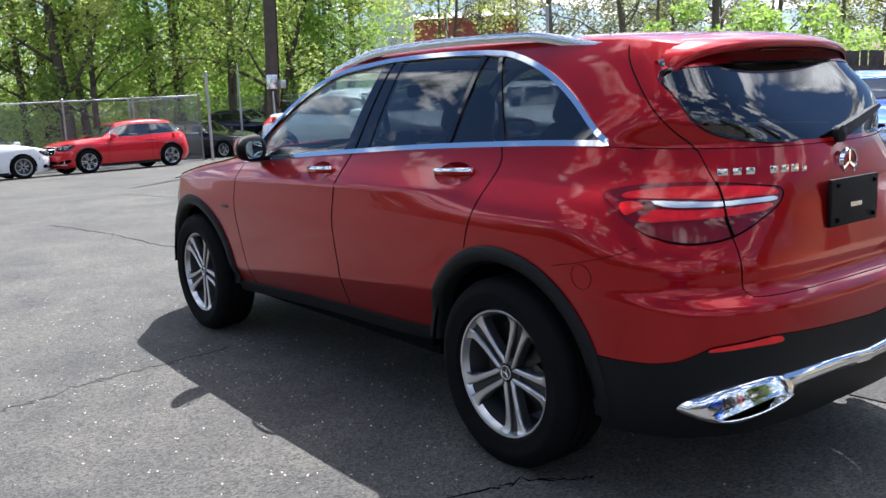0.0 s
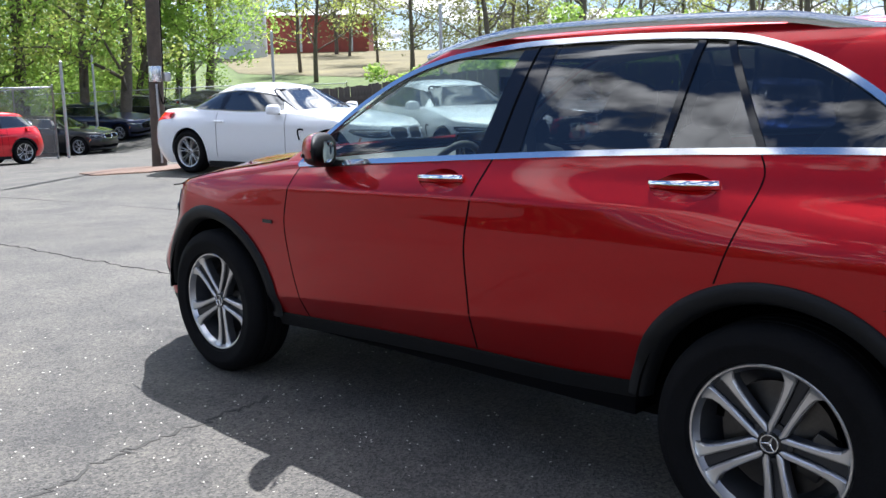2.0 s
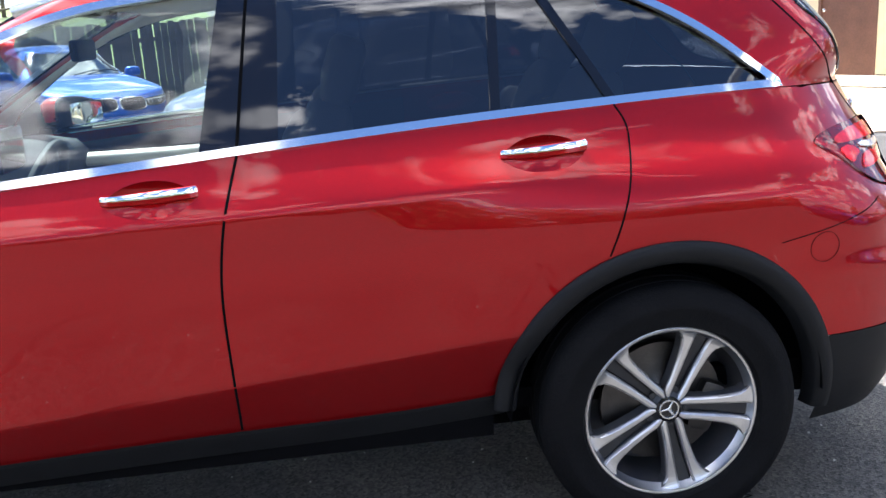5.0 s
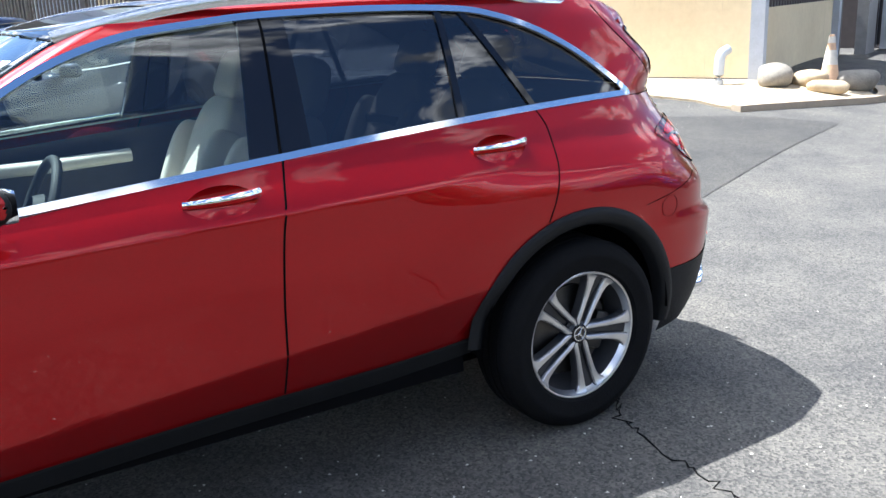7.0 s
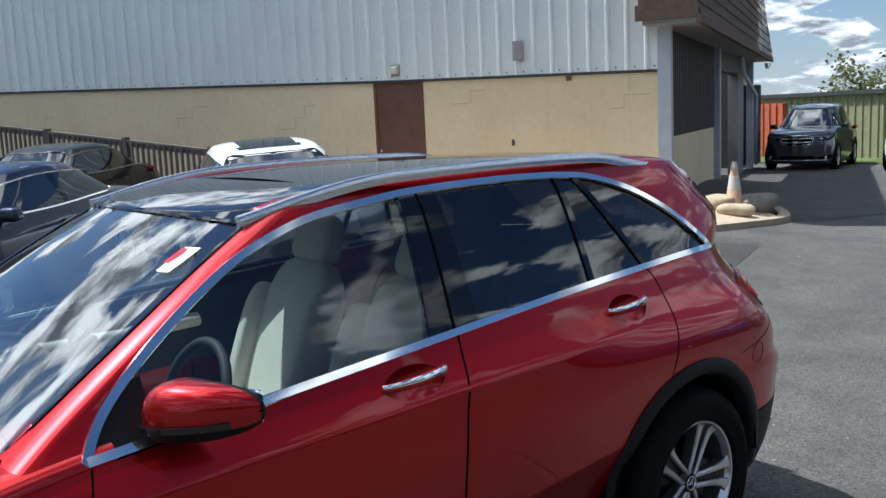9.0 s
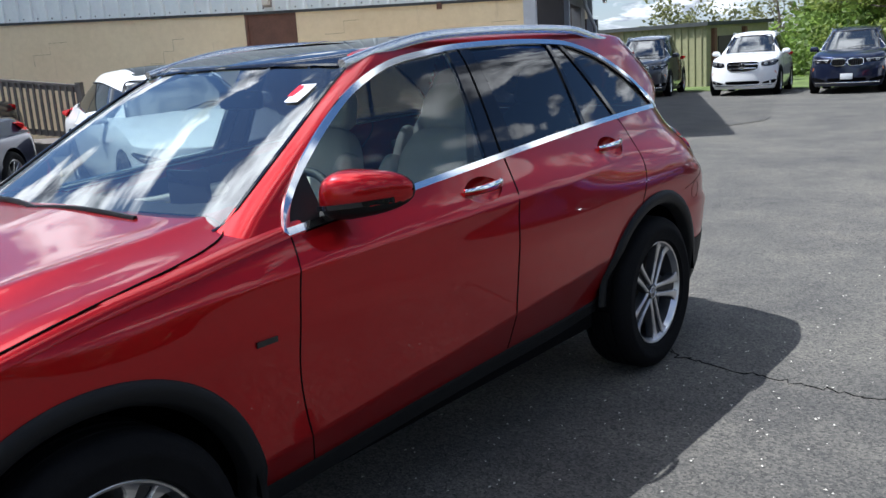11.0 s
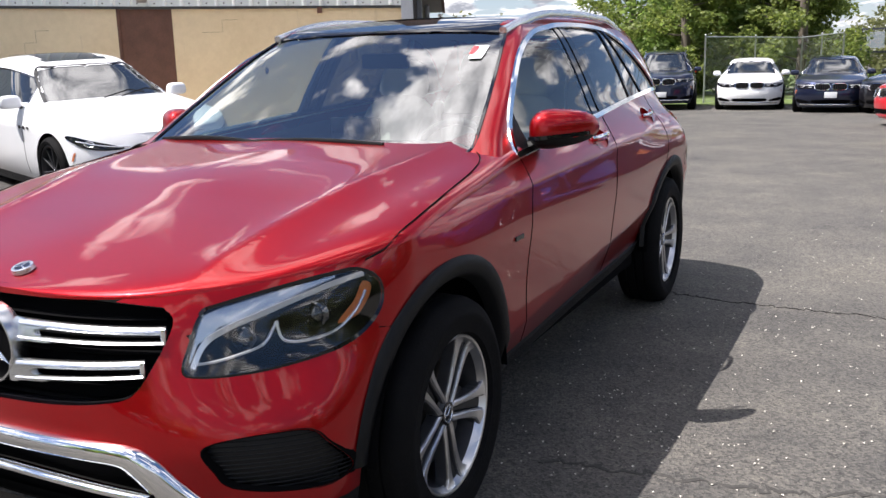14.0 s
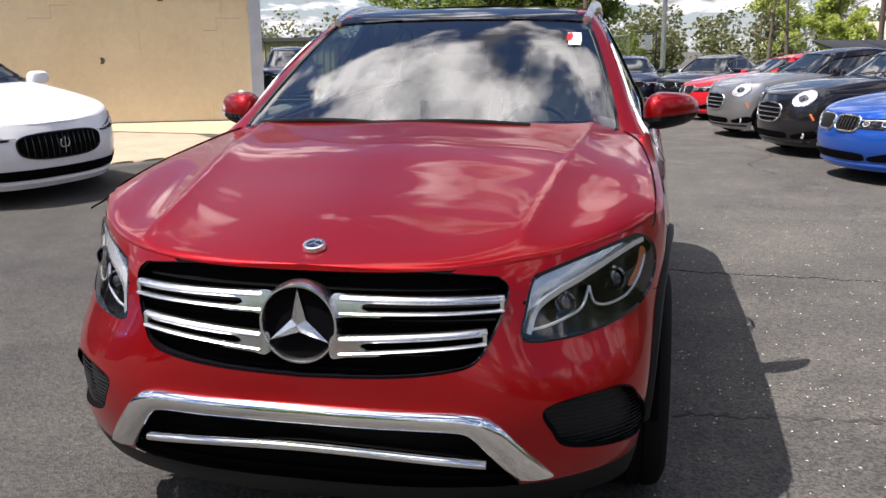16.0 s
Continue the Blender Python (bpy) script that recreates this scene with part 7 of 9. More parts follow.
LEAF_SPRING = leaf_material("fresh_spring_leaves", (0.17, 0.29, 0.05), (0.42, 0.56, 0.13))
LEAF_YELLOW = leaf_material("yellow_green_buds", (0.28, 0.34, 0.07), (0.54, 0.60, 0.17))
LEAF_DARK = leaf_material("green_shrub_leaves", (0.08, 0.14, 0.03), (0.24, 0.33, 0.075))
LEAF_DULL = leaf_material("thin_grey_green_buds", (0.10, 0.11, 0.05), (0.24, 0.25, 0.10))
NEEDLE = leaf_material("pine_needles", (0.08, 0.125, 0.030), (0.30, 0.35, 0.085))


CRACKED = plain("mended_crack", (0.30, 0.24, 0.16), 0.85, 0, 0.3, 20)


# ---- building ----
def building():
    root = tagged(new("garage_building"), "low cream block building with grey ribbed metal siding above", "building", kind="structure")
    L = 14.6
    rise = lambda s: float(np.interp(s, [0.0, 4.5, 14.6], [-0.055, 0.038, 0.36]))

    def wedge(name, s0, s1, d0, d1, z0, z1, mat, parent, label=""):
        """A block in the wall whose ends at or above the joint follow its climb."""
        ob = slab(name, at_wall, s0, s1, d0, d1, z0, z1, mat, parent, label)
        for v in ob.data.vertices:
            s_ = (v.co.x - CORNER[0]) * ALONG[0] + (v.co.y - CORNER[1]) * ALONG[1]
            if 2.2 < v.co.z < 3.5:
                v.co.z += rise(s_)
        return ob

    # block wall in two stretches beside the door
    for s0, s1 in ((0.0, 4.05), (4.97, L)):
        wedge("block_wall", s0, s1, -0.25, 0.0, 0.0, 2.40, STUCCO, root)
    wedge("block_wall", 4.05, 4.97, -0.25, -0.05, 0.0, 2.40, STUCCO, root)
    dr = wedge("door", 4.07, 4.95, -0.05, -0.015, 0.25, 2.38, RUST, root, "plain brown steel door")
    for s0, s1 in ((4.03, 4.08), (4.94, 4.99)):
        wedge("door_frame", s0, s1, -0.04, 0.012, 0.25, 2.40, RUST, dr)
    lathe("door_knob", [(0.0, 0.05), (0.025, 0.045), (0.03, 0.03), (0.012, 0.015), (0.012, 0.0)], SATIN, dr, segs=16, axis="x", at=at_wall(4.87, 0.0, 1.25))
    # flashing strip, coloured dark for the shadow line under the siding
    for s0, s1 in ((-0.02, 4.5), (4.5, L)):
        wedge("flashing_and_shade", s0, s1, -0.2, 0.035, 2.375, 2.42, FLASH, root)
    # ribbed sheets
    prof, s = [], -0.02
    while s < L:
        prof += [(s, 0.03), (s + 0.20, 0.03), (s + 0.225, 0.065), (s + 0.262, 0.065), (s + 0.285, 0.03)]
        s += 0.30
    rows = np.array([[at_wall(a, b, z + (rise(a) if z < 3 else 0)) for a, b in prof] for z in (2.42, 5.0)])
    sd = grid("metal_siding", rows, SIDING, root)
    sd.data.polygons.foreach_set("use_smooth", [False] * len(sd.data.polygons))
    wedge("wall_core", 0.0, 4.5, -0.25, 0.02, 2.42, 5.0, FLASH, root)
    wedge("wall_core", 4.5, L, -0.25, 0.02, 2.42, 5.0, FLASH, root)
    wedge("corner_trim", -0.06, 0.02, -0.05, 0.075, 2.42, 5.0, FLASH, root)
    # pieces on the wall
    # a thin dark strip drawn along the wall's foot
    slab("wall_foot", at_wall, 0.0, 4.0, 0.0, 0.012, 0.20, 0.31, FLASH, root, "dark strip along the foot of the wall")
    slab("cover_plate", at_wall, 2.19, 2.37, 0.066, 0.085, 2.64, 2.95, plain("mauve_plate", (0.30, 0.26, 0.27), 0.5), root)
    lt = slab("wall_light", at_wall, 4.44, 4.57, 0.066, 0.16, 2.56, 2.68, CONE_W, root, bevel=0.015)
    slab("light_bracket", at_wall, 4.42, 4.59, 0.066, 0.09, 2.52, 2.72, SOFFIT, lt)
    lathe("wall_hole", [(0.0, 0.006), (0.035, 0.006), (0.05, 0.012), (0.055, 0.0)], BROWN, root, segs=14, axis="x", at=at_wall(2.45, 0.0, 1.32))
    slab("vent_block", at_wall, 1.42, 1.50, 0.0, 0.05, 2.27, 2.37, RUST, root)
    # bolts along the foot of the siding
    for i in range(48):
        p = at_wall(0.1 + 0.3 * i, 0.034, 2.47 + rise(0.1 + 0.3 * i))
        lathe("siding_bolt", [(0.014, 0.0), (0.012, 0.012), (0.0, 0.014)], FLASH, root, segs=6, axis="x", at=p)
    # step cracks in the block
    rnd = random.Random(4)
    for s0, z0 in ((2.9, 2.2), (6.2, 2.1), (8.6, 2.2), (12.6, 2.15), (0.18, 2.0)):
        pts, a, z = [], s0, z0
        for i in range(rnd.randint(3, 6)):
            pts.append(at_wall(a, 0.001, z))
            if i % 2:
                z -= 0.2
            else:
                a += rnd.uniform(0.2, 0.42)
        tube("wall_crack", pts, [(-0.0035, -0.003), (0.0035, -0.003), (0.0035, 0.0012), (-0.0035, 0.0012)], CRACKED, root, up=(0.898, 0.44, 0), smooth=False)
    # the far end: a recess with a dark entrance
    slab("end_wall", at_wall, L, L + 2.4, -1.2, -0.95, 0.0, 5.0, PALE, root)
    slab("end_return", at_wall, L, L + 0.22, -0.95, 0.0, 0.0, 5.0, PALE, root)
    slab("end_post", at_wall, L + 2.1, L + 2.5, -0.9, 0.1, 0.0, 5.0, PALE, root)
    slab("end_entrance", at_wall, L + 2.5, L + 8, -1.4, -1.2, 0.0, 5.0, BROWN, root)
    # entrance side
    E = 14.9
    slab("plinth_wall", at_front, 0.10, 6.35, -0.25, 0.0, -0.3, 1.30, STUCCO, root)
    prof = []
    s = 0.10
    while s < 6.3:
        prof += [(s, 0.0), (s + 0.14, 0.0), (s + 0.155, 0.02), (s + 0.185, 0.02), (s + 0.20, 0.0)]
        s += 0.2
    rows = np.array([[at_front(a, b, z) for a, b in prof] for z in (1.30, 3.6)])
    bs = grid("brown_siding", rows, BROWN, root)
    bs.data.polygons.foreach_set("use_smooth", [False] * len(bs.data.polygons))
    slab("brown_core", at_front, 0.10, 6.35, -0.25, -0.005, 1.30, 3.6, BROWN, root)
    slab("post", at_front, -0.08, 0.12, -0.05, 0.15, -0.2, 3.02, PALE, root)
    slab("post", at_front, 6.35, 6.60, -0.05, 0.13, -0.3, 3.02, PALE, root)
    slab("post", at_front, E - 0.2, E + 0.1, -0.05, 0.13, -0.3, 3.02, PALE, root)
    slab("lintel", at_front, 6.6, E - 0.2, -0.2, 0.0, 2.55, 3.6, BROWN, root)
    slab("brown_bay", at_front, 6.6, 7.8, -0.25, -0.03, -0.3, 2.55, BROWN, root)
    # near-black sheet in place of the doorway's unlit inside
    slab("doorway_dark_back", at_front, 7.8, 11.5, -1.2, -1.15, -0.3, 2.55, GAP, root)
    slab("pier", at_front, 11.45, 13.0, -0.25, 0.02, -0.3, 2.55, SOFFIT, root)
    gd = slab("glass_door", at_front, 13.05, E - 0.25, -0.12, -0.09, -0.1, 2.25, CAR_GLASS, root, "dark glazed door")
    for a in (13.03, 13.85, E - 0.28):
        slab("door_frame", at_front, a, a + 0.06, -0.13, -0.05, -0.1, 2.30, BROWN, gd)
    slab("transom", at_front, 13.0, E - 0.2, -0.2, -0.02, 2.3, 2.55, STUCCO, root)
    tube("downspout", [at_front(10.9, 0.16, 3.0), at_front(11.3, 0.16, 2.6), at_front(E - 0.15, 0.22, 2.0), at_front(E - 0.05, 0.22, -0.1)], ring(0.06, 8), PALE, root)
    slab("far_return", at_front, E, E + 0.2, -8, 0.0, -0.4, 5.0, BROWN, root)
    # mansard: sloping courses of shingles over the entrance side
    b0, b1 = 3.06, 5.3
    n = 10
    for i in range(n):
        z0, z1 = b0 + (b1 - b0) * i / n, b0 + (b1 - b0) * (i + 1) / n + 0.03
        d0, d1 = 0.62 - 0.34 * i / n, 0.62 - 0.34 * (i + 1) / n
        s = -0.45 + 0.06 * (i % 2)
        course = bmesh.new()
        rr = random.Random(i)
        while s < E + 0.6:
            w = 0.30 * rr.uniform(0.8, 1.2)
            o = rr.uniform(0.0, 0.012)
            q = [at_front(s + 0.006, d0 + 0.03 + o, z0), at_front(s + w - 0.006, d0 + 0.03 + o, z0), at_front(s + w - 0.006, d1 + o, z1), at_front(s + 0.006, d1 + o, z1)]
            vs = [course.verts.new(p) for p in q]
            lowv = [course.verts.new(at_front(s + 0.006, d0, z0)), course.verts.new(at_front(s + w - 0.006, d0, z0))]
            course.faces.new(vs), course.faces.new((vs[1], vs[0], lowv[0], lowv[1]))
            s += w
        ob = from_bm("shingle_course", course, SHINGLE, root)
        slab("gable_course", at_front, -0.5, -0.45, -0.25 if i else -0.3, d0, z0, z1 - 0.03, SHINGLE, root)
    slab("soffit", at_front, -0.45, E + 0.6, -0.2, 0.61, 3.0, 3.06, SOFFIT, root)
    slab("fascia", at_front, -0.5, E + 0.65, 0.58, 0.66, 2.98, 3.10, SHINGLE, root)
    slab("mansard_core", at_front, -0.44, E + 0.5, -0.2, 0.22, 3.07, 5.25, SHINGLE, root)
    for dx in (0.0, 0.25):
        lathe("flood_lamp", [(0.0, -0.08), (0.05, -0.07), (0.085, 0.05), (0.09, 0.08), (0.07, 0.06), (0.0, 0.03)], SATIN, root, segs=16, axis="z", at=at_front(E + 0.3 + dx, 0.5, 2.86))
    return root


building()


# ---- beside the building ----
draped("gravel_bed", [at_wall(-0.2, 0.0, 0)[:2], at_wall(5.2, 0.0, 0)[:2], at_wall(5.2, 1.15, 0)[:2], at_wall(2.2, 1.2, 0)[:2], at_wall(0.2, 2.1, 0)[:2], (-8.0, -4.05), (-10.8, -3.98), at_front(1.6, 0.9, 0)[:2], at_front(0.9, 0.1, 0)[:2]], PEBBLE, 0.035, 0.2, "tan pebble bed along the wall", "gravel bed", 0.05)
draped("concrete_pad", [at_wall(1.2, 1.25, 0)[:2], at_wall(5.6, 1.2, 0)[:2], (-5.2, -7.9), (-4.9, -5.35), (-5.45, -4.85), (-7.0, -4.3)], CONCRETE, 0.02, 0.25, "worn tan concrete pad", "pavement", 0.04)
kerb = [(-8.0, -4.0), (-9.4, -3.86), (-10.8, -3.93), (-11.6, -4.5)]
tagged(tube("kerb", [(a, b, float(ground_z(a, b)) + 0.03) for a, b in curve_through(kerb, 20)], [(-0.09, -0.1), (0.09, -0.1), (0.08, 0.04), (-0.08, 0.045)], CONCRETE), "low rough concrete kerb round the gravel", "kerb", kind="structure")
# the drive's darker tone stands in part for the building's shadow
draped("driveway", [at_front(-0.5, 1.3, 0)[:2], at_front(0.4, 0.15, 0)[:2], at_front(12.0, 0.1, 0)[:2], (-24.0, -12.2), (-24.5, -8.0), (-20.0, -5.0), (-13.8, -2.9), (-11.4, -3.7)], SHADED_ASPHALT, 0.010, 0.6, "smooth asphalt drive, a little darker for the building's shadow", "driveway")


draped("asphalt_patch", [(4.6, -0.9), (3.4, -0.3), (0.0, -0.6), (-3.0, -0.8), (-8.6, -3.0), (-7.0, -4.2), (-5.2, -4.7), (-4.6, -5.4), (-2.0, -10.5), (1.5, -12.0), (4.0, -9.0), (4.9, -4.0)], LATER_ASPHALT, 0.006, 0.4, "darker resurfaced asphalt between car and building", "pavement")


def stone(at, size, mat, seed, label):
    bm = bmesh.new()
    bmesh.ops.create_icosphere(bm, subdivisions=3, radius=1.0)
    for v in bm.verts:
        k = 1 + 0.16 * noise.noise(v.co * 1.3 + Vector((seed * 7.1, 0, 0))) + 0.05 * noise.noise(v.co * 4 + Vector((seed, 3, 0)))
        c = v.co * k
        for i in range(3):
            c[i] = math.copysign(abs(c[i]) ** 0.8, c[i])
        v.co = Vector((c.x * size[0], c.y * size[1], c.z * size[2]))
    bmesh.ops.rotate(bm, matrix=Matrix.Rotation(seed * 0.7, 3, "Z"), verts=bm.verts)
    bmesh.ops.translate(bm, vec=(at[0], at[1], float(ground_z(at[0], at[1])) + 0.03 + size[2] * 0.75), verts=bm.verts)
    return tagged(from_bm("boulder", bm, mat, smooth=True), label, "stone", "boulders by the corner")


stone((-9.95, -5.0), (0.36, 0.24, 0.17), ROCK, 1, "rounded grey field stone on the gravel")
stone((-10.35, -4.72), (0.26, 0.20, 0.13), ROCK2, 2, "rounded tan field stone on the gravel")
stone((-10.15, -4.30), (0.27, 0.15, 0.10), ROCK2, 3, "flat tan field stone on the gravel")
stone((-10.95, -4.45), (0.34, 0.22, 0.16), ROCK, 4, "rounded grey field stone beside the cone")


def cone():
    x, y = -10.62, -4.62
    z = float(ground_z(x, y)) + 0.04
    root = tagged(new("traffic_cone"), "faded orange traffic cone with a white band", "traffic cone")
    root.location = (x, y, z)
    from_bm("cone_base", box_bm((0.36, 0.36, 0.05), (0, 0, 0.025), 0.01), GRILLE, root, "black rubber base")
    lathe("cone_body", [(0.145, 0.05), (0.13, 0.09), (0.035, 0.70), (0.028, 0.71), (0.0, 0.71)], CONE, root, segs=32, axis="z")
    lathe("cone_band", [(0.098, 0.30), (0.0995, 0.30), (0.068, 0.50), (0.066, 0.50)], CONE_W, root, segs=32, axis="z")
    lathe("cone_band", [(0.052, 0.595), (0.0535, 0.595), (0.040, 0.68), (0.038, 0.68)], CONE_W, root, segs=32, axis="z")


cone()
tagged(tube("vent_pipe", curve_through([at_wall(0.30, 0.70, 0.15), at_wall(0.30, 0.70, 0.55), at_wall(0.29, 0.66, 0.70), at_wall(0.24, 0.52, 0.76)], 20), ring(0.07, 14), SILO), "bent white plastic pipe standing by the wall", "pipe")


def railing():
    """The wooden ramp rail before the wall."""
    root = tagged(new("ramp_railing"), "weathered grey wooden ramp railing with close balusters", "railing")
    top = lambda s: 1.43 + (2.39 - 1.43) * (s - 7.7) / 8.0
    d = 1.4
    tube("handrail", [at_wall(s, d, top(s)) for s in np.linspace(7.5, 17, 12)], [(-0.05, -0.025), (0.05, -0.025), (0.05, 0.02), (-0.05, 0.02)], WOOD, root, smooth=False)
    tube("lower_rail", [at_wall(s, d, top(s) - 0.85) for s in np.linspace(7.5, 17, 12)], [(-0.02, -0.045), (0.02, -0.045), (0.02, 0.045), (-0.02, 0.045)], WOOD, root, smooth=False)
    tube("upper_rail", [at_wall(s, d, top(s) - 0.06) for s in np.linspace(7.5, 17, 12)], [(-0.02, -0.045), (0.02, -0.045), (0.02, 0.045), (-0.02, 0.045)], WOOD, root, smooth=False)
    for s in np.arange(7.6, 17, 0.125):
        slab("baluster", at_wall, s, s + 0.04, d + 0.02, d + 0.055, top(s) - 0.9, top(s) - 0.02, WOOD, root)
    for s in (7.5, 9.4, 11.3, 13.2, 15.1, 17.0):
        slab("post", at_wall, s - 0.05, s + 0.05, d - 0.05, d + 0.05, 0.0, top(s) + 0.06, WOOD, root)
    slab("ramp_deck", at_wall, 7.5, 17.2, 0.05, 1.3, 0.1, 0.45, WOOD, root)


railing()


# ---- fences and poles in front ----
def chain_link(name, pts, height, label, every=2.4, mesh=0.09, extra=0.0):
    root = tagged(new(name), label, "fence", "chain-link fences")
    P = np.asarray(pts, float)
    for a, b in zip(P[:-1], P[1:]):
        L = float(np.hypot(*(b - a)))
        n = max(1, round(L / every))
        q = lambda u: a + (b - a) * u
        gz = lambda u: float(ground_z(*q(u)))
        for i in range(n + 1):
            u = i / n
            x, y = q(u)
            lathe("post", [(0.03, 0.0), (0.03, height + 0.05 + extra), (0.036, height + 0.06 + extra), (0.0, height + 0.1 + extra)], GALV, root, segs=10, axis="z", at=(x, y, gz(u)))
        tube("top_rail", [(*q(u), gz(u) + height) for u in np.linspace(0, 1, n + 1)], ring(0.022, 8), GALV, root)
        tube("bottom_wire", [(*q(u), gz(u) + 0.06) for u in np.linspace(0, 1, n + 1)], ring(0.006, 5), GALV, root)
        # the woven wire: two slanting families of thin strands, joined
        V, F = [], []
        d = (b - a) / L
        for fam in (1, -1):
            t0 = -height if fam > 0 else 0.0
            while t0 < (L if fam > 0 else L + height):
                lo, hi = (max(0, -t0), min(height, L - t0)) if fam > 0 else (max(0, t0 - L), min(height, t0))
                if hi - lo > 0.05:
                    p = [(t0 + fam * h_, h_) for h_ in (lo, hi)]
                    k = len(V)
                    for (uu, hh) in p:
                        x, y = a + d * uu
                        z = float(ground_z(x, y)) + hh
                        V += [(x - d[0] * 0.004, y - d[1] * 0.004, z), (x + d[0] * 0.004, y + d[1] * 0.004, z)]
                    F.append((k, k + 1, k + 3, k + 2))
                t0 += mesh
        tagged(link_mesh("woven_wire", V, F, GALV, root, smooth=False), kind="stuff")
    return root


chain_link("chain_link_fence", [(27.6, 8.0), (27.6, -3.0), (26.6, -9.6)], 2.3, "galvanised chain-link fence behind the parked cars", mesh=0.12)
chain_link("chain_link_gate", [(26.6, -9.6), (28.2, -9.0), (29.8, -8.2)], 2.3, "open chain-link gate leaf with tall posts", 3.4, 0.10, 0.0)
chain_link("chain_link_fence", [(38.5, -8.0), (37.0, -14.0), (32.5, -21.0), (27.0, -22.5)], 1.7, "chain-link fence along the wood", 3.0, 0.14)
lathe("gate_post", [(0.05, -0.2), (0.05, 3.1), (0.0, 3.14)], GALV, None, segs=12, axis="z", at=(26.5, -9.9, float(ground_z(26.5, -9.9))))
tagged(bpy.data.objects["gate_post"], "tall galvanised steel gate post", "post")
for x, y in ((20.5, -13.8), (31.0, -13.2), (13.8, -14.2)):
    ob = lathe("steel_post", [(0.045, -0.2), (0.045, 3.6), (0.0, 3.64)], GALV, None, segs=12, axis="z", at=(x, y, float(ground_z(x, y))))
    tagged(ob, "tall galvanised steel post along the fence", "post", "steel posts")


def utility_pole(x, y, h, lean=0.0, box_at=1.9):
    root = tagged(new("utility_pole"), "dark creosoted wooden utility pole with a grey meter box", "utility pole")
    z = float(ground_z(x, y))
    root.matrix_basis = Matrix.Translation((x, y, z)) @ Matrix.Rotation(lean, 4, "X")
    n = 24
    lathe("pole_shaft", [(0.155, -0.3), (0.15, 0.5), (0.14, 3.0), (0.125, h)], POLE, root, segs=n, axis="z")
    bx = box("meter_box", (0.16, 0.20, 0.32), (-0.19, 0.12, box_at), SATIN, root, bevel=0.015)
    box("meter_box", (0.12, 0.14, 0.18), (-0.21, -0.12, box_at - 0.05), GALV, root, bevel=0.012)
    tube("conduit", [(-0.19, 0.1, box_at - 0.2), (-0.2, 0.08, 1.0), (-0.2, 0.06, 0.1)], ring(0.025, 8), GALV, root)
    tube("cable", curve_through([(-0.19, 0.10, box_at - 0.15), (-0.26, 0.0, box_at - 0.6), (-0.20, -0.12, box_at - 0.15)], 16), ring(0.012, 6), GAP, root)
    tube("cable", [(-0.19, -0.06, box_at), (-0.17, -0.06, h)], ring(0.014, 6), GAP, root)
    return root


utility_pole(14.6, -6.35, 9.0, 0.03)
draped("mulch_bed", [(15.9, -6.0), (14.6, -4.6), (12.6, -3.9), (11.2, -4.2), (10.9, -5.2), (12.6, -7.0), (15.2, -7.8)], MULCH, 0.02, 0.2, "reddish mulch round the pole", "flower bed", 0.05)


def plank_fence(pts, height, label):
    root = tagged(new("plank_fence"), label, "fence")
    P = np.asarray(pts, float)
    rr = random.Random(9)
    meshes = {}
    for a, b in zip(P[:-1], P[1:]):
        L = float(np.hypot(*(b - a)))
        d = (b - a) / L
        ang = math.atan2(d[1], d[0])
        s = 0.0
        while s < L:
            k = rr.randint(0, 5)
            if k not in meshes:
                me = bpy.data.meshes.new("plank")
                bm = box_bm((0.138, 0.022, height + (k - 2) * 0.018), (0, 0, height / 2), 0.004, 1)
                bm.to_mesh(me)
                bm.free()
                me.materials.append(DARKWOOD)
                meshes[k] = me
            x, y = a + d * s
            ob = new("plank", meshes[k])
            ob.parent = root
            ob.matrix_basis = Matrix.Translation((x, y, float(ground_z(x, y)) - 0.02)) @ Matrix.Rotation(ang + rr.uniform(-0.03, 0.03), 4, "Z") @ Matrix.Rotation(rr.uniform(-0.012, 0.012), 4, "Y")
            s += 0.147
        for h in (0.4, height - 0.35):
            tube("fence_rail", [(*(a + d * u - np.array([-d[1], d[0]]) * 0.05), float(ground_z(*(a + d * u))) + h) for u in np.linspace(0, L, 8)], [(-0.02, -0.045), (0.02, -0.045), (0.02, 0.045), (-0.02, 0.045)], DARKWOOD, root, smooth=False)
    return root


plank_fence([(21.5, -14.2), (13.5, -13.4), (5.3, -15.2), (-1.0, -18.5)], 1.75, "weathered dark grey wooden plank fence")

# ---- field, farm and woods beyond ----
draped("grass_field", [(24, -16.5), (17, -15.5), (5, -17), (0, -22), (20, -140), (140, -150), (200, -40), (60, 12), (40, 14), (39.5, -8), (38, -14.5), (33, -22)], GRASS, 0.02, 2.5, "rough spring grass field on a slope", "field")
draped("dry_field_strip", [(60, -40), (30, -45), (16, -55), (20, -75), (60, -85), (95, -60)], FIELD, 0.05, 2.5, "dry tan grass strip on the slope", "field")


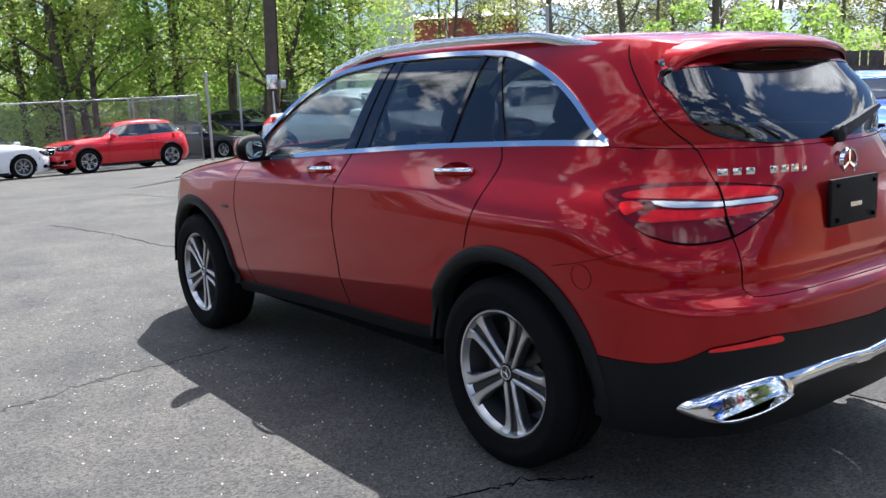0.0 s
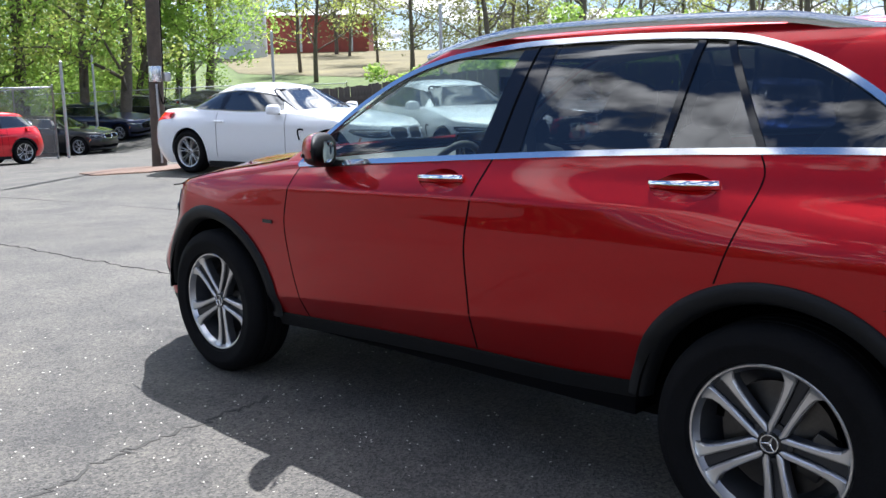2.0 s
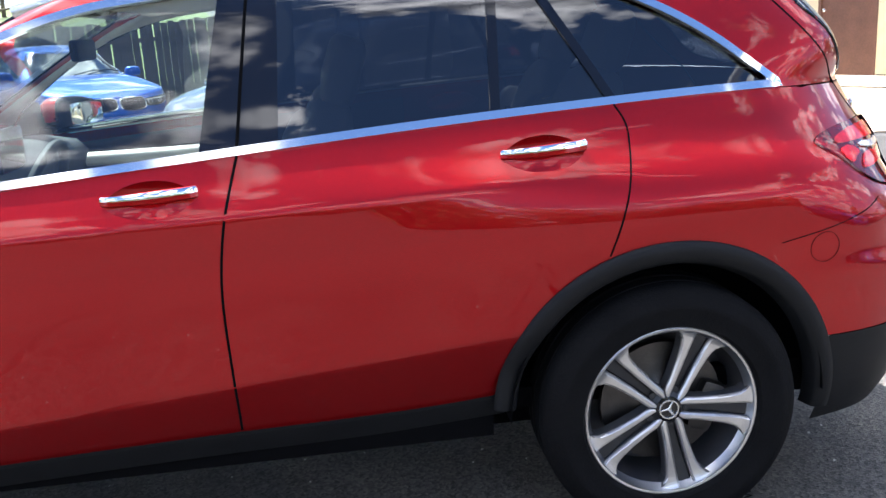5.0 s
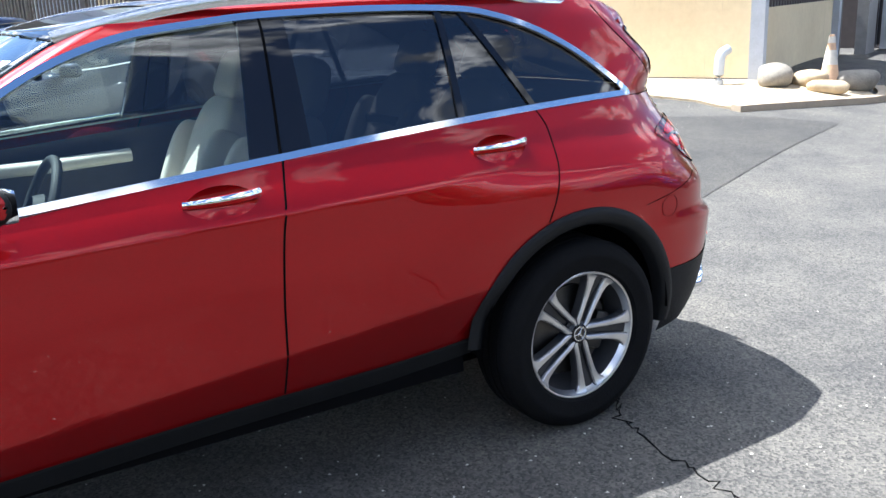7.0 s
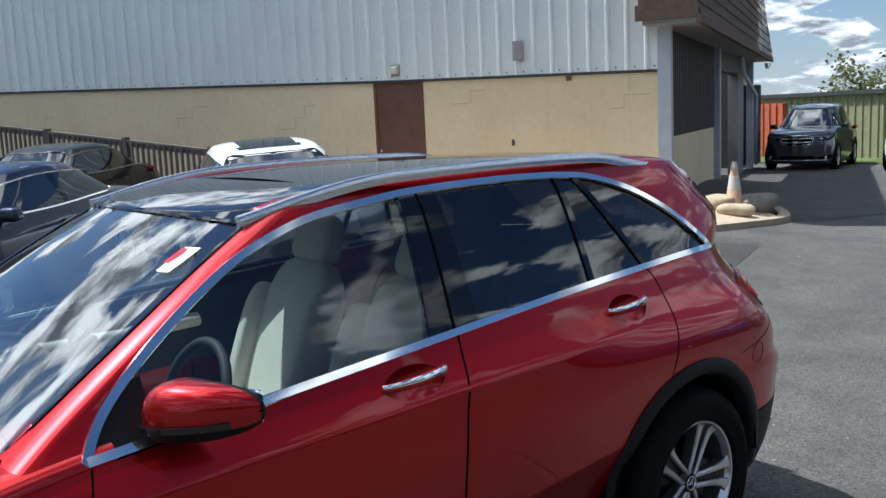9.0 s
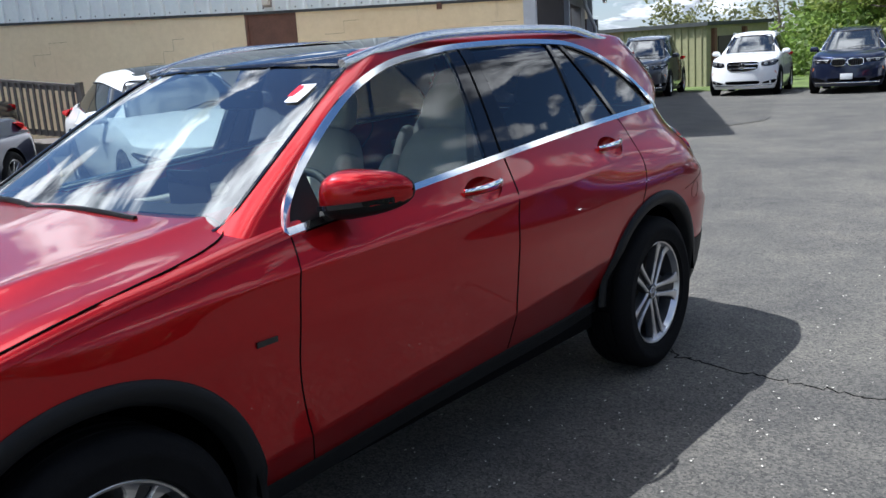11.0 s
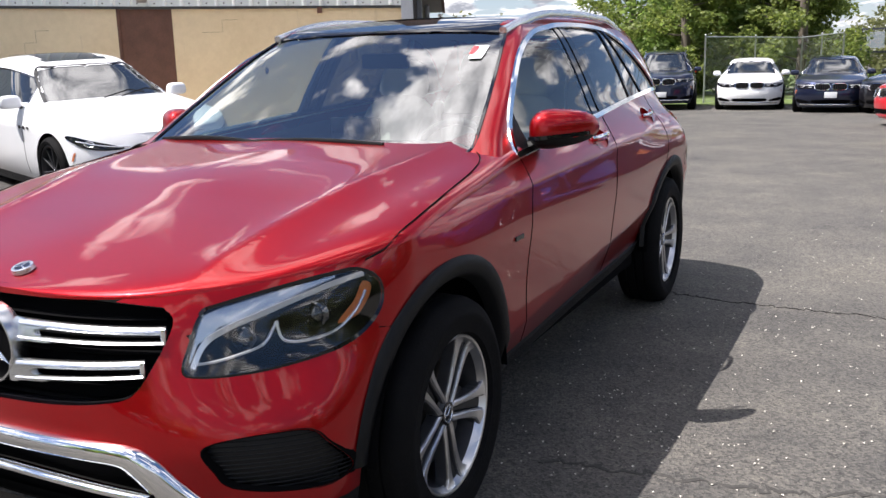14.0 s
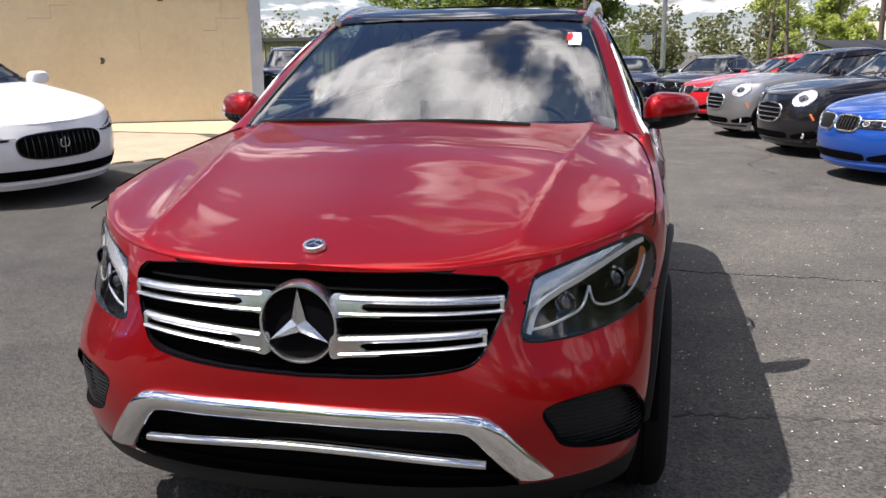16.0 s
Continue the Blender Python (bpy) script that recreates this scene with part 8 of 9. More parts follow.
def house_block(name, at, size, turn, wall_mat, roof_mat, label, roof_h=2.0, category="house"):
    root = tagged(new(name), label, category)
    z = float(ground_z(*at))
    root.matrix_basis = Matrix.Translation((at[0], at[1], z)) @ Matrix.Rotation(turn, 4, "Z")
    L, W, H = size
    box("wall", (L, W, H + 1.0), (0, 0, H / 2 - 0.5), wall_mat, root)
    bm = bmesh.new()
    e = 0.4
    v = [bm.verts.new(p) for p in ((-L / 2 - e, -W / 2 - e, H), (L / 2 + e, -W / 2 - e, H), (L / 2 + e, W / 2 + e, H), (-L / 2 - e, W / 2 + e, H), (-L / 2 - e, 0, H + roof_h), (L / 2 + e, 0, H + roof_h))]
    for f in ((0, 1, 5, 4), (2, 3, 4, 5), (0, 4, 3), (1, 2, 5), (3, 2, 1, 0)):
        bm.faces.new([v[i] for i in f])
    from_bm("roof", bm, roof_mat, root)
    return root


barn = house_block("barn", (86, -68), (16, 8, 4.2), 0.75, BARN, BARN_ROOF, "long red barn on the hillside", 1.0, "barn")
for i in range(3):
    for w in (4.03, -4.03):
        box("white_trim", (0.25, 0.06, 4.1), (-6 + 6 * i, w, 2.05), SILO, barn)
sl = tagged(lathe("silo", [(2.6, -1.0), (2.6, 13.0), (2.2, 14.4), (1.0, 15.4), (0.0, 15.6)], SILO, None, segs=32, axis="z", at=(82, -56, float(ground_z(82, -56)))), "white metal silo beside the barn", "silo")


def leaf_cloud(rng, centres, radii, count, size, flat=0.0):
    """Many small bent leaves scattered in ellipsoidal clumps: points and faces."""
    c = np.asarray(centres, float)[rng.integers(0, len(centres), count)]
    r = np.asarray(radii, float)
    k = rng.integers(0, len(centres), count)
    c, rr = np.asarray(centres, float)[k], r[k]
    d = rng.normal(size=(count, 3))
    d /= np.linalg.norm(d, axis=1)[:, None]
    p = c + d * rr[:, None] * (rng.random(count) ** 0.45)[:, None] * np.array([1, 1, 0.75])
    a = rng.normal(size=(count, 3))
    a[:, 2] *= 0.6
    a /= np.linalg.norm(a, axis=1)[:, None]
    b = np.cross(a, rng.normal(size=(count, 3)))
    b /= np.linalg.norm(b, axis=1)[:, None] + 1e-9
    s = size * rng.uniform(0.6, 1.3, count)[:, None]
    v = np.stack([p - a * s, p + b * s * 0.55, p + a * s, p - b * s * 0.55], 1).reshape(-1, 3)
    f = np.arange(count * 4).reshape(-1, 4)
    return v, f


def branch_path(rng, p, d, length, n=6, wander=0.25, lift=0.1):
    pts = [np.array(p, float)]
    d = np.array(d, float)
    for _ in range(n):
        d = d + rng.normal(size=3) * wander * 0.4 + np.array([0, 0, lift * 0.3])
        d /= np.linalg.norm(d)
        pts.append(pts[-1] + d * length / n)
    return np.array(pts)


def tree(x, y, h, seed, leaf, leaves, label, trunk_r=0.2, bare=False, first=0.25, leaf_size=0.16, spread=0.38, lean=0.06):
    rng = np.random.default_rng(seed)
    root = tagged(new("tree"), label, "tree", "trees round the yard")
    z = float(ground_z(x, y))
    root.location = (x, y, z)
    path = branch_path(rng, (0, 0, -0.3), (rng.normal() * lean, rng.normal() * lean, 1), h, 10, 0.10, 0.3)
    V, F = tube_arrays(path, ring(1.0, 9), scale=trunk_r * np.linspace(1.15, 0.18, 11), up=(1, 0, 0))
    tips, k = [], len(V)
    allV, allF = [V], list(map(list, F))
    for i in range(16 if bare else 13):
        u = first + (0.97 - first) * (i + rng.random()) / (16 if bare else 13)
        j = min(9, int(u * 10))
        p = path[j] + (path[j + 1] - path[j]) * (u * 10 - j)
        an = rng.random() * 2 * np.pi
        ln = h * spread * (1.1 - 0.75 * u) * rng.uniform(0.7, 1.2)
        bp = branch_path(rng, p, (np.cos(an), np.sin(an), 0.45), ln, 6, 0.5, 0.15)
        v, f = tube_arrays(bp, ring(1.0, 6), scale=trunk_r * (0.42 - 0.25 * u) * np.linspace(1, 0.2, 7), up=(0.3, 0.2, 1))
        allV.append(v)
        allF += [[q + k for q in g] for g in f]
        k += len(v)
        tips += [bp[3], bp[5], bp[6]]
        for m in range(5 if bare else 2):
            q = bp[rng.integers(2, 6)]
            tw = branch_path(rng, q, rng.normal(size=3) * 0.6 + np.array([0, 0, 0.5]), ln * 0.5, 4, 0.6, 0.2)
            v, f = tube_arrays(tw, ring(1.0, 4), scale=trunk_r * 0.10 * np.linspace(1, 0.25, 5), up=(0.3, 0.2, 1))
            allV.append(v)
            allF += [[w + k for w in g] for g in f]
            k += len(v)
            tips.append(tw[-1])
    link_mesh("trunk", np.concatenate(allV), allF, BARK, root)
    if leaves:
        t = np.array(tips)
        v, f = leaf_cloud(rng, t, np.full(len(t), h * 0.075) * rng.uniform(0.6, 1.4, len(t)), leaves, leaf_size)
        tagged(link_mesh("crown", v, f, leaf, root, smooth=False), kind="stuff")
    return root


def understory(name, area, n, height, leaf, leaves, seed, size, label):
    """A thicket of low growth between the trunks."""
    rng = np.random.default_rng(seed)
    p0, p1 = np.array(area[0], float), np.array(area[1], float)
    side = np.array([-(p1 - p0)[1], (p1 - p0)[0]]) / np.linalg.norm(p1 - p0)
    C, R = [], []
    for _ in range(n):
        q = p0 + (p1 - p0) * rng.random() + side * rng.uniform(-area[2], area[2])
        hh = height * rng.uniform(0.35, 1.0)
        for j in range(4):
            C.append((q[0] + rng.normal() * 0.7, q[1] + rng.normal() * 0.7, float(ground_z(*q)) + hh * (0.15 + 0.25 * j)))
            R.append(rng.uniform(0.5, 1.1) * height / 4)
    v, f = leaf_cloud(rng, C, R, leaves, size)
    return tagged(link_mesh(name, v, f, leaf, smooth=False), label, "shrubs", kind="stuff")


rng0 = np.random.default_rng(21)
for i in range(30):
    u = i / 29
    a = radians(-4 - 28.5 * u + rng0.uniform(-0.7, 0.7))
    d = rng0.uniform(41, 62)
    tree(-3.0 + d * math.cos(a), 3.2 + d * math.sin(a), rng0.uniform(11, 16), 100 + i, LEAF_SPRING if i % 3 else LEAF_YELLOW, 6000, "young broadleaf tree in fresh spring leaf at the wood's edge", rng0.uniform(0.13, 0.27), first=0.12, leaf_size=0.105)
for i in range(8):
    a = radians(-37 - 42 * (i + rng0.random() * 0.6) / 8)
    d = rng0.uniform(44, 66)
    tree(-3.0 + d * math.cos(a), 3.2 + d * math.sin(a), rng0.uniform(10, 14), 200 + i, LEAF_YELLOW, 160 if i % 2 else 0, "tall bare tree with dark spreading limbs", rng0.uniform(0.12, 0.22), bare=True, first=0.18, leaf_size=0.12, spread=0.5)
understory("thicket", ((42, 8), (42, -22), 5.0), 95, 4.6, LEAF_SPRING, 60000, 5, 0.085, "dense light green spring undergrowth")
understory("thicket", ((52, 12), (50, -26), 4.0), 80, 7.5, LEAF_YELLOW, 45000, 6, 0.115, "yellow-green budding undergrowth behind")
understory("shrubs", ((30, -27), (23, -27), 2.0), 10, 2.4, LEAF_SPRING, 9000, 7, 0.11, "green shrubs behind the plank fence")
understory("shrubs", ((20, -24), (13, -26), 2.0), 16, 4.4, LEAF_SPRING, 16000, 8, 0.11, "green shrubs behind the plank fence")
understory("far_woods", ((120, -60), (40, -120), 8.0), 90, 9.0, LEAF_DULL, 26000, 9, 0.22, "pale distant spring woods")
# woods out of view, added to darken the low sky in door reflections
understory("far_woods", ((60, 44), (-36, 48), 5.0), 150, 12.0, LEAF_DULL, 42000, 10, 0.42, "unseen spring woods behind the camera, added for the reflections")


for i in range(22):
    a = radians(-36 - 50 * (i + rng0.random()) / 22)
    d = rng0.uniform(74, 110)
    tree(-3.0 + d * math.cos(a), 3.2 + d * math.sin(a), rng0.uniform(9, 14), 700 + i, LEAF_DULL if i % 3 else LEAF_YELLOW, 1800, "thin budding tree on the far slope", rng0.uniform(0.12, 0.22), bare=True, first=0.15, leaf_size=0.16, spread=0.42)
understory("hedge", ((-42, -11), (-42, -3.5), 2.0), 24, 6.0, LEAF_DARK, 20000, 12, 0.16, "dense green trees behind the fence")

understory("far_woods", ((-100, -45), (-92, 60), 6.0), 130, 8.0, LEAF_DULL, 26000, 13, 0.3, "pale distant spring woods beyond the lawn")


# ---- behind the car: sheds, pines, fence ----
def shed():
    root = tagged(new("storage_row"), "low olive metal storage building with an orange end", "building")
    z = -0.4
    root.matrix_basis = Matrix.Translation((-33.5, -12.3, z)) @ Matrix.Rotation(radians(80), 4, "Z")
    box("wall", (8.3, 4.4, 2.3), (-2.35, -0.8, 1.15), OLIVE, root)
    box("end_panel", (4.2, 0.10, 2.1), (-4.3, -3.06, 1.05), ORANGE, root)
    for i in range(14):
        box("panel_rib", (0.05, 0.05, 2.1), (-6.3 + 0.31 * i, -3.13, 1.05), ORANGE, root)
    for i in range(13):
        box("wall_rib", (0.04, 0.04, 2.25), (-2.0 + 0.3 * i, -3.02, 1.13), OLIVE, root)
    box("roof_edge", (8.6, 4.7, 0.14), (-2.35, -0.8, 2.37), FLASH, root)
    for i in range(2):
        box("bay_post", (0.2, 0.16, 2.2), (1.85, -2.6 + 2.1 * i, 1.1), RUST, root)
        box("bay_door", (0.06, 1.3, 1.9), (1.82, -1.6 + 2.1 * i, 0.95), BROWN, root)
    return root


shed()
lathe("steel_bollard", [(0.13, 0.0), (0.13, 2.6), (0.0, 2.64)], GREY, None, segs=14, axis="z", at=(-26.6, -13.66, -0.25))
tagged(bpy.data.objects["steel_bollard"], "dark steel post by the drive", "post")
lathe("red_post", [(0.09, 0.0), (0.09, 1.5), (0.0, 1.55)], SCARLET, None, segs=14, axis="z", at=(-31.5, -6.0, -0.35))
tagged(bpy.data.objects["red_post"], "red painted steel post", "post")
draped("lawn", [(-26.3, -16), (-26.8, -7), (-27.5, 4), (-27.0, 12), (-75, 40), (-95, 0), (-75, -40)], GRASS, 0.02, 2.0, "fresh green lawn beyond the drive", "lawn")
chain_link("chain_link_fence", [(-29.0, -4.0), (-33.0, -1.2), (-29.5, 0.4)], 2.3, "tall chain-link enclosure on the lawn", 2.2, 0.13)
chain_link("chain_link_fence", [(-46.0, -14.0), (-40.0, -4.0)], 2.2, "chain-link fence across the lawn", 3.0, 0.16)


def pine(x, y, h, seed, label="tall dark green pine with feathery boughs", n=24000, wide=0.30):
    rng = np.random.default_rng(seed)
    root = tagged(new("pine_tree"), label, "tree", "pines behind the yard")
    z = float(ground_z(x, y))
    root.location = (x, y, z)
    path = branch_path(rng, (0, 0, -0.3), (0, 0, 1), h, 10, 0.04, 0.3)
    V, F = tube_arrays(path, ring(1.0, 9), scale=0.24 * np.linspace(1.1, 0.12, 11), up=(1, 0, 0))
    allV, allF, k, C, R = [V], list(map(list, F)), len(V), [], []
    for i in range(46):
        u = 0.10 + 0.88 * i / 46
        j = min(9, int(u * 10))
        p = path[j]
        an = rng.random() * 2 * np.pi
        ln = h * wide * (1.06 - u) * rng.uniform(0.65, 1.15)
        bp = branch_path(rng, p + np.array([0, 0, h * 0.1 * (u * 10 - j)]), (np.cos(an), np.sin(an), 0.12), ln, 5, 0.25, 0.12)
        v, f = tube_arrays(bp, ring(1.0, 5), scale=0.05 * np.linspace(1, 0.2, 6), up=(0.3, 0.2, 1))
        allV.append(v)
        allF += [[q + k for q in g] for g in f]
        k += len(v)
        for q in bp[2:]:
            C.append(q + rng.normal(size=3) * 0.15)
            R.append(rng.uniform(0.35, 0.8) * (1.15 - u * 0.6))
    link_mesh("trunk", np.concatenate(allV), allF, BARK, root)
    v, f = leaf_cloud(rng, C, R, n, 0.10)
    tagged(link_mesh("crown", v, f, NEEDLE, root, smooth=False), kind="stuff")
    return root


for i, (x, y, h) in enumerate(((-38, -6.5, 11), (-41, -3.0, 13), (-38, -1.6, 11), (-43, -5.0, 13), (-44, -10.5, 12.5), (-45, -8.0, 12), (-47, -6.5, 12))):
    pine(x, y, h, 300 + i)
for i, (x, y, h) in enumerate(((-62, -19, 6), (-70, -14, 7), (-60, 10.5, 9), (-66, 14.5, 10), (-55, 8.5, 8), (-52, 17, 10))):
    tree(x, y, h, 400 + i, LEAF_YELLOW, 0, "bare spring tree far beyond the yard", 0.16, bare=True, first=0.2)
for i, (x, y, h) in enumerate(((-70, 12, 9), (-58, 13, 6.5), (-50, 22, 8), (-48, 26, 9))):
    tree(x, y, h, 500 + i, LEAF_YELLOW, 9000, "round broadleaf tree in yellow-green spring leaf", 0.2, first=0.2, leaf_size=0.13, spread=0.45)
house_block("house", (-76, 25), (14, 8, 2.6), 1.3, SOFFIT, plain("tan_roof", (0.36, 0.30, 0.24), 0.8), "low house with a tan roof beyond the yard", 1.9)


def skip():
    root = tagged(new("dumpster"), "dark green steel dumpster with black plastic lids", "dumpster")
    root.matrix_basis = Matrix.Translation((-24.5, 7.6, float(ground_z(-24.5, 7.6)))) @ Matrix.Rotation(0.3, 4, "Z")
    green = plain("dark_green_steel", (0.025, 0.055, 0.035), 0.5, 0.1, 0.25)
    box("bin", (2.0, 3.0, 1.45), (0, 0, 0.85), green, root, bevel=0.02)
    for i in range(5):
        box("bin_rib", (0.06, 0.1, 1.35), (1.02, -1.2 + 0.6 * i, 0.85), green, root)
    for sg in (1, -1):
        box("lid", (2.15, 1.48, 0.07), (0, sg * 0.76, 1.68), GRILLE, root, bevel=0.02, turn=Matrix.Rotation(0.18, 4, "Y"))


skip()


def sign_frame():
    root = tagged(new("sign_frame"), "dark steel sign frame holding a small panel", "sign")
    root.matrix_basis = Matrix.Translation((-45, 1.0, float(ground_z(-45, 1.0)))) @ Matrix.Rotation(0.1, 4, "Z") @ Matrix.Diagonal((0.75, 0.75, 0.95, 1))
    for y in (-0.8, 0.8):
        box("post", (0.12, 0.12, 3.2), (0, y, 1.6), GREY, root)
    for z in (2.0, 3.15):
        box("crossbar", (0.1, 1.7, 0.1), (0, 0, z), GREY, root)
    box("panel", (0.05, 1.1, 0.8), (0, 0, 2.6), SATIN, root)


sign_frame()
tagged(lathe("street_pole", [(0.14, 0), (0.10, 11)], GALV, None, segs=12, axis="z", at=(-46, 2.0, -0.6)), "grey steel street pole beyond the yard", "pole")
tagged(lathe("street_pole", [(0.15, 0), (0.12, 10)], POLE, None, segs=12, axis="z", at=(-48, 13.2, -0.6)), "wooden street pole beyond the yard", "pole")
for i in range(4):
    p0, p1 = np.array([-46, 2.0, 8.6 - 0.5 * i]), np.array([-47, 45, 7.6 - 0.5 * i])
    u = np.linspace(0, 1, 24)[:, None]
    line_ = p0 + (p1 - p0) * u
    line_[:, 2] -= 1.2 * (4 * u * (1 - u))[:, 0]
    tagged(tube("power_line", line_, ring(0.02, 5), GAP), "thin black overhead power line", "cable", "power lines")

# ---- the yard's surface: cracks, a patch, petals ----
def crack(pts, w, seed, label="dark meandering crack in the asphalt", mat=None):
    rng = np.random.default_rng(seed)
    base = curve_through([(*p, 0) for p in pts], 70)[:, :2]
    base = base + rng.normal(size=base.shape) * 0.018
    path = np.stack([base[:, 0], base[:, 1], ground_z(base[:, 0], base[:, 1]) + 0.0015], -1)
    return tagged(tube("asphalt_crack", path, [(-w, -0.004), (w, -0.004), (w * 0.7, 0.001), (-w * 0.7, 0.001)], mat or GAP, up=(0, 0, 1), scale=rng.uniform(0.4, 1.5, len(path)), smooth=False), label, "crack", "cracks in the asphalt", "structure")


SEALED = plain("weathered_joint", (0.040, 0.038, 0.035), 0.9, 0, 0.4, 12, 0.4, 60)
crack([(-1.75, 0.75), (-1.58, 1.0), (-1.50, 1.5), (-1.48, 2.0), (-1.42, 2.6)], 0.004, 1)
crack([(0.62, 2.75), (0.70, 2.18), (0.82, 1.77), (0.86, 1.34), (0.89, 1.0)], 0.010, 2, "worn sealed joint across the asphalt", SEALED)
crack([(3.0, -0.35), (3.94, -0.23), (5.25, -0.06), (6.47, 0.05), (7.6, 0.3)], 0.006, 3)
crack([(6.9, -2.3), (7.35, -2.22), (9.0, -1.9), (10.6, -1.57)], 0.008, 4, "worn sealed joint across the asphalt", SEALED)
crack([(-3.2, -3.2), (-2.4, -5.0), (-0.6, -6.2)], 0.004, 8)
crack([(-6.5, 2.4), (-7.4, 2.2), (-8.6, 2.6), (-10.2, 2.3)], 0.010, 9, "worn sealed joint across the asphalt", SEALED)


def petals():
    rng = np.random.default_rng(3)
    n = 900
    c = np.array([(-0.5, 1.6), (0.6, 1.5), (-2.2, 2.2), (1.8, 2.0), (-9.0, -3.8), (0.0, 0.6)])[rng.integers(0, 6, n)]
    p = c + rng.normal(size=(n, 2)) * np.array([1.3, 0.7])
    a = rng.random(n) * 2 * np.pi
    s = rng.uniform(0.003, 0.008, n)
    d, e = np.stack([np.cos(a), np.sin(a)], 1) * s[:, None], np.stack([-np.sin(a), np.cos(a)], 1) * s[:, None] * 0.7
    z = ground_z(p[:, 0], p[:, 1]) + 0.004
    v = np.stack([np.concatenate([q, (z + dz)[:, None]], 1) for q, dz in ((p - d, 0.0), (p + e, 0.003), (p + d, 0.001), (p - e, 0.004))], 1).reshape(-1, 3)
    return tagged(link_mesh("petals", v, np.arange(n * 4).reshape(-1, 4), CONE_W, smooth=False), "small pale petals and grit strewn over the asphalt", "litter", kind="stuff")


petals()


# ---- parked cars ----
def stand(ob, x, y, hx, hy):
    """Sets a car on the ground at x, y, its nose along (hx, hy)."""
    a = math.atan2(hy, hx)
    c, s_ = math.cos(a), math.sin(a)
    g = lambda u, v: float(ground_z(x + u * c - v * s_, y + u * s_ + v * c))
    pitch = math.atan2(g(-1.4, 0) - g(1.4, 0), 2.8)
    roll = math.atan2(g(0, 0.8) - g(0, -0.8), 1.6)
    ob.matrix_basis = Matrix.Translation((x, y, (g(1.4, 0) + g(-1.4, 0)) / 2)) @ Matrix.Rotation(a, 4, "Z") @ Matrix.Rotation(pitch, 4, "Y") @ Matrix.Rotation(roll, 4, "X")
    return ob


ROW = "cars parked round the yard"
coupe = common_car("coupe", WHITE, 4.64, 0.91, 1.38, 2.81, 0.78, 0.93, 0.70, r=0.335, doors=2, style="mesh", label="white two-door coupe with dark double-spoke alloy wheels", back=-1.75, deck=0.99, group=ROW, fine=True, breather=True)
stand(coupe, 8.9, -5.45, -0.98, -0.2)
stand(tagged(copy_thing(coupe, Matrix()), "white two-door coupe parked beside the plank fence"), 7.6, -7.8, -0.92, 0.38)
stand(common_car("saloon", GREY, 4.65, 0.90, 1.43, 2.81, 0.8, 0.95, 0.71, label="dark grey saloon parked by the plank fence", group=ROW), 8.6, -12.2, -0.90, 0.44)
blue1 = common_car("coupe", BLUE, 4.43, 0.885, 1.41, 2.69, 0.79, 0.94, 0.71, doors=2, back=-1.65, deck=1.0, label="bright blue two-door coupe", group=ROW, style="vee")
stand(blue1, 3.4, -11.2, -0.55, 0.83)
gla = common_car("crossover", SCARLET, 4.42, 0.90, 1.50, 2.70, 0.86, 1.00, 0.84, r=0.345, rim=0.24, style="twin", face=RIM, deck=1.08, back=-2.02, roof_r=-1.68, cowl=0.95, roof_f=0.28, tall=True, grille="bars", clad=True, label="bright red compact crossover with silver wheels", group=ROW)
stand(gla, 24.6, -6.0, -0.15, 0.99)
white = common_car("saloon", WHITE, 4.64, 0.89, 1.43, 2.70, 0.93, 0.97, 0.74, grille="bars", style="mesh", label="white saloon parked by the chain-link fence", group=ROW)
stand(white, 24.4, -1.6, 0.05, -1.0)
stand(copy_thing(white, Matrix()), 30.2, -3.2, -0.9, -0.3)
stand(copy_thing(white, Matrix()), 30.6, -0.2, -0.9, -0.3)
stand(copy_thing(white, Matrix()), 31.2, 3.0, -0.9, -0.3)
dark = common_car("saloon", BLACK, 4.88, 0.92, 1.46, 2.96, 0.83, 0.97, 0.73, label="black saloon with a twin grille", group=ROW, style="vee")
stand(dark, 31.0, -11.6, -0.86, -0.5)
stand(tagged(common_car("saloon", NAVY, 4.97, 0.93, 1.45, 2.97, 0.85, 0.97, 0.74, grille="oval", label="dark blue saloon parked by the wood", group=ROW)), 34.2, -14.9, -0.86, -0.5)
stand(copy_thing(dark, Matrix()), 35.0, -17.9, -0.86, -0.5)
stand(copy_thing(dark, Matrix()), 34.0, -21.0, -0.86, -0.5)

# beside the building
mas = common_car("saloon", WHITE, 4.97, 0.945, 1.46, 3.0, 0.90, 0.97, 0.73, r=0.355, rim=0.27, style="multi", face=RIM_DARK, grille="oval", sunroof=True, vents=True, label="white luxury saloon with black oval grille and dark wheels", group=ROW, fine=True)
stand(mas, -4.05, -6.75, 0.34, 0.94)
stand(tagged(copy_thing(dark, Matrix()), "black saloon parked before the wooden railing"), -3.1, -12.4, 0.77, 0.64)
navy = common_car("saloon", NAVY, 4.9, 0.93, 1.46, 2.96, 0.83, 0.97, 0.73, label="dark blue saloon with bright sky in its windshield", group=ROW)
stand(navy, -0.85, -7.6, 0.77, 0.64)
stand(tagged(copy_thing(navy, Matrix()), "dark blue saloon parked before the wooden railing"), -0.5, -14.0, 0.77, 0.64)

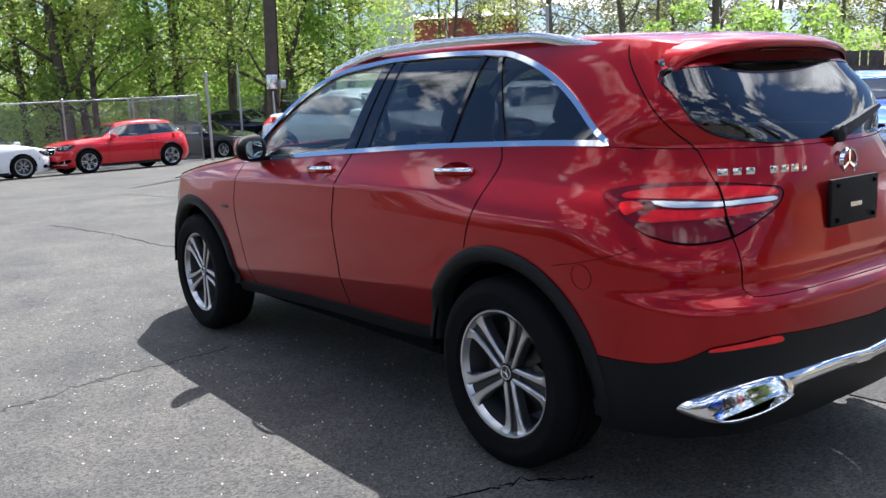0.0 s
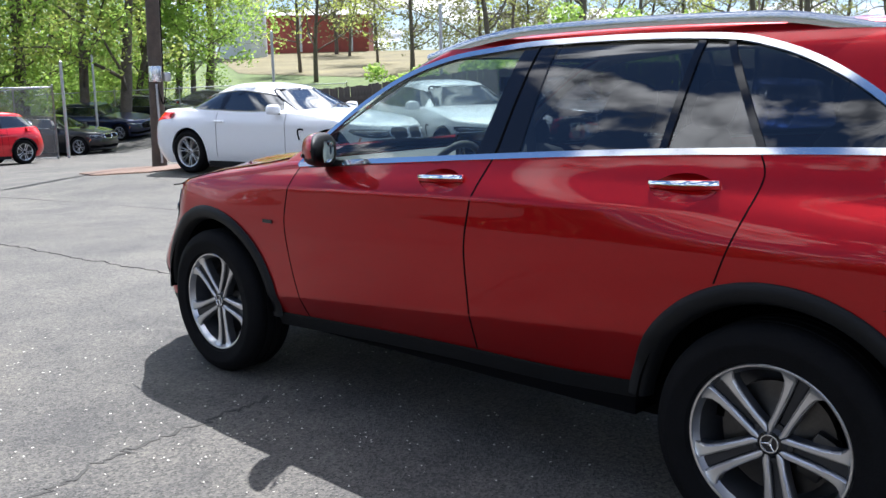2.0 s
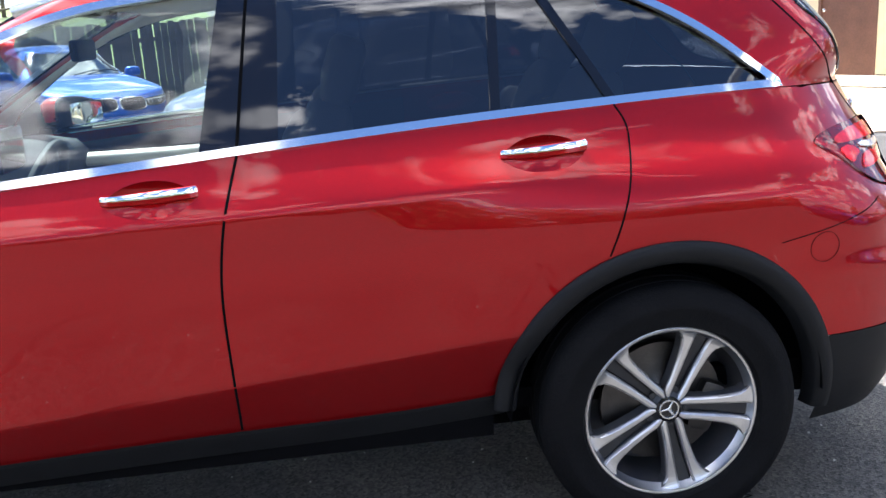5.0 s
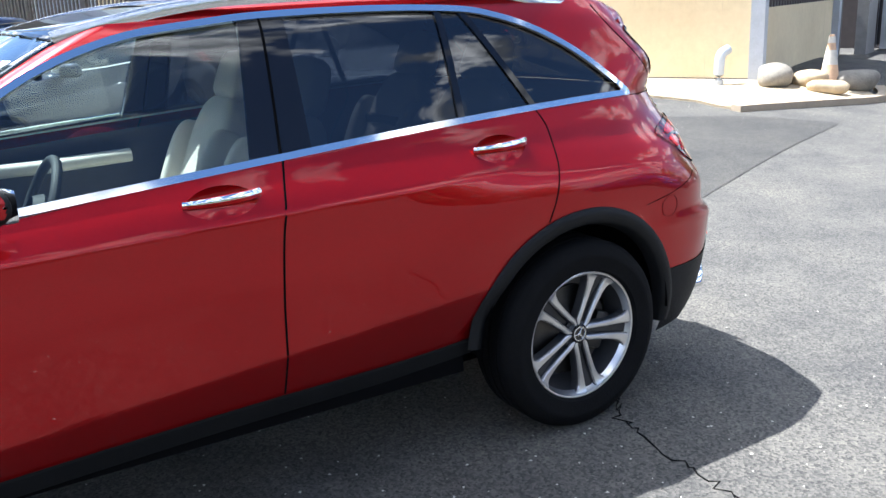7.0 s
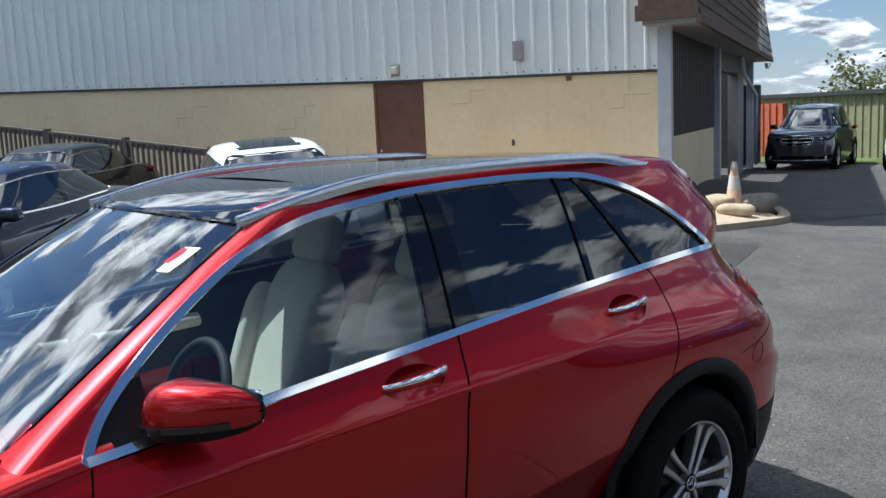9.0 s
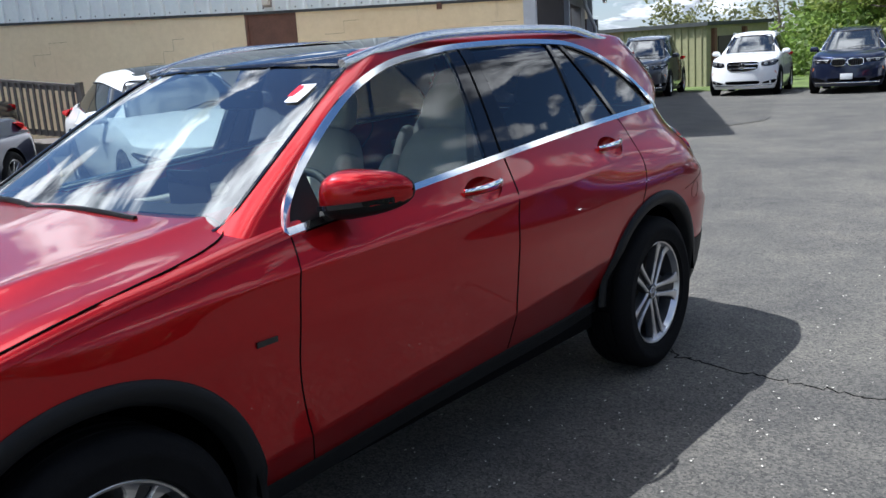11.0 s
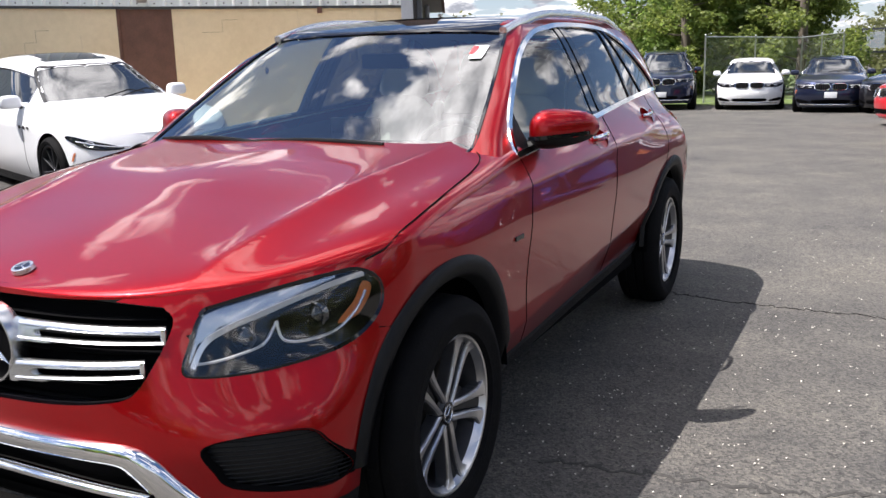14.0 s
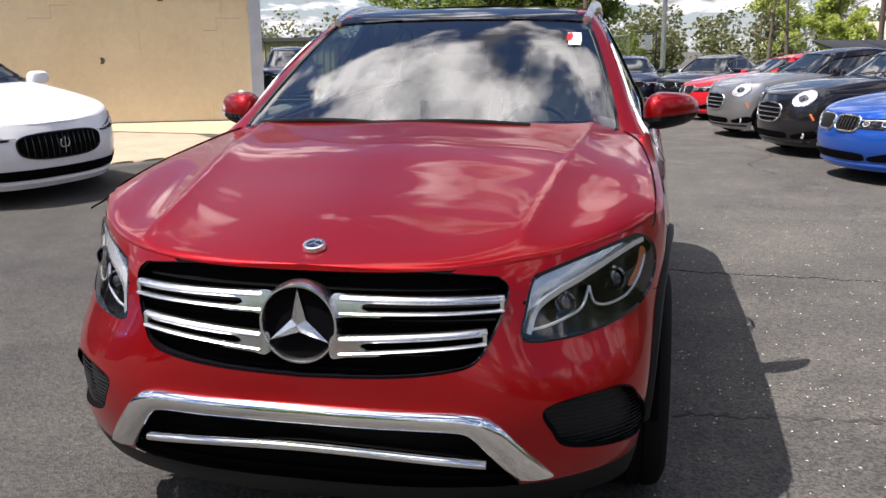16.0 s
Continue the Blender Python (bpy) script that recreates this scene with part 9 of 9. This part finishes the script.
# far side of the drive
gls = common_car("large_suv", GREY, 5.13, 0.98, 1.85, 3.075, 0.9, 1.18, 0.98, r=0.39, rim=0.26, style="twin", tall=True, deck=1.25, back=-2.45, roof_r=-2.2, grille="bars", rails=True, clad=True, label="dark grey full-size SUV with a chrome grille", group=ROW)
stand(gls, -24.9, -10.8, 0.97, 0.30)
gle = common_car("large_suv", WHITE, 4.82, 0.965, 1.79, 2.915, 0.87, 1.14, 0.95, r=0.38, rim=0.26, style="twin", tall=True, deck=1.22, back=-2.25, roof_r=-1.95, grille="bars", rails=True, clad=True, label="white SUV with a chrome barred grille", group=ROW)
stand(gle, -25.0, -7.35, 0.97, 0.22)
x5 = common_car("large_suv", NAVY, 4.89, 0.97, 1.76, 2.93, 0.86, 1.13, 0.93, r=0.38, rim=0.26, tall=True, deck=1.22, back=-2.25, roof_r=-1.95, rails=True, plate=True, label="dark blue SUV with a chrome twin grille", group=ROW)
stand(x5, -25.1, -4.5, 0.98, 0.18)
s7 = common_car("saloon", WHITE, 5.1, 0.95, 1.48, 3.07, 0.86, 0.99, 0.77, r=0.36, rim=0.25, label="long white saloon with a dark twin grille", group=ROW)
stand(s7, -25.5, -1.95, 0.985, 0.12)
d5 = common_car("saloon", NAVY, 4.94, 0.93, 1.47, 2.975, 0.84, 0.98, 0.74, plate=True, label="dark blue saloon with a chrome twin grille", group=ROW)
stand(d5, -23.8, 0.45, 0.99, 0.05)
stand(tagged(copy_thing(dark, Matrix()), "black saloon parked beyond the small cars"), -22.8, 2.9, 0.80, -0.45)

# the row of small cars
mini = dict(L=3.87, W=0.865, H=1.42, wb=2.495, foh=0.70, belt=0.99, hood=0.80, cowl=0.72, roof_f=0.20, back=-1.55, roof_r=-1.05, deck=1.03, r=0.31, rim=0.215, grille="round", doors=2, soft_top=True, clad=True, group=ROW)
m1 = common_car("convertible", SILVER, label="small silver convertible with a black soft top", style="vee", **mini)
stand(m1, -11.97, 3.89, 0.30, -0.954)
m2 = common_car("convertible", BLACK, label="small black convertible with a black soft top and wheels", style="vee", face=RIM_DARK, **mini)
stand(m2, -9.27, 4.39, 0.30, -0.954)
stand(tagged(copy_thing(blue1, Matrix()), "bright blue coupe with silver wheels in the row"), -6.80, 4.93, 0.30, -0.954)
red2 = common_car("coupe", SCARLET, 4.25, 0.88, 1.38, 2.6, 0.8, 0.94, 0.72, doors=2, back=-1.5, label="small bright red coupe in the row", group=ROW)
stand(red2, -16.35, 3.75, 0.30, -0.954)
stand(tagged(copy_thing(dark, Matrix()), "dark saloon behind the small convertibles"), -19.85, 6.8, 0.30, -0.954)
